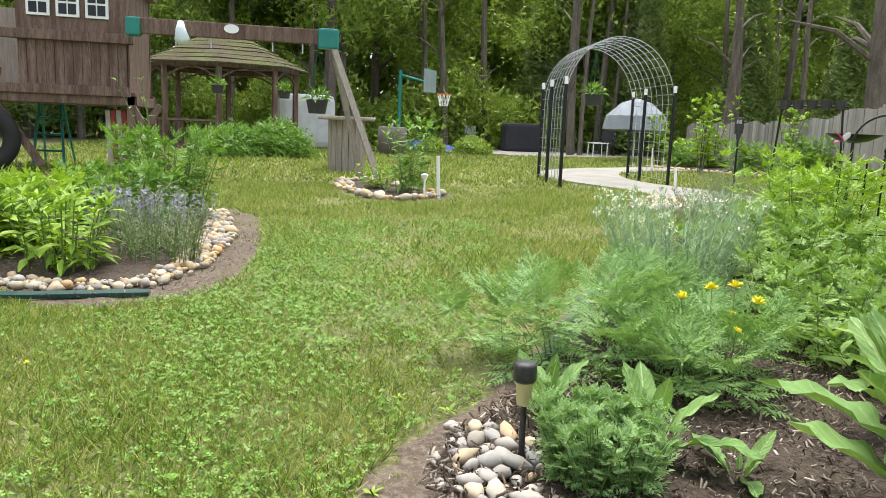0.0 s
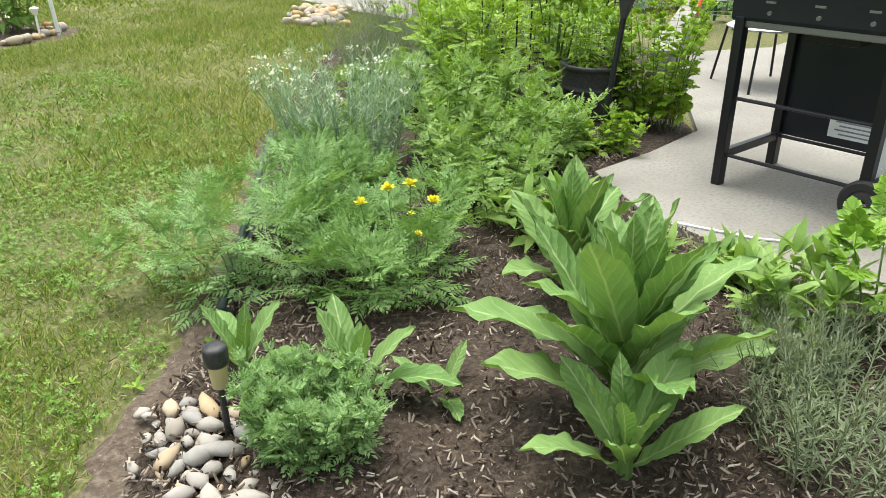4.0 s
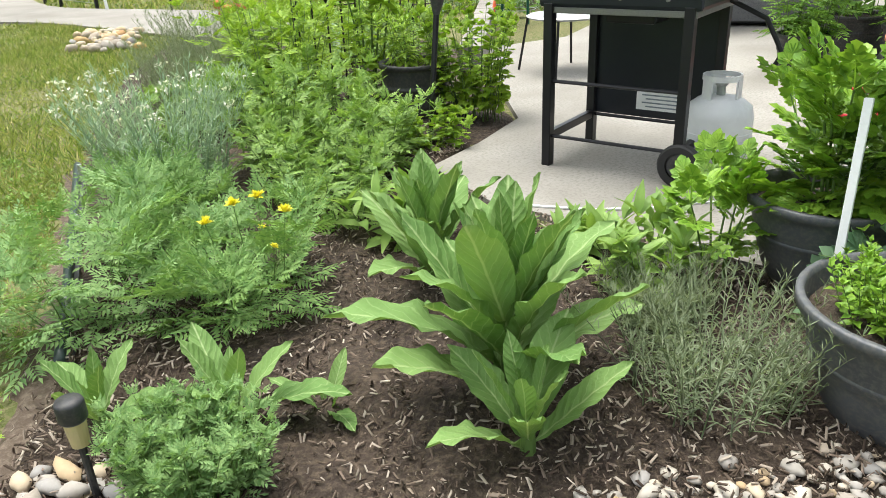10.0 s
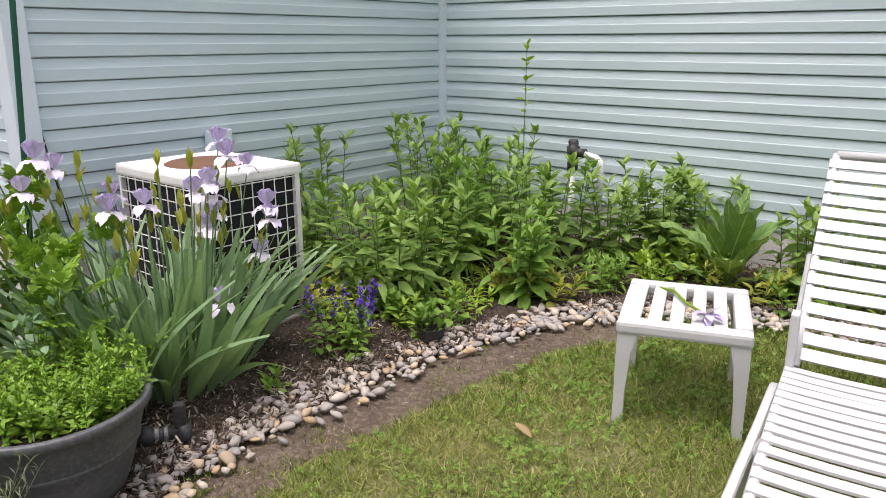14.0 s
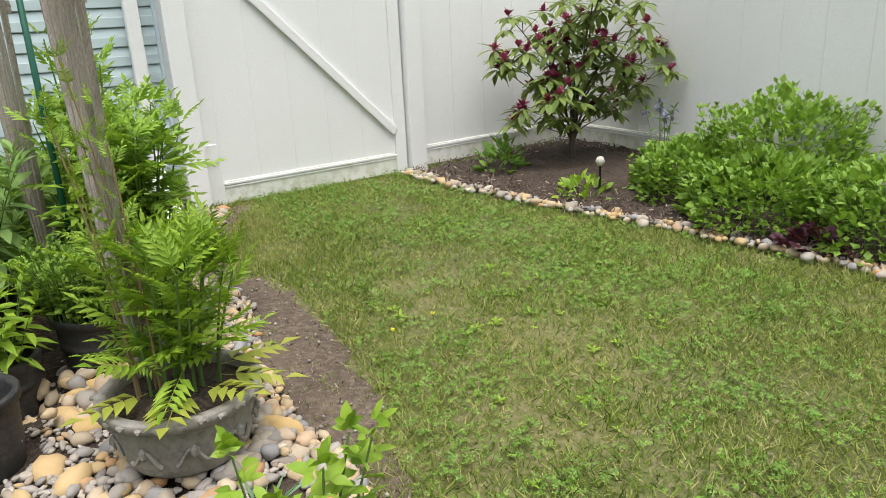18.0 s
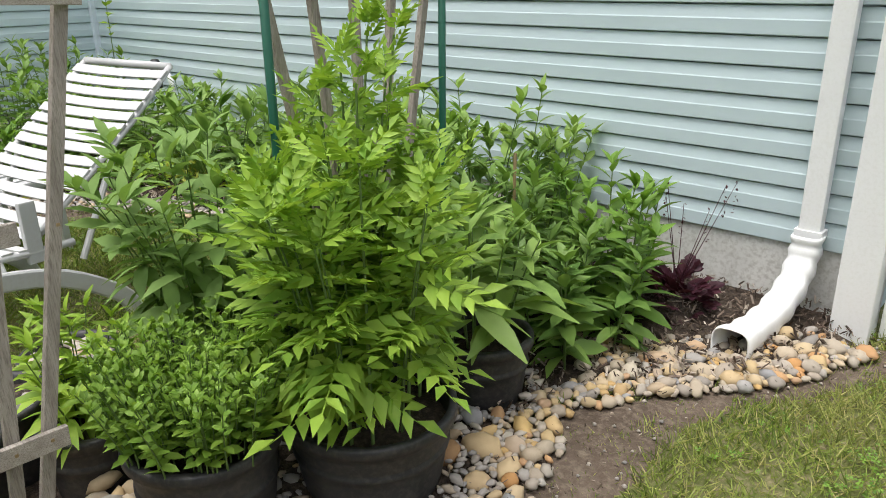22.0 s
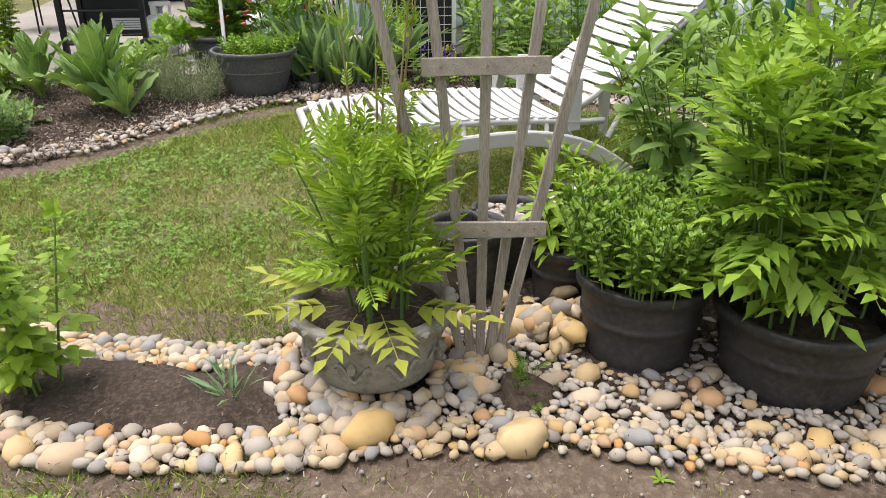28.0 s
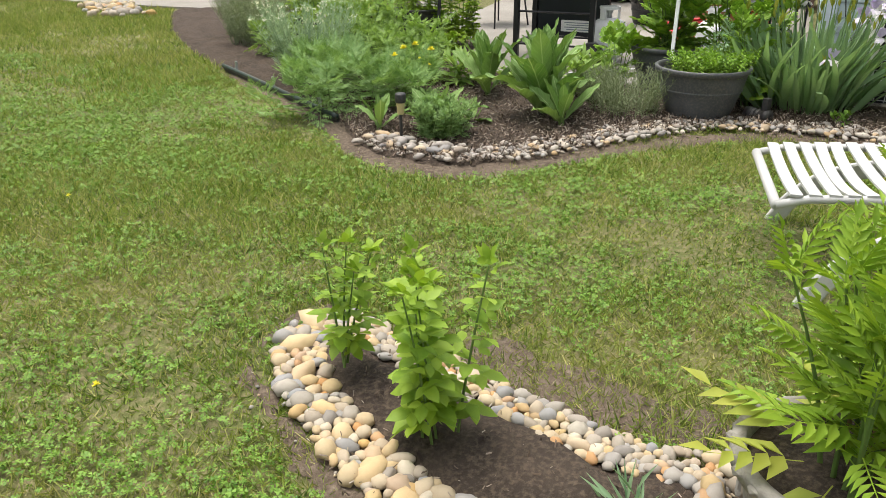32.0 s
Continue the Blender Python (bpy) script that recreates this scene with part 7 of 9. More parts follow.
part("hose", tube(bmesh.new(), [(0.05, -0.4, 0.78), (0.1, -0.55, 0.7), (0.15, -0.62, 0.55), (0.1, -0.6, 0.48)], 0.011, 8), M_rubber, hs, smooth=True)
bk = thing("wire_basket", "small silver wire basket on the grill shelf", "basket", pose(3.72, 1.6, 0.97, 0, 0, 20))
bm = bmesh.new()
for z, r in ((0, 0.07), (0.03, 0.09), (0.06, 0.1)):
    tube(bm, [(r * 1.4 * math.cos(i / 16 * 6.283), r * math.sin(i / 16 * 6.283), z) for i in range(17)], 0.003, 4)
for i in range(16):
    c, s = math.cos(i / 16 * 6.283), math.sin(i / 16 * 6.283)
    tube(bm, [(0.07 * 1.4 * c, 0.07 * s, 0), (0.1 * 1.4 * c, 0.1 * s, 0.06)], 0.0025, 4)
part("wires", bm, M_galv, bk)


def gas_tank(label, x, y, z=0.035):
    t = thing("propane_tank", label, "gas tank", pose(x, y, z), "gas tanks")
    part("foot_ring", turned([(0.1, 0), (0.105, 0), (0.105, 0.035), (0.1, 0.035)], 24), M_tank, t)
    part("body", turned([(0, 0.02), (0.1, 0.025), (0.145, 0.06), (0.155, 0.1), (0.155, 0.27), (0.145, 0.31), (0.1, 0.345), (0.04, 0.36), (0, 0.36)], 32), M_tank, t, smooth=True)
    part("weld_band", turned([(0.1545, 0.18), (0.1575, 0.183), (0.1575, 0.197), (0.1545, 0.2)], 32), M_tank, t)
    part("label_panel", turned([(0.156, 0.1), (0.1565, 0.1), (0.1565, 0.17), (0.156, 0.17)], 32), plain("faded_label", (0.6, 0.62, 0.66), 0.5), t, "faded grey and blue label")
    for i in range(3):
        a = i * 2.09 + 0.5
        part("collar_post", boxed(0.075, 0.085, -0.03, 0.03, 0.345, 0.44, m=pose(0, 0, 0, 0, 0, math.degrees(a))), M_tank, t)
    part("collar", turned([(0.078, 0.43), (0.088, 0.43), (0.088, 0.455), (0.078, 0.455)], 24), M_tank, t)
    part("valve", turned([(0, 0.35), (0.02, 0.35), (0.02, 0.4), (0.028, 0.405), (0.028, 0.425), (0, 0.43)], 10), M_galv, t)


gas_tank("white propane tank beside the grill wheel", 3.84, 1.8)
gas_tank("white propane tank behind the celery", 4.05, 0.95)

# ---- patio furniture by the house ----
def iron_chair(x, y, rz):
    t = thing("iron_chair", "black cast-iron patio chair with scrolled open back", "chair", pose(x, y, 0.035, 0, 0, rz), "iron chairs")
    for sx in (-0.2, 0.2):
        part("front_leg", tube(bmesh.new(), [(sx * 1.1, 0.22, 0), (sx * 1.02, 0.19, 0.2), (sx, 0.2, 0.42)], 0.012, 6), M_blackmetal, t)
        part("back_leg", tube(bmesh.new(), [(sx * 1.1, -0.25, 0), (sx, -0.2, 0.22), (sx, -0.2, 0.44), (sx * 0.95, -0.27, 0.86)], 0.012, 6), M_blackmetal, t)
        part("arm", tube(bmesh.new(), [(sx, -0.22, 0.62), (sx * 1.15, 0.0, 0.64), (sx * 1.15, 0.18, 0.62), (sx * 1.1, 0.22, 0.56), (sx, 0.19, 0.43)], 0.012, 6), M_blackmetal, t)
    part("seat", boxed(-0.22, 0.22, -0.22, 0.22, 0.42, 0.445, bevel=0.01), M_blackmetal, t)
    part("top_rail", tube(bmesh.new(), [(-0.19, -0.27, 0.84), (-0.1, -0.28, 0.87), (0, -0.28, 0.9), (0.1, -0.28, 0.87), (0.19, -0.27, 0.84)], 0.014, 6), M_blackmetal, t)
    for k in range(-2, 3):
        part("scroll", tube(bmesh.new(), [(k * 0.06 + 0.025 * math.sin(s * 9 + k), -0.21 - 0.06 * s, 0.46 + 0.4 * s) for s in np.linspace(0, 1, 9)], 0.009, 5), M_blackmetal, t)


iron_chair(5.35, 0.72, -70)
iron_chair(6.1, 0.6, -80)
iron_chair(4.75, 0.55, -60)
tp = pot("terracotta_pot", "large terracotta pot holding gardening odds and ends", 5.9, 1.12, 0.26, 0.36, 0.19, M_terra, 0.03, 0.04)
part("tool_heap", turned([(0, 0.42), (0.1, 0.4), (0.18, 0.37), (0.2, 0.33)], 9), M_greycloth, tp)
ho = thing("garden_hose", "coiled red garden hose on the patio", "hose", pose(5.15, 1.32, 0.06))
for j in range(5):
    part("coil", tube(bmesh.new(), [((0.26 - 0.012 * j) * math.cos(a) + 0.01 * j, (0.26 - 0.012 * j) * math.sin(a), 0.03 + 0.035 * j + 0.012 * math.sin(3 * a + j)) for a in np.linspace(0, 6.283, 26)], 0.014, 6), M_red, ho, smooth=True)
for x, y, r, h, mt, hh, lf in ((6.9, 1.3, 0.22, 0.3, M_blackplastic, 0.55, T_feather), (7.3, 1.75, 0.26, 0.32, M_blackplastic, 0.7, T_lance), (6.75, 0.75, 0.16, 0.24, M_red, 0.35, T_needle), (7.9, 0.95, 0.25, 0.35, M_blackplastic, 0.6, T_lobed), (6.4, 1.95, 0.2, 0.28, M_blackplastic, 0.5, T_feather)):
    pot("deck_pot", "pot of lush herbs on the patio", x, y, r, h, r * 0.75, mt, 0.04, 0.035, group="patio pots")
    herb("potted_herb", "bushy green herb growing in a patio pot", "plant", x, y, r * 1.2, hh, 22, lf, 0.16, 11, L_mid, h, spread=0.8, lean=0.4, stem=0.004, group="potted herbs")
sh = thing("garden_tool", "long-handled tool with black grip leaning on the wall", "garden tool", pose(5.75, 0.45, 0.035, 8, 12, 0))
part("shaft", bar((0, 0, 0), (0, 0, 0.95), 0.014), M_white, sh)
part("grip", bar((0, 0, 0.94), (0, 0, 1.25), 0.021), M_rubber, sh, "black rubber grip")
gs = thing("garden_stake", "green garden stake by the celery", "stake", pose(3.05, 0.5, 0, 3, -3, 0), "green stakes")
part("rod", bar((0, 0, 0), (0, 0, 1.6), 0.011), M_greenmetal, gs)
dk = thing("deck_stairs", "weathered wooden deck stairs with railing posts", "stairs", pose(8.6, 0.75, 0.035))
for i in range(4):
    part("tread", boxed(0.28 * i, 0.28 * i + 0.3, -0.5, 0.5, 0.17 * (i + 1) - 0.04, 0.17 * (i + 1), bevel=0.005), M_redwood, dk)
for y in (-0.5, 0.5):
    part("stringer", boxed(-0.02, 0.04, y - 0.02, y + 0.02, 0, 1.35, bevel=0.004, m=pose(0, 0, 0, 0, 58, 0)), M_redwood, dk)
    for i in (0, 3):
        part("post", boxed(0.28 * i - 0.045, 0.28 * i + 0.045, y - 0.045, y + 0.045, 0, 0.17 * i + 1.15, bevel=0.005), M_redwood, dk)
    part("handrail", boxed(-0.03, 0.03, y - 0.045, y + 0.045, -0.1, 1.2, bevel=0.005, m=pose(0, 0, 1.1, 0, 58, 0)), M_redwood, dk)
wc = thing("wire_chair", "silver wire mesh patio chair on black legs", "chair", pose(5.7, 3.55, 0.035, 0, 0, 60))
bm = bmesh.new()
for i in range(13):
    a = -1.2 + 2.4 * i / 12
    tube(bm, [(0.3 * math.sin(a), -0.05 - 0.22 * math.cos(a), 0.42), (0.36 * math.sin(a), -0.1 - 0.3 * math.cos(a), 0.78)], 0.004, 4)
    tube(bm, [(0.3 * math.sin(a), -0.05 - 0.22 * math.cos(a), 0.42), (0.36 * math.sin(a + 0.4), -0.1 - 0.3 * math.cos(a + 0.4), 0.78)], 0.003, 4)
for z in (0.42, 0.5, 0.58, 0.66, 0.78):
    k = (z - 0.42) / 0.36
    tube(bm, [((0.3 + 0.06 * k) * math.sin(a), -0.05 - 0.05 * k - (0.22 + 0.08 * k) * math.cos(a), z) for a in np.linspace(-1.2, 1.2, 13)], 0.005, 4)
part("mesh_back", bm, M_galv, wc)
part("seat", turned([(0, 0.41), (0.28, 0.415), (0.3, 0.43), (0.28, 0.44), (0, 0.43)], 20), M_galv, wc)
for x in (-0.22, 0.22):
    for y in (-0.2, 0.2):
        part("leg", bar((x * 1.25, y * 1.25, 0), (x, y, 0.42), 0.01), M_blackmetal, wc)
cd = thing("garden_rope", "thin pale cord lying across the concrete", "cord", pose(0, 0, 0.04))
part("strand", tube(bmesh.new(), [(2.95, 2.35, 0), (3.05, 2.05, 0.002), (3.2, 1.85, 0), (3.35, 1.7, 0.001), (3.5, 1.5, 0), (3.62, 1.25, 0)], 0.006, 5), M_white, cd)
blk = thing("block_wall", "low grey concrete block edge of a raised bed", "raised bed")
for i in range(9):
    part("block", boxed(-0.2, 0.2, -0.1, 0.1, 0, 0.2, bevel=0.008, m=pose(5.6 + 0.38 * i, 4.35 + 0.22 * i, 0.03, 0, 0, 30)), M_concrete, blk)


# ---- the far garden: playset, gazebo, arbor, fence, woods ----
ps = thing("playset", "dark stained wooden playset tower with small white windows", "playset", pose(-3.3, 13.0, 0))
for x in (-1.45, 1.5):
    for y in (-0.1, 1.9):
        part("post", boxed(x - 0.06, x + 0.06, y - 0.06, y + 0.06, -0.1, 1.25, bevel=0.008), M_redwood, ps)
part("deck", boxed(-2.6, 1.56, -0.16, 2.0, 1.05, 1.2, bevel=0.01), M_redwood, ps)
part("deck_beam", boxed(-2.6, 1.5, -0.22, -0.17, 1.18, 1.32, bevel=0.008), M_redwood, ps)
n = 12
for i in range(n):
    x = -0.05 + i * 1.5 / n
    part("plank", boxed(x + 0.003, x + 1.5 / n - 0.003, -0.14, -0.115, 1.32, 2.0, bevel=0.003), M_redwood, ps)
for i in range(14):
    y = -0.12 + i * 2.05 / 14
    part("plank", boxed(1.46, 1.485, y + 0.003, y + 2.05 / 14 - 0.003, 1.2, 2.9, bevel=0.003), M_redwood, ps)
part("sill", boxed(-2.6, 1.56, -0.24, -0.1, 1.96, 2.1, bevel=0.01), M_redwood, ps)
part("upper_wall", boxed(-0.05, 1.5, -0.16, -0.12, 2.1, 2.9), M_redwood, ps)
part("gable", boxed(-0.2, 1.6, -0.3, 2.1, 2.88, 3.0, bevel=0.01), M_redwood, ps)
part("back_wall", boxed(-0.05, 1.5, 1.88, 1.92, 1.2, 2.9), M_redwood, ps)
part("side_screen", boxed(-2.5, -0.1, 1.7, 1.74, 1.2, 2.6), M_graywood, ps, "greyed back screen")
for i in range(3):
    x = 0.12 + i * 0.4
    w = part("window", boxed(x - 0.02, x + 0.3, -0.2, -0.165, 2.3, 2.72, bevel=0.008), M_white, ps, "small white framed window")
    for a in range(2):
        for b in range(2):
            part("pane", boxed(x + 0.02 + a * 0.13, x + 0.13 + a * 0.13, -0.206, -0.201, 2.34 + b * 0.18, 2.49 + b * 0.18), M_blacksheet, w)
for x in (0.2, 1.3):
    part("brace", boxed(-0.05, 0.05, -0.05, 0.05, 0, 1.15, bevel=0.006, m=pose(x, -0.1, 0.1, 0, 32 if x > 1 else -32, 0)), M_redwood, ps)
part("outer_brace", boxed(-0.05, 0.05, -0.05, 0.05, 0, 1.3, bevel=0.006, m=pose(2.1, -0.1, 0, 0, -30, 0)), M_redwood, ps)
pot("deck_pot", "terracotta pot with a spindly plant on the playset deck", -3.75, 12.98, 0.13, 0.22, 0.1, M_terra, 0.03, 1.32, group="patio pots")
herb("potted_herb", "spindly plant in a pot on the deck", "plant", -3.9, 12.98, 0.1, 0.45, 5, T_lance, 0.14, 6, L_bright, 1.5, group="potted herbs")
tire = thing("tyre_swing", "large black tyre standing under the playset", "tyre", pose(-4.15, 12.7, 0, 0, 0, 0))
part("tyre", lathe(bmesh.new(), [(0.28, -0.1), (0.42, -0.13), (0.5, -0.09), (0.52, 0), (0.5, 0.09), (0.42, 0.13), (0.28, 0.1), (0.3, 0), (0.28, -0.1)], 32, pose(0.3, 0, 0.5, 90, 0, 15)), M_rubber, tire, smooth=True)
ld = thing("stepladder", "teal metal stepladder behind the playset", "ladder", pose(-3.45, 14.9, 0))
for x in (-0.25, 0.25):
    part("rail", bar((x, -0.3, 0), (x * 0.6, 0, 1.3), 0.025), M_teal, ld)
    part("back_rail", bar((x, 0.5, 0), (x * 0.6, 0, 1.3), 0.02), M_teal, ld)
for i in range(4):
    part("rung", bar((-0.22, -0.22 + 0.07 * i, 0.25 + 0.28 * i), (0.22, -0.22 + 0.07 * i, 0.25 + 0.28 * i), 0.02), M_teal, ld)
fc = thing("folded_chair", "folded striped garden chair leaning by the post", "chair", pose(-2.05, 13.4, 0, 10, 0, 0))
for i in range(5):
    part("stripe", boxed(-0.2 + i * 0.08, -0.125 + i * 0.08, -0.03, 0.03, 0.1, 1.0, bevel=0.01), plain("stripe_%s" % "ab"[i % 2], (0.3, 0.06, 0.06) if i % 2 else (0.5, 0.46, 0.42), 0.8), fc)

sw = thing("swing_frame", "weathered wooden swing beam on an angled leg pair", "swing set", pose(0, 0, 0))
part("beam", boxed(-1.62, 1.12, 12.42, 12.55, 2.1, 2.32, bevel=0.012), M_redwood, sw, "dark weathered beam")
part("bracket", boxed(0.98, 1.3, 12.36, 12.6, 2.04, 2.34, bevel=0.03), M_teal, sw, "green metal corner bracket")
part("bracket", boxed(-1.78, -1.58, 12.36, 12.6, 2.06, 2.32, bevel=0.03), M_teal, sw, "green metal corner bracket")
for q in ((1.93, 11.86), (1.77, 12.97)):
    part("leg", tube(bmesh.new(), [(1.2, 12.45, 2.12), (q[0], q[1], -0.05)], 0.065, 4), M_graywood, sw, "grey weathered leg")
part("oval_sign", turned([(0, 0.0), (0.1, 0.0), (0.11, 0.01), (0, 0.012)], 20), M_white, sw, "white oval plaque", pose(-0.3, 12.405, 2.24, 90, 0, 0) @ Matrix.Diagonal((1, 0.6, 1, 1)))
for x in (-1.1, -0.6, 0.3, 0.75):
    part("hook", bar((x, 12.48, 2.1), (x, 12.48, 1.95), 0.012, 5), M_galv, sw)
sk = thing("net_bag", "pale cloth bag hung over the beam", "bag", pose(-1.02, 12.4, 2.0))
part("bag", tube(bmesh.new(), [(0, 0, 0.3), (0, -0.02, 0.2), (0.02, -0.02, 0.05), (0.02, 0, 0)], [0.04, 0.07, 0.11, 0.09], 10), plain("pale_blue_cloth", (0.62, 0.72, 0.74), 0.8), sk, smooth=True)


def hanging_pot(label, x, y, z, top, kind=T_lance):
    t = thing("hanging_basket", label, "hanging basket", pose(x, y, z), "hanging baskets")
    part("basket", turned([(0, 0), (0.13, 0), (0.17, 0.2), (0.175, 0.21), (0, 0.2)], 18), M_blackplastic, t)
    for i in range(3):
        a = i * 2.09
        part("hanger", bar((0.16 * math.cos(a), 0.16 * math.sin(a), 0.2), (0, 0, top - z), 0.006, 4), M_greenmetal, t)
    dome(t, 0.2, 0.18, 60, kind, 0.14, L_mid, 0.2)


hanging_pot("dark basket hanging from the swing bracket", 0.98, 12.48, 1.05, 2.1)
hanging_pot("dark basket hanging before the gazebo", -1.1, 22.2, 1.6, 2.5)
hanging_pot("dark basket hanging before the gazebo", 0.7, 22.4, 1.55, 2.5)
hanging_pot("white-flowered basket hanging in the wire arch", 6.4, 14.2, 1.45, 2.45)
spool = thing("cable_spool", "grey wooden cable spool used as a table", "table", pose(1.72, 15.1, 0))
for i in range(18):
    a = i / 18 * 6.283
    part("stave", boxed(-0.055, 0.055, -0.012, 0.012, 0.0, 0.98, bevel=0.004, m=pose(0.34 * math.cos(a), 0.34 * math.sin(a), 0, 0, 0, math.degrees(a) + 90)), M_graywood, spool)
part("top", turned([(0, 0.98), (0.54, 0.98), (0.55, 1.0), (0.55, 1.03), (0.54, 1.05), (0, 1.05)], 28), M_graywood, spool)
pot("deck_pot", "small black pot on the spool table", 1.8, 15.0, 0.13, 0.2, 0.1, M_blackplastic, 0.03, 1.05, group="patio pots")

gz_ = thing("gazebo", "dark wooden gazebo with a mossy shingle roof", "gazebo", pose(-1.1, 25.4, 0, 0, 0, 22))
R = 2.35
pts8 = [(R * math.cos(i * math.pi / 4 + 0.39), R * math.sin(i * math.pi / 4 + 0.39)) for i in range(8)]
for x, y in pts8:
    part("post", boxed(x * 0.94 - 0.07, x * 0.94 + 0.07, y * 0.94 - 0.07, y * 0.94 + 0.07, 0, 2.53, bevel=0.01), M_redwood, gz_)
for k in range(9):
    bm = bmesh.new()
    s0, s1 = k / 9, (k + 1) / 9
    for i in range(8):
        a, b = pts8[i], pts8[(i + 1) % 8]
        f0, f1 = 1.12 * (1 - s0), 1.12 * (1 - s1) + 0.02
        z0, z1 = 2.5 + 1.28 * s0, 2.5 + 1.28 * s1 - 0.03
        vs = [bm.verts.new((a[0] * f0, a[1] * f0, z0)), bm.verts.new((b[0] * f0, b[1] * f0, z0)), bm.verts.new((b[0] * f1, b[1] * f1, z1)), bm.verts.new((a[0] * f1, a[1] * f1, z1))]
        bm.faces.new(vs)
    bmesh.ops.remove_doubles(bm, verts=bm.verts, dist=0.001)
    for v in bm.verts:
        v.co.z += uni(-0.015, 0.015)
    rf = part("roof_course", bm, M_moss, gz_, "mossy brown shingle course")
    rf.modifiers.new("thick", "SOLIDIFY").thickness = 0.05
for i in range(8):
    a, b = pts8[i], pts8[(i + 1) % 8]
    part("eave_beam", tube(bmesh.new(), [(a[0] * 0.96, a[1] * 0.96, 2.44), (b[0] * 0.96, b[1] * 0.96, 2.44)], 0.08, 4), M_redwood, gz_)
    part("arch", tube(bmesh.new(), [(a[0] * 0.94 + (b[0] - a[0]) * 0.94 * s, a[1] * 0.94 + (b[1] - a[1]) * 0.94 * s, 2.36 - 0.32 * (2 * s - 1) ** 2) for s in np.linspace(0, 1, 9)], 0.03, 4), M_redwood, gz_)
    if i in (3, 4, 6, 7):
        part("rail", tube(bmesh.new(), [(a[0] * 0.94, a[1] * 0.94, 0.85), (b[0] * 0.94, b[1] * 0.94, 0.85)], 0.04, 4), M_redwood, gz_)
        for j in range(1, 12):
            s = j / 12
            q = ((a[0] + (b[0] - a[0]) * s) * 0.94, (a[1] + (b[1] - a[1]) * s) * 0.94)
            part("baluster", bar((*q, 0.1), (*q, 0.85), 0.018, 4), M_redwood, gz_)
part("floor", turned([(0, 0.1), (R, 0.1), (R, 0.0)], 8), M_redwood, gz_)
gg = thing("covered_grill", "white appliance in the shade of the gazebo", "cabinet", pose(0.2, 23.6, 0))
part("body", boxed(-0.3, 0.3, -0.25, 0.25, 0, 0.85, bevel=0.04), M_whiteplastic, gg)
gh = thing("plastic_greenhouse", "white plastic sheeted greenhouse behind the gazebo", "greenhouse", pose(1.6, 28.5, 0))
part("cover", boxed(-1.0, 1.0, -0.8, 0.8, 0, 1.9, bevel=0.25), plain("white_sheeting", (0.62, 0.64, 0.64), 0.6), gh)

bb = thing("basketball_hoop", "teal basketball pole with backboard and net", "basketball hoop", pose(4.55, 25.6, 0))
part("pole", bar((0, 0, 0), (0, 0, 2.75), 0.06, 10), M_teal, bb)
part("arm", bar((0, 0, 2.6), (0.8, -0.2, 2.4), 0.04), M_teal, bb)
part("backboard", boxed(-0.5, 0.5, -0.02, 0.02, 0, 0.75, bevel=0.01, m=pose(0.95, -0.3, 2.05, 0, 0, 55)), plain("clear_board", (0.28, 0.36, 0.36), 0.2), bb, "teal-tinted backboard")
part("rim", tube(bmesh.new(), [(1.35 + 0.23 * math.cos(a), -0.7 + 0.23 * math.sin(a), 2.0) for a in np.linspace(0, 6.283, 18)], 0.015, 5), M_orange, bb)
bm = bmesh.new()
for i in range(10):
    a = i / 10 * 6.283
    tube(bm, [(1.35 + 0.22 * math.cos(a), -0.7 + 0.22 * math.sin(a), 2.0), (1.35 + 0.13 * math.cos(a + 0.5), -0.7 + 0.13 * math.sin(a + 0.5), 1.62)], 0.008, 4)
    tube(bm, [(1.35 + 0.22 * math.cos(a), -0.7 + 0.22 * math.sin(a), 2.0), (1.35 + 0.13 * math.cos(a - 0.5), -0.7 + 0.13 * math.sin(a - 0.5), 1.62)], 0.008, 4)
part("net", bm, M_white, bb)
bw = thing("rain_barrel", "grey-brown plastic rain barrel", "barrel", pose(4.1, 24.2, 0))
part("body", turned([(0, 0), (0.42, 0), (0.45, 0.4), (0.46, 0.85), (0.4, 0.88), (0, 0.88)], 24), plain("brown_resin", (0.14, 0.12, 0.105), 0.7), bw, smooth=True)

# wire arch over the path
ar = thing("wire_arch", "arched galvanised wire panel on dark steel posts", "garden arch")
P0 = [(5.0, 12.2), (5.1, 13.1), (5.3, 14.05)]
P1 = [(7.45, 13.0), (7.45, 14.1), (7.75, 15.2)]
for x, y in P0 + P1:
    p = part("post", boxed(x - 0.025, x + 0.025, y - 0.02, y + 0.02, -0.1, 1.72, bevel=0.004), M_blackmetal, ar, "dark green steel post")
    part("post_tip", boxed(x - 0.026, x + 0.026, y - 0.021, y + 0.021, 1.7, 1.82, bevel=0.004), M_white, p, "white-painted tip")


def arch_at(s, k):
    a = np.array(P0[0]) + (np.array(P0[2]) - np.array(P0[0])) * s
    b = np.array(P1[0]) + (np.array(P1[2]) - np.array(P1[0])) * s
    if k < 0.22:
        q, z = 0.0, 0.1 + k / 0.22 * 1.35
    elif k > 0.78:
        q, z = 1.0, 0.1 + (1 - k) / 0.22 * 1.35
    else:
        th = (k - 0.22) / 0.56 * math.pi
        q, z = 0.5 - 0.5 * math.cos(th), 1.45 + 1.12 * math.sin(th)
    p = a + (b - a) * q
    return (p[0], p[1], z)


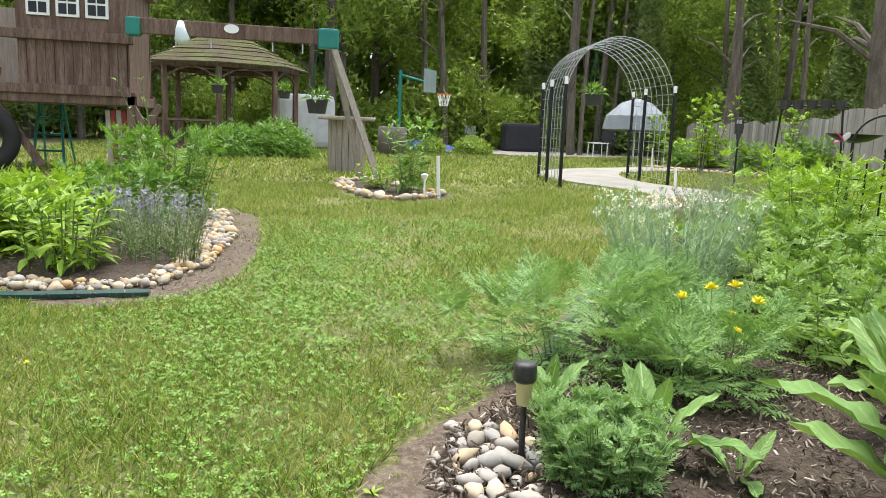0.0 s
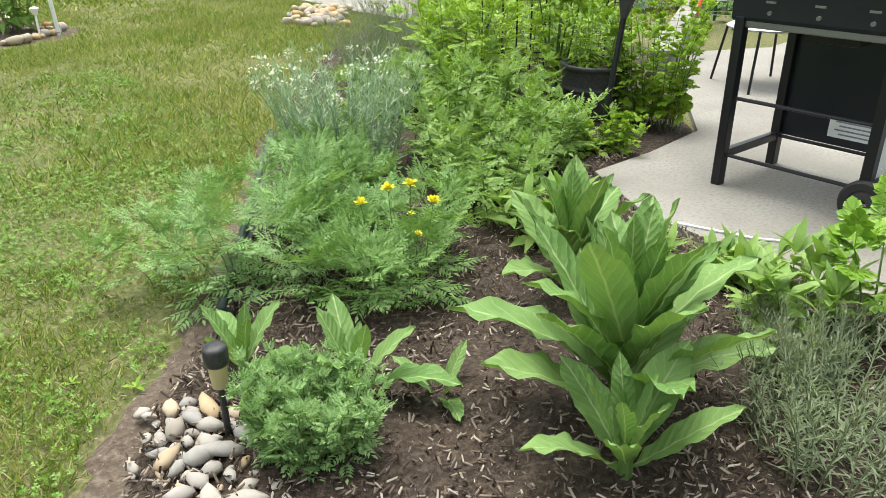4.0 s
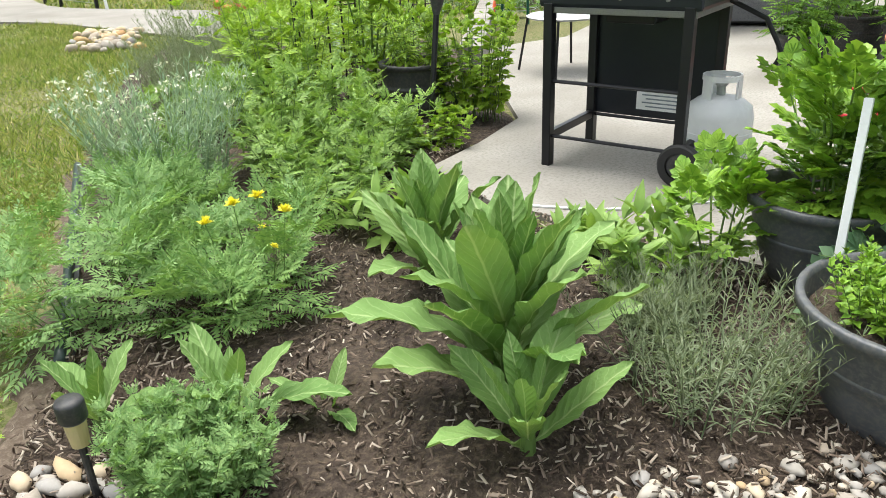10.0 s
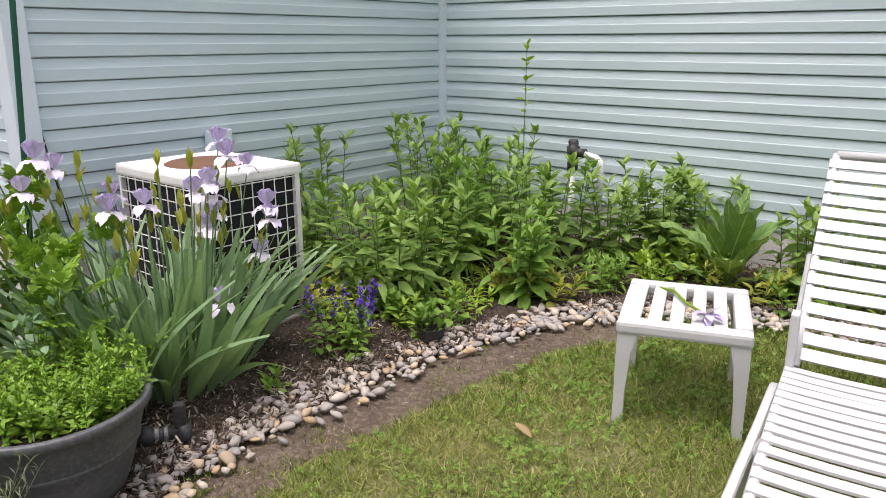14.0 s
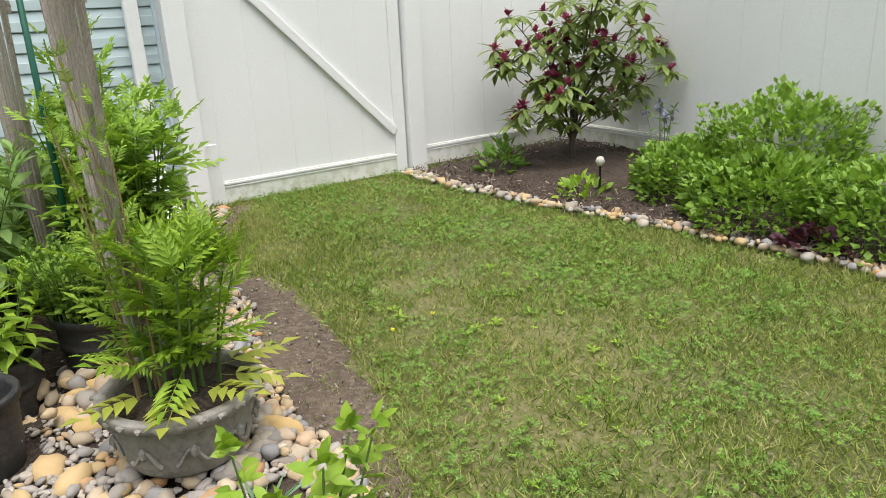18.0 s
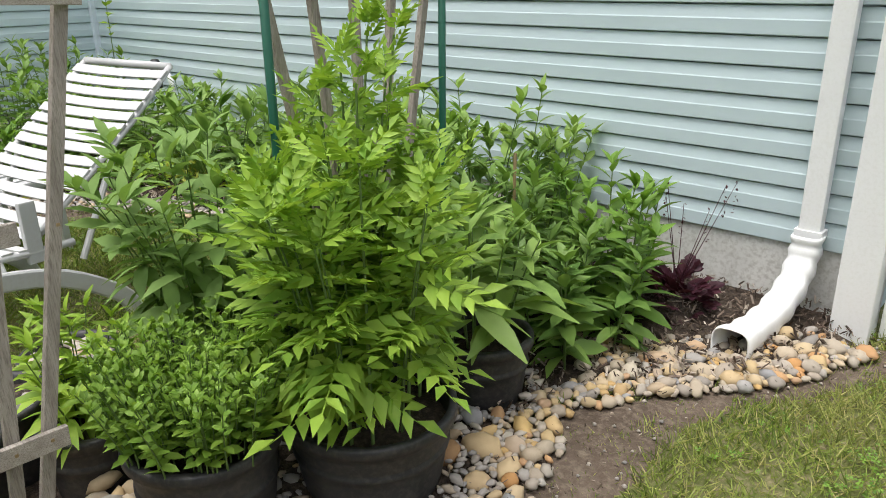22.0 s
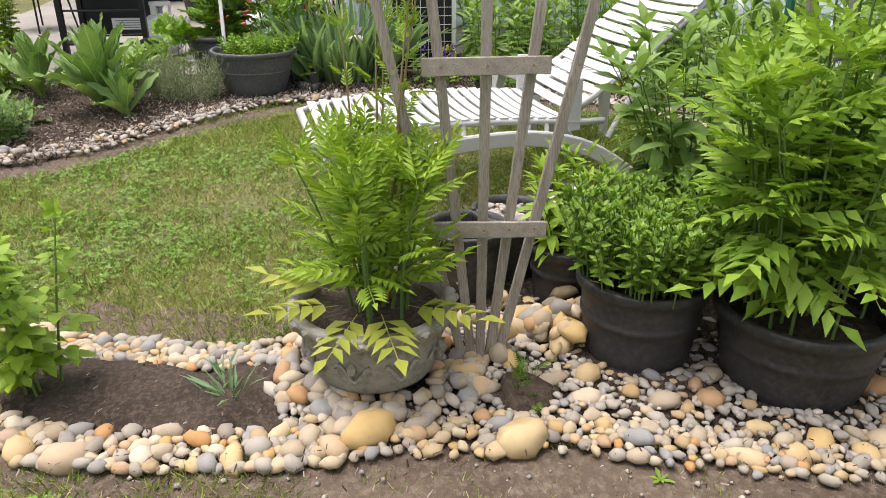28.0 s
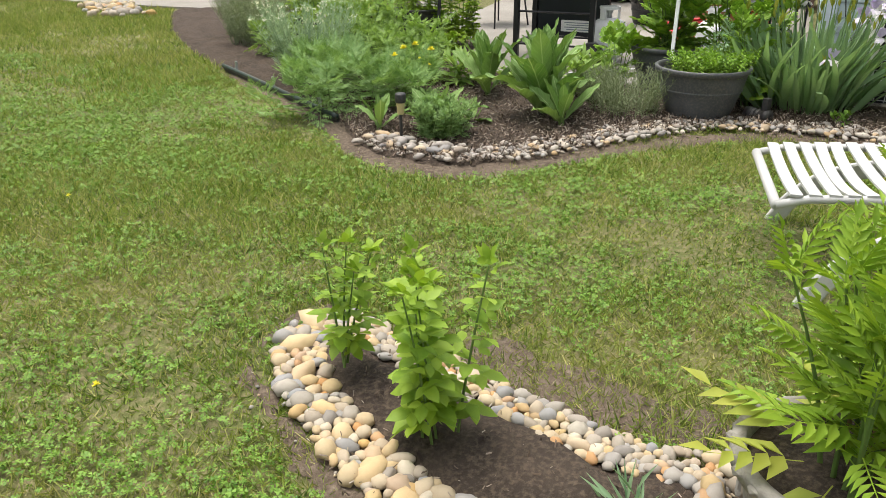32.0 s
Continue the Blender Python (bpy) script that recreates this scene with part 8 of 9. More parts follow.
for i in range(9):
    part("hoop_wire", tube(bmesh.new(), [arch_at(i / 8, k) for k in np.linspace(0, 1, 40)], 0.006, 4), M_galv, ar, "galvanised cattle-panel wire")
for k in np.linspace(0, 1, 36):
    part("cross_wire", tube(bmesh.new(), [arch_at(s, k) for s in (0, 0.5, 1)], 0.005, 4), M_galv, ar)

# the grey board fence beyond the border
fn = thing("fence_wood", "weathered grey board fence with scalloped top", "fence", None, "", "structure")
line = rounded([(16.5, 27.5), (14.2, 20.0), (13.2, 15.2), (12.7, 10.5), (11.6, 6.2), (13.2, 1.0)], False, 8)
line = np.array(line)
seg = np.linalg.norm(np.diff(line, axis=0), axis=1)
cum = np.concatenate([[0], np.cumsum(seg)])
me_board = bpy.data.meshes.new("board")
bmb = boxed(-0.069, 0.069, -0.01, 0.01, 0, 1, bevel=0.004)
bmb.to_mesh(me_board)
bmb.free()
me_board.materials.append(M_fencewood)
s = 0.0
while s < cum[-1]:
    k = min(int(np.searchsorted(cum, s, "right")) - 1, len(seg) - 1)
    q = line[k] + (line[k + 1] - line[k]) * (s - cum[k]) / seg[k]
    d = (line[k + 1] - line[k]) / seg[k]
    ph = (s % 1.7) / 1.7
    h = 1.36 + 0.5 * min(1, max(0, (17 - q[1]) / 4)) + 0.13 * math.sin(math.pi * ph) + uni(-0.01, 0.01)
    ob = new("board", me_board)
    ob.parent = fn
    ob.matrix_basis = Matrix.LocRotScale((q[0], q[1], -0.02), Euler((uni(-0.01, 0.01), 0, math.atan2(d[1], d[0]))), (1, 1, h))
    if ph < 0.06:
        part("fence_post", boxed(-0.05, 0.05, 0.01, 0.09, -0.1, h + 0.04, bevel=0.006), M_fencewood, fn, "", pose(q[0], q[1], 0, 0, 0, math.degrees(math.atan2(d[1], d[0]))))
    s += 0.143
um = thing("patio_umbrella", "closed charcoal patio umbrella and cover behind the grill", "umbrella", pose(8.2, 3.2, 0.035))
part("pole", bar((0, 0, 0), (0, 0, 2.6), 0.025), M_galv, um)
part("canopy", turned([(0.03, 2.55), (0.1, 2.3), (0.2, 1.6), (0.3, 0.9), (0.26, 0.75), (0.03, 0.85)], 9), M_umbrella, um, "folded grey canvas")
cv = thing("covered_furniture", "patio furniture under a charcoal cover", "furniture cover", pose(9.4, 2.9, 0.035, 0, 0, 15))
part("cover", boxed(-0.9, 0.9, -0.8, 0.8, 0, 1.55, bevel=0.25), M_umbrella, cv)
ss = thing("garden_shed", "dark brown shed wall at the end of the patio", "shed", pose(13.6, 2.4, 0))
for i in range(14):
    part("board", boxed(-0.05, 0.05, -2.6 + i * 0.35, -2.27 + i * 0.35, 0, 2.3, bevel=0.01), plain("brown_boards", (0.055, 0.03, 0.025), 0.8) if i == 0 else bpy.data.materials["brown_boards"], ss)
oh = thing("orange_handle", "orange-red pole leaning among wire plant cages", "pole", pose(7.7, 5.5, 0, 0, 22, 0))
part("pole", bar((0, 0, 0), (0, 0, 1.5), 0.02), M_orange, oh)
for x, y, h in ((8.1, 5.35, 1.5), (8.6, 5.9, 1.4)):
    cg = thing("wire_cage", "dark green posts with wire plant cage", "plant cage", pose(x, y, 0.03), "wire cages")
    for a in (0, 2.09, 4.19):
        part("post", bar((0.2 * math.cos(a), 0.2 * math.sin(a), 0), (0.16 * math.cos(a), 0.16 * math.sin(a), h), 0.016, 6), M_greenmetal, cg)
    for z in np.arange(0.15, h, 0.15):
        part("wire", tube(bmesh.new(), [(0.19 * math.cos(a), 0.19 * math.sin(a), z) for a in np.linspace(0, 6.283, 14)], 0.004, 4), M_galv, cg)
shf = thing("hanging_planter", "row of small black pots on a dark pipe frame", "plant stand", pose(9.8, 12.3, 0, 0, 0, -50))
for x in (-0.5, 0.5):
    part("leg", bar((x * 1.2, 0, 0), (x, 0, 1.62), 0.02), M_blackmetal, shf)
part("bar", bar((-0.6, 0, 1.55), (0.6, 0, 1.55), 0.02), M_blackmetal, shf)
for i in range(5):
    part("cup", turned([(0, 1.5), (0.08, 1.5), (0.1, 1.66), (0, 1.65)], 12), M_blackplastic, shf, "", pose(-0.46 + 0.23 * i, 0, 0))
dg = thing("patio_canopy", "pale grey plastic garden canopy behind the arch", "canopy", pose(12.4, 24.0, 0))
part("cover", lathe(bmesh.new(), [(0, 2.15), (0.5, 2.0), (1.0, 1.55), (1.1, 1.1), (0.9, 1.05)], 14), M_greycloth, dg)
part("pole", bar((0, 0, 0), (0, 0, 2.1), 0.04), M_galv, dg)
for x, y, rz in ((9.2, 33.0, 10), (14.3, 30.0, -30), (3.4, 28.6, 40), (5.2, 29.2, 20)):
    fcn = thing("patio_chair", "sling patio chair with dark frame", "chair", pose(x, y, 0.03, 0, 0, rz), "far patio chairs")
    cl = M_whiteplastic if x > 9 and x < 10 else M_darkfabric
    part("seat", boxed(-0.28, 0.28, -0.28, 0.28, 0.4, 0.44, bevel=0.015), cl, fcn)
    part("back", boxed(-0.28, 0.28, -0.03, 0.02, 0.0, 0.62, bevel=0.015, m=pose(0, 0.28, 0.42, -12, 0, 0)), cl, fcn)
    for a in (-0.26, 0.26):
        for b in (-0.26, 0.26):
            part("leg", bar((a, b, 0), (a, b, 0.42), 0.018), M_blackmetal, fcn)
        part("arm", bar((a, -0.26, 0.62), (a, 0.3, 0.62), 0.018), M_blackmetal, fcn)
tt = thing("white_table", "small white table on the far patio", "table", pose(13.2, 28.6, 0.03))
part("top", boxed(-0.35, 0.35, -0.3, 0.3, 0.5, 0.54, bevel=0.01), M_white, tt)
for a in (-0.3, 0.3):
    for b in (-0.25, 0.25):
        part("leg", bar((a, b, 0), (a, b, 0.5), 0.02), M_white, tt)
dgk = thing("covered_barbecue", "barbecue under a black cover on the far patio", "grill", pose(10.9, 31.5, 0.03))
part("cover", boxed(-0.8, 0.8, -0.4, 0.4, 0, 1.2, bevel=0.12), M_darkfabric, dgk)
tarp = thing("blue_tarp", "crumpled blue tarpaulin on the ground", "tarpaulin", pose(6.3, 30.0, 0))
bm = bmesh.new()
bmesh.ops.create_grid(bm, x_segments=16, y_segments=10, size=1)
for v in bm.verts:
    e = max(abs(v.co.x), abs(v.co.y))
    v.co = Vector((v.co.x * 1.5, v.co.y * 0.7, 0.03 + (0.35 + 0.25 * noise.noise(v.co * 3)) * (1 - e ** 2)))
part("sheet", bm, M_blue, tarp, smooth=False)
for x, y, h in ((2.38, 9.85, 0.55), (7.35, 12.55, 0.35), (10.3, 18.8, 0.6)):
    w_ = thing("white_stake", "white plastic marker stake", "stake", pose(x, y, 0, 1, -3, 0), "white stakes")
    part("rod", boxed(-0.02, 0.02, -0.015, 0.015, -0.03, h, bevel=0.004), M_white, w_)
wl = thing("path_light", "pale plastic path light in the small bed", "garden light", pose(2.18, 9.8, 0))
part("stem", bar((0, 0, 0), (0, 0, 0.26), 0.012), M_white, wl)
part("head", turned([(0.02, 0.24), (0.045, 0.3), (0.05, 0.31), (0, 0.33)], 12), M_white, wl)
wl = thing("path_light", "grey path light in the island bed", "garden light", pose(-0.77, 5.15, 0.05))
part("stem", bar((0, 0, 0), (0, 0, 0.24), 0.011), M_galv, wl)
part("head", turned([(0.028, 0.2), (0.03, 0.29), (0.036, 0.3), (0, 0.32)], 12), M_galv, wl)
pe = thing("plastic_edging", "dark green plastic edging laid on the grass", "lawn edging")
part("strip", tube(bmesh.new(), [(-3.2, 4.75, 0.03), (-1.6, 4.45, 0.03), (-0.95, 4.33, 0.03), (-0.36, 4.36, 0.03)], 0.022, 6), plain("teal_plastic", (0.02, 0.07, 0.06), 0.35), pe)

# far plants
for x, y, r, h, n, lf, s, mt, lb in (
        (-1.3, 5.5, 0.36, 0.4, 18, T_feather, 0.26, L_bright, "broad-leaved bright green plants in the island bed"), (-1.9, 6.0, 0.45, 0.36, 20, T_feather, 0.26, L_bright, "broad-leaved bright green plants in the island bed"),
        (-0.85, 6.7, 0.4, 0.46, 30, T_feather, 0.17, L_mid, "feathery mid-green clump in the island bed"), (-0.65, 7.45, 0.42, 0.74, 44, T_feather, 0.17, L_mid, "feathery mid-green clump in the island bed"), (-0.62, 7.3, 0.12, 1.2, 3, T_lance, 0.09, L_weed, "tall spindly flower stalks in the island bed"), (-1.5, 7.6, 0.5, 0.26, 24, T_feather, 0.16, L_sage, "feathery mid-green clump in the island bed"),
        (-2.6, 6.4, 0.5, 0.3, 20, T_lance, 0.2, L_bright, "leafy green plants in the island bed"), (-2.4, 7.6, 0.5, 0.28, 20, T_lance, 0.2, L_mid, "leafy green plants in the island bed"), (-3.4, 7.0, 0.6, 0.3, 20, T_lance, 0.2, L_mid, "leafy green plants in the island bed"),
        (-0.9, 5.0, 0.25, 0.42, 20, T_lance, 0.14, L_bright, "bright leafy seedlings beside the stones"), (-1.8, 5.2, 0.3, 0.5, 18, T_rasp, 0.2, L_bright, "broad-leaved plants beside the stones"),
        (2.05, 10.3, 0.3, 0.95, 20, T_lance, 0.2, L_mid, "leafy green shrub in the stone ring"), (1.75, 10.9, 0.25, 0.3, 14, T_oval, 0.1, L_bright, "low green plants in the stone ring")):
    herb("bed_plant", lb, "plant", x, y, r, h, n, lf, s, 11, mt, 0.04, spread=0.8, lean=0.35, stem=0.007, group="island bed plants")
cat, lines = herb("catmint", "lavender-blue catmint in bloom beside the stones", "flower", -0.55, 5.85, 0.3, 0.42, 70, T_small, 0.05, 10, L_lav, spread=0.9, lean=0.4, stem=0.003)
spk = np.concatenate([l[-1] - [0, 0, 1] * np.linspace(0, 0.16, 12)[:, None] for l in lines])
scatter("flower_spike_mass", T_small, frames_of(spk + rng.normal(0, 0.008, spk.shape), rng.normal(0, 1, spk.shape), 0.034), F_lavblue, cat)
herb("thyme", "grey-green thyme mound beside the stones", "plant", -0.42, 5.25, 0.26, 0.34, 110, T_needle, 0.06, 12, L_lav, 0.04, spread=0.9, lean=0.4, stem=0.003, up=(20, 60))
for x, y, r, h in ((0.5, 20.0, 0.9, 0.95), (-0.6, 19.5, 0.8, 0.8), (3.0, 26.4, 0.55, 0.6), (4.4, 26.2, 0.6, 0.6), (5.8, 26.0, 0.5, 0.5), (7.2, 25.9, 0.7, 0.6)):
    mound("border_shrub", "rounded green shrub in a low bed", "shrub", x, y, r, h, int(1200 * r), T_far, 0.24, L_mid if y < 21 else L_tree, group="border shrubs")
re_ = np.random.default_rng(5)
for i in range(34):
    s = (i + 0.5) / 34
    k = s * (len(BED_EAST) - 6) * 0.97
    q = np.array(BED_EAST[int(min(k, 23))])
    q = q + [0.35 + re_.uniform(0, 1.0), re_.uniform(-0.3, 0.3)]
    h = re_.uniform(0.45, 1.05)
    kind = i % 4
    if kind == 3:
        t = mound("border_plant", "silvery mound in the flower border", "plant", q[0], q[1], 0.4, h * 0.6, 220, T_clump, 0.2, L_silver, 0.05, group="border plants")
    else:
        herb("border_plant", "leafy perennial in the flower border", "plant", q[0], q[1], 0.4, h, 14, (T_lobed, T_lance, T_feather)[kind], 0.26, 8, (L_bright, L_mid, L_mid)[kind], 0.06, spread=0.9, lean=0.35, stem=0.006, group="border plants")
for x, y, h in ((10.6, 17.0, 1.9), (12.3, 19.2, 2.1), (13.2, 17.2, 1.7), (11.8, 21.2, 1.6)):
    herb("young_tree", "slender young tree with yellow-green leaves", "tree", x, y, 0.2, h, 5, T_lobed, 0.3, 12, L_bright, 0.03, spread=0.4, lean=0.25, stem=0.015, start=0.35, group="young trees", stem_mat=M_bark)
for i in range(14):
    x, y = 5.6 + re_.uniform(0, 4.6), 6.0 + re_.uniform(-0.6, 2.4)
    if 5.7 < x < 7.9 and y > 7.6:
        continue
    herb("border_plant", "low leafy plants in the raised beds", "plant", x, y, 0.35, re_.uniform(0.25, 0.55), 12, (T_lance, T_lobed, T_feather)[i % 3], 0.16, 8, (L_mid, L_bright, L_silver)[i % 3], 0.05, spread=0.9, lean=0.4, stem=0.005, group="border plants")


def tree(label, x, y, h, crown, r, mat, trunk=0.16, leaves=900, first=0.35, lean=0.0):
    """A tapered trunk with limbs and a ragged crown of leaf clumps."""
    t = thing("tree", label, "tree", pose(x, y, 0), "woodland trees")
    bm = bmesh.new()
    sway = uni(-0.4, 0.4)
    tr = [(lean * s * h + sway * s * s, 0.3 * sway * s, h * s) for s in np.linspace(-0.02, 0.92, 8)]
    tube(bm, tr, [trunk * (1 - 0.85 * s) for s in np.linspace(0, 1, 8)], 7)
    tips = []
    for i in range(14):
        s = uni(first, 0.95)
        b = np.array([lean * s * h + sway * s * s, 0.3 * sway * s, h * s])
        a = uni(0, 6.28)
        L = r * uni(0.55, 1.1) * (1.15 - s * 0.6)
        e = b + np.array([math.cos(a) * L, math.sin(a) * L, L * uni(0.15, 0.7)])
        m = (b + e) / 2 + [0, 0, 0.12 * L]
        tube(bm, [b, m, e], [trunk * 0.35 * (1.1 - s), trunk * 0.2, trunk * 0.07], 5)
        tips += [e, m * 0.4 + e * 0.6, e + rng.normal(0, 0.3 * r, 3)]
    part("trunk", bm, M_bark, t)
    tips = np.array(tips)
    c = tips[(uni(0, 1, leaves) * len(tips)).astype(int)] + rng.normal(0, 0.3, (leaves, 3)) * r * [0.75, 0.75, 0.55]
    scatter("crown", T_far, frames_of(c, rng.normal(0, 1, (leaves, 3)), crown * uni(0.6, 1.3, leaves), uni(0, 6.28, leaves)), mat, t, False)


def conifer(label, x, y, h, r):
    t = thing("conifer", label, "tree", pose(x, y, 0), "woodland trees")
    part("trunk", tube(bmesh.new(), [(0, 0, -0.1), (0, 0, h * 0.95)], [0.14, 0.03], 7), M_bark, t)
    n = 2600
    s = uni(0.02, 1, n) ** 0.8
    a = uni(0, 6.28, n)
    q = r * (1 - s * 0.93) * uni(0.65, 1.05, n) * (1 + 0.15 * np.sin(a * 5 + s * 20))
    p = np.stack([q * np.cos(a), q * np.sin(a), h * s], 1)
    scatter("crown", T_far, frames_of(p, np.stack([np.cos(a), np.sin(a), uni(-0.2, 0.6, n)], 1), 0.42 * uni(0.6, 1.2, n)), L_treedark, t)


rt = np.random.default_rng(11)
for i in range(30):
    x = -17 + i * 1.75 + rt.uniform(-0.8, 0.8)
    y = rt.uniform(33, 46) if x > -4 else rt.uniform(27, 40)
    tree("tall leafy woodland tree with spring foliage", x, y, rt.uniform(11, 17), 0.44, rt.uniform(2.2, 3.4), (L_tree, L_hedge, L_tree, L_treedark)[i % 4], rt.uniform(0.14, 0.28), 3600, rt.uniform(0.08, 0.34))
tree("tall tree with dark trunk behind the swing", 2.6, 30.5, 13, 0.42, 3.0, L_tree, 0.3, 2200, 0.45)
tree("old bare-limbed tree beyond the fence", 19.8, 21.5, 10, 0.2, 3.4, L_tree, 0.42, 90, 0.3, -0.08)
for x, y, h, r in ((16.2, 31.0, 8.5, 1.9), (20.5, 29.5, 8.0, 1.8), (13.3, 35.0, 9.0, 2.0), (23.5, 27.0, 7.5, 1.8), (-8.0, 30.0, 9.0, 2.2)):
    conifer("dense dark green conifer at the wood's edge", x, y, h, r)
hg = thing("hedge", "dense leafy hedge along the wood's edge", "hedge", pose(0, 0, 0), "", "stuff")
n = 8000
hx = uni(-14, 26, n)
hy = 33.5 + 0.08 * hx + rng.normal(0, 0.9, n)
hz = uni(0, 1, n) ** 0.8 * (2.5 + 0.7 * np.sin(hx * 0.9) + 0.4 * np.sin(hx * 2.3))
scatter("foliage", T_far, frames_of(np.stack([hx, hy, hz], 1), rng.normal(0, 1, (n, 3)), uni(0.35, 0.65, n), uni(0, 6.28, n)), L_hedge, hg)
n = 22000
hx = uni(-34, 48, n)
hy = 50 + rng.normal(0, 2.0, n)
hz = uni(0, 20, n)
uw = thing("far_woods", "deep woodland foliage in the distance", "woods", pose(0, 0, 0), "", "stuff")
scatter("foliage", T_far, frames_of(np.stack([hx, hy, hz], 1), rng.normal(0, 1, (n, 3)), uni(0.8, 1.7, n), uni(0, 6.28, n)), L_tree, uw)

# bare trunks between the crowns
rb = np.random.default_rng(17)
for i in range(24):
    x, y = (-10 + i * 2.3 if i < 16 else 12 + (i - 16) * 1.5) + rb.uniform(-0.9, 0.9), rb.uniform(30.5, 36) - (5 if i > 15 else 0)
    t = thing("bare_tree", "slim bare woodland trunk among the leaves", "tree", pose(x, y, 0), "woodland trees")
    h, w = rb.uniform(9, 13), rb.uniform(0.09, 0.2)
    pts = [(0.25 * math.sin(s * 3 + i), 0.1 * s, h * s) for s in np.linspace(-0.01, 1, 8)]
    part("trunk", tube(bmesh.new(), pts, [w * (1 - 0.6 * s) for s in np.linspace(0, 1, 8)], 7), M_bark, t)
    for j in range(6):
        s = rb.uniform(0.2, 0.9)
        b, a, L = Vector((0.25 * math.sin(s * 3 + i), 0.1 * s, h * s)), rb.uniform(0, 6.28), rb.uniform(0.8, 2.2)
        part("limb", tube(bmesh.new(), [b, b + Vector((math.cos(a) * L * 0.5, math.sin(a) * L * 0.5, L * 0.35)), b + Vector((math.cos(a) * L, math.sin(a) * L, L * 0.5))], [w * 0.3, w * 0.18, w * 0.06], 5), M_bark, t)

# small things lying about
dl = thing("fallen_leaf", "dry curled tan leaf lying on the grass", "leaf", pose(1.29, -0.34, 0.045, 0, 0, 60))
scatter("blade", blade(0.22, 5, -0.12, 0.08, 0.4), frames_of(np.array([[0, -0.07, 0.0]]), np.array([[0.1, 1, 0.05]]), 0.15), M_drystem, dl)
for x, y in ((-1.65, 1.86), (-2.51, -0.34), (-2.31, -0.3), (-0.6, 3.2)):
    dn = thing("dandelion", "small yellow dandelion flower in the lawn", "flower", pose(x, y, 0), "dandelions")
    part("stem", bar((0, 0, 0), (0.005, 0, 0.045), 0.0018, 5), M_stem, dn)
    a, e = uni(0, 6.28, 16), uni(0.15, 1.3, 16)
    scatter("bloom", T_small, frames_of(np.tile([0.005, 0, 0.045], (16, 1)), np.stack([np.cos(a) * np.cos(e), np.sin(a) * np.cos(e), np.sin(e)], 1), 0.013), F_yellow, dn)
cb = thing("wall_cable", "thin dark cable hanging down the siding corner", "cable", pose(0, 0, 0))
part("wire", tube(bmesh.new(), [(3.733, 0.115, 1.35), (3.733, 0.11, 1.09), (3.733, 0.08, 0.94), (3.735, 0.045, 0.7), (3.74, 0.0, 0.45), (3.6, -0.1, 0.25)], 0.004, 5), M_rubber, cb)
sk2 = thing("bamboo_cane", "short pale bamboo cane among the perennials", "stake", pose(-1.27, -2.05, 0.02, 2, 1, 0))
part("cane", bar((0, 0, 0), (0, 0, 0.64), 0.006, 6), M_drystem, sk2)

# ---- mulch chips, grass and clover ----
def not_in(x, y, polys):
    keep = np.ones(len(x), bool)
    for p in polys:
        keep &= ~inside(x, y, p)
    return keep


def soft_noise(x, y, scale, seed):
    r = np.random.default_rng(seed)
    v = np.zeros(len(x))
    for k in range(7):
        a, f, p = r.uniform(0, 6.28), scale * r.uniform(0.6, 1.9), r.uniform(0, 6.28)
        v += np.sin((x * math.cos(a) + y * math.sin(a)) * f + p)
    return v / 3.0


CHIP = ([(-0.5, -0.06, 0), (0.42, -0.11, 0), (0.55, 0.08, 0.02), (-0.4, 0.12, 0.02), (-0.5, -0.06, 0.08), (0.42, -0.11, 0.1), (0.55, 0.08, 0.07), (-0.4, 0.12, 0.11)],
        [(4, 5, 6, 7), (0, 1, 5, 4), (2, 3, 7, 6)])


def chips(name, label, poly, box4, n, size):
    x, y = uni(box4[0], box4[1], n), uni(box4[2], box4[3], n)
    k = inside(x, y, poly)
    x, y = x[k], y[k]
    p = np.stack([x, y, 0.03 + uni(0, 0.026, len(x))], 1)
    ob = scatter(name, CHIP, frames_of(p, np.stack([rng.normal(0, 1, len(x)), rng.normal(0, 1, len(x)), rng.normal(0, 0.35, len(x))], 1), size * uni(0.3, 1.0, len(x)) ** 1.4 * 1.5, rng.normal(0, 0.8, len(x))), M_chip, smooth=False)
    return tagged(ob, label, "mulch", "", "stuff")


chips("bark_mulch", "loose brown bark chips over the bed", BED, (0.6, 3.6, -1.2, 3.2), 62000, 0.023)
chips("bark_mulch", "loose brown bark chips under the wall plants", BED, (-2.3, 3.7, -2.9, -1.5), 18000, 0.027)
chips("bark_mulch", "dark fine bark in the raspberry bed", BED_CORE, (-1.7, -0.9, 0.2, 1.6), 700, 0.014)
chips("bark_mulch", "dark bark chips under the rhododendron", BED_WEST, (-5.6, -3.7, -2.9, 1.8), 15000, 0.025)

NO_GRASS = [BED, BED_WEST, BED_LEFT, BED_RING, BED_FAR, BED_EAST, WALKWAY, PATIO, PATIO_FAR]
HALF = [SOIL_MAIN, SOIL_WEST, SOIL_INNER, SOIL_LEFT, SOIL_RINGB]
BLADE = ([(-0.5, 0, 0), (0.5, 0, 0), (0.12, 1, 0.2), (-0.12, 1, 0.2)], [(0, 1, 2, 3)])
BLADE_FAR = ([(-0.5, 0, 0), (0.5, 0, 0), (0, 1, 0.2)], [(0, 1, 2)])


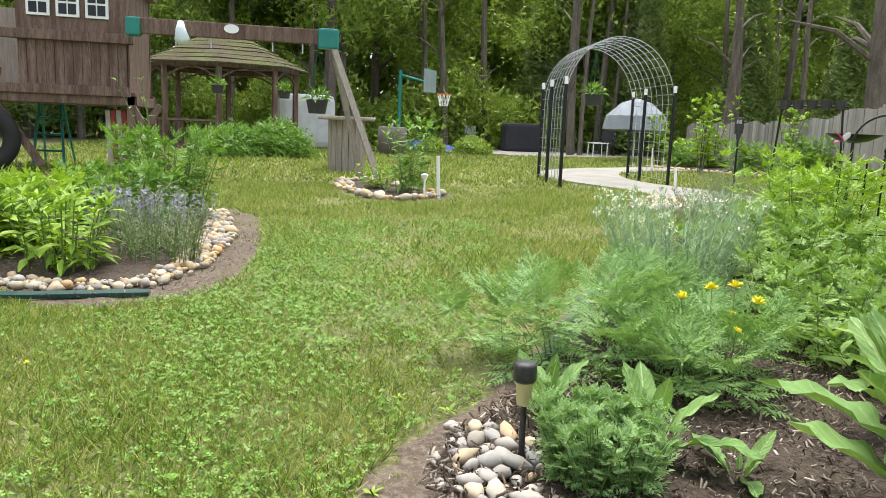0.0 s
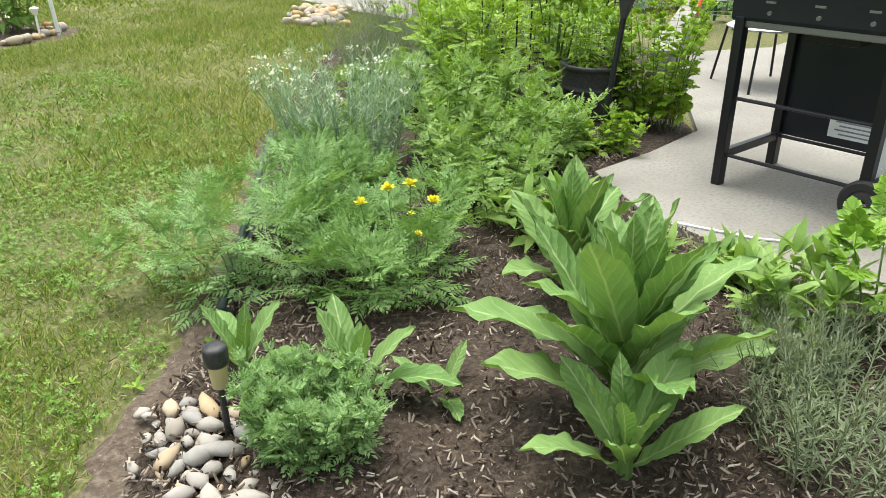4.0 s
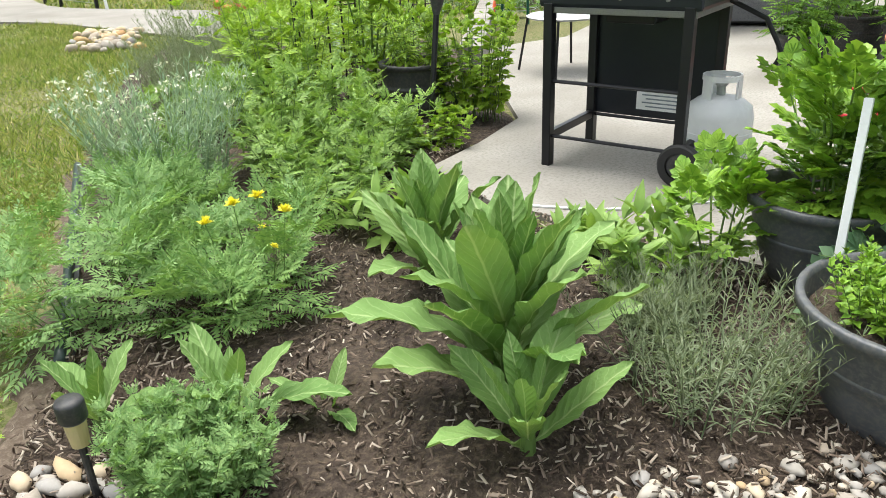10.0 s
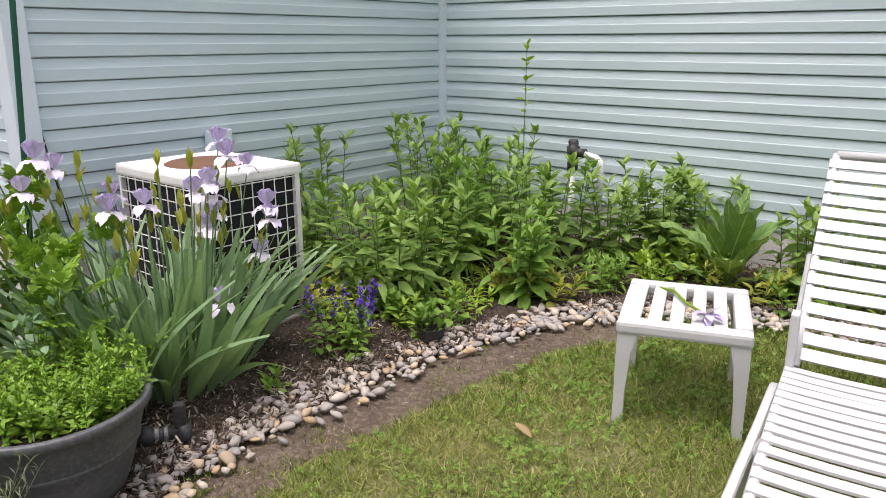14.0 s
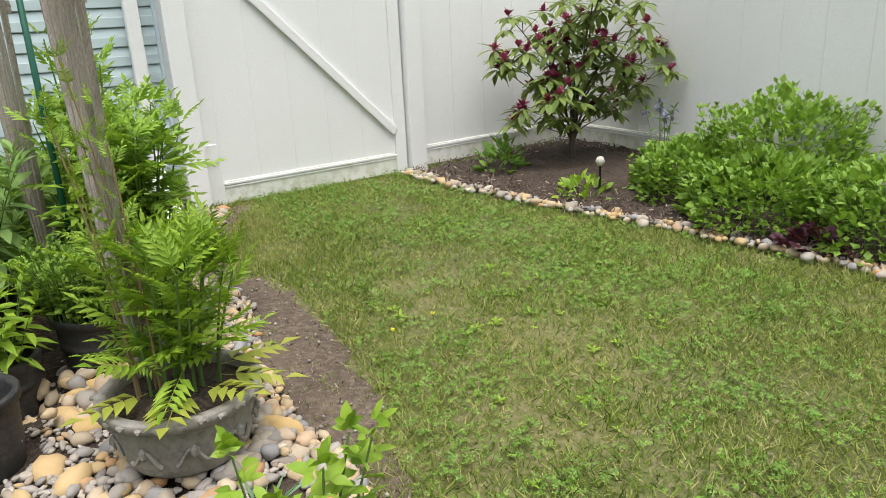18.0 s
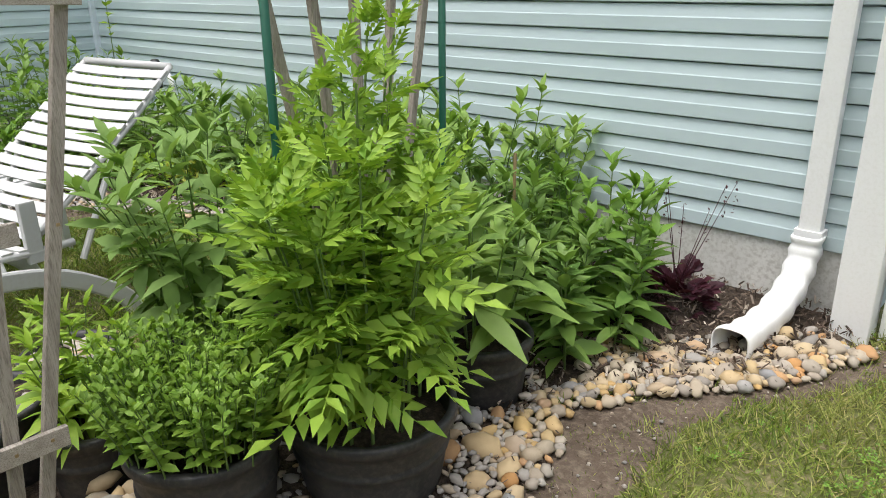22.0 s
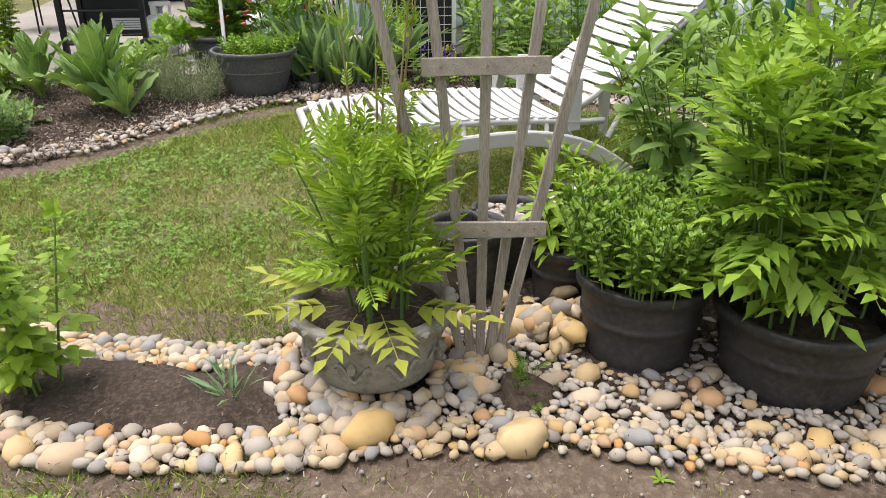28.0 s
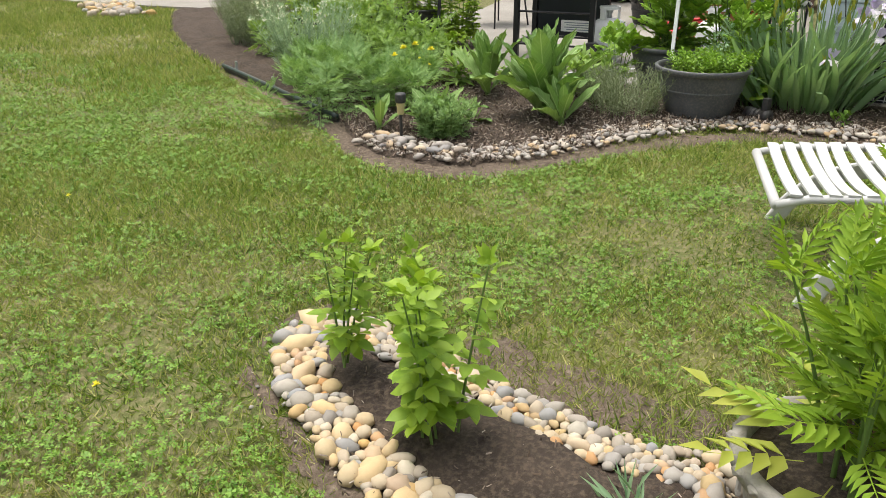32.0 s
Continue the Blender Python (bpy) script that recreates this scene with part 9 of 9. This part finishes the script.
def grass(name, x0, x1, y0, y1, per_m2, length, width, seed, skip=None):
    n = int((x1 - x0) * (y1 - y0) * per_m2)
    x, y = uni(x0, x1, n), uni(y0, y1, n)
    k = not_in(x, y, NO_GRASS)
    if skip:
        k &= ~((x > skip[0]) & (x < skip[1]) & (y > skip[2]) & (y < skip[3]))
    k &= ~((y < -2.85) & (x > -2.4)) & (x > -5.5) & (y > -2.9)
    x, y = x[k], y[k]
    tuft = soft_noise(x, y, 55.0, seed + 2) + 0.8 * soft_noise(x, y, 23.0, seed + 3)
    thin = soft_noise(x, y, 2.2, seed) + 0.7 * soft_noise(x, y, 7.0, seed + 1) + 0.55 * tuft
    for p in HALF:
        s = inside(x, y, p)
        thin = np.where(s, thin - np.where((y > 0.25) & (y < 2) & (x < 0), 0.25, 2.2), thin)
    k = uni(-2.6, 0.4, len(x)) < thin + 0.4
    x, y, thin = x[k], y[k], thin[k]
    L = length * uni(0.55, 1.35, len(x)) * np.clip(1 + 0.3 * thin, 0.45, 1.6)
    d = np.stack([rng.normal(0, 0.8, len(x)), rng.normal(0, 0.8, len(x)), uni(0.3, 1.1, len(x))], 1)
    fr = frames_of(np.stack([x, y, np.zeros(len(x)) - 0.002], 1), d, L, uni(-1.5, 1.5, len(x)))
    fr[:, :, 0] *= (width / L)[:, None]
    return tagged(scatter(name, BLADE if per_m2 > 4000 else BLADE_FAR, fr, L_grass, smooth=False), "short uneven lawn grass with bare patches", "grass", "", "stuff")


grass("grass", -4.4, 2.3, -2.9, 4.6, 9500, 0.034, 0.0046, 3)
grass("grass", -3.0, 6.5, 4.6, 12.0, 2300, 0.06, 0.009, 5)
grass("grass", -5.5, -4.4, 1.7, 5.0, 3900, 0.045, 0.008, 4)
grass("grass", -12.0, 16.0, 12.0, 34.0, 220, 0.09, 0.03, 9)
grass("grass", -12.0, -3.0, 2.0, 12.0, 300, 0.07, 0.02, 10)
grass("grass", 6.5, 13.0, 6.0, 12.0, 500, 0.06, 0.015, 11)

CLOVER = joined(*[moved(([(0, 0, 0), (0.5, 0.75, 0.06), (-0.5, 0.8, 0.06)], [(0, 1, 2)]), Matrix.Rotation(a, 4, "Z")) for a in (0, 2.09, 4.19)])
n = 400000
x, y = uni(-4.3, 2.2, n), uni(-2.8, 7.5, n)
lush = 0.5 * soft_noise(x, y, 1.7, 31) + 0.5 * soft_noise(x, y, 5.0, 32) + 0.6 * soft_noise(x, y, 17.0, 33) + 0.55 + 0.4 * (y > 1)
k = not_in(x, y, NO_GRASS + HALF) & (uni(0.2, 2.6, n) < lush)
x, y = x[k], y[k]
d = np.stack([rng.normal(0, 1, len(x)), rng.normal(0, 1, len(x)), rng.normal(0, 0.3, len(x))], 1)
tagged(scatter("clover", CLOVER, frames_of(np.stack([x, y, uni(0.01, 0.038, len(x))], 1), d, uni(0.007, 0.0135, len(x)), rng.normal(0, 0.5, len(x))), L_clover, smooth=False), "patches of clover and small weeds in the lawn", "clover", "", "stuff")
# broad-leaved weeds in the lawn and crumbs on the bare soil
ROSETTE = joined(*[moved(blade(0.34, 3, 0.25, 0.06, 0.6, 0.02), Matrix.Rotation(i * 1.05 + 0.2 * (i % 2), 4, "Z") @ Matrix.Rotation(0.35 + 0.2 * (i % 3), 4, "X") @ Matrix.Scale(0.75 + 0.25 * (i % 2), 4)) for i in range(6)])
n = 200
x, y = np.concatenate([uni(-3.9, -1.9, n), uni(-2.6, 2.2, 160)]), np.concatenate([uni(-2.4, 0.8, n), uni(1.2, 6.5, 160)])
k = not_in(x, y, NO_GRASS) & (soft_noise(x, y, 2.6, 41) + 0.5 * soft_noise(x, y, 9.0, 42) > 0.25)
x, y = x[k], y[k]
d = np.stack([rng.normal(0, 1, len(x)), rng.normal(0, 1, len(x)), np.zeros(len(x))], 1)
tagged(scatter("lawn_weed_mass", ROSETTE, frames_of(np.stack([x, y, np.full(len(x), 0.008)], 1), d, uni(0.018, 0.042, len(x))), L_bright, smooth=False), "yellow-green dandelion and plantain rosettes in the lawn", "weeds", "", "stuff")
for nm, pl, b4 in (("soil beside the rocks", SOIL_WEST, (-2.7, -0.9, -2.8, 1.8)), ("soil along the bed edge", SOIL_MAIN, (0.3, 2.1, -1.7, 3.2)), ("soil round the island bed", SOIL_LEFT, (-1.4, 0.2, 4.1, 6.5))):
    chips("soil_crumbs", "small crumbs and twigs on the bare " + nm, pl, b4, 5200, 0.013)
n = 1500
x, y = uni(-2.7, -0.9, n), uni(-2.8, 1.8, n)
k = inside(x, y, SOIL_WEST)
CRUMB = ([(0.9, 0, 0), (-0.8, 0.1, 0), (0, 0.8, 0), (0.1, -0.9, 0), (0.1, 0, 0.7), (0, 0, -0.5)], [(0, 2, 4), (2, 1, 4), (1, 3, 4), (3, 0, 4), (2, 0, 5), (1, 2, 5), (3, 1, 5), (0, 3, 5)])
x, y = x[k], y[k]
d = np.stack([rng.normal(0, 1, len(x)), rng.normal(0, 1, len(x)), np.zeros(len(x))], 1)
tagged(scatter("grit", CRUMB, frames_of(np.stack([x, y, np.full(len(x), 0.014)], 1), d, uni(0.004, 0.012, len(x))), M_pebble_far), "tiny pebbles strewn on the bare soil", "gravel", "", "stuff")
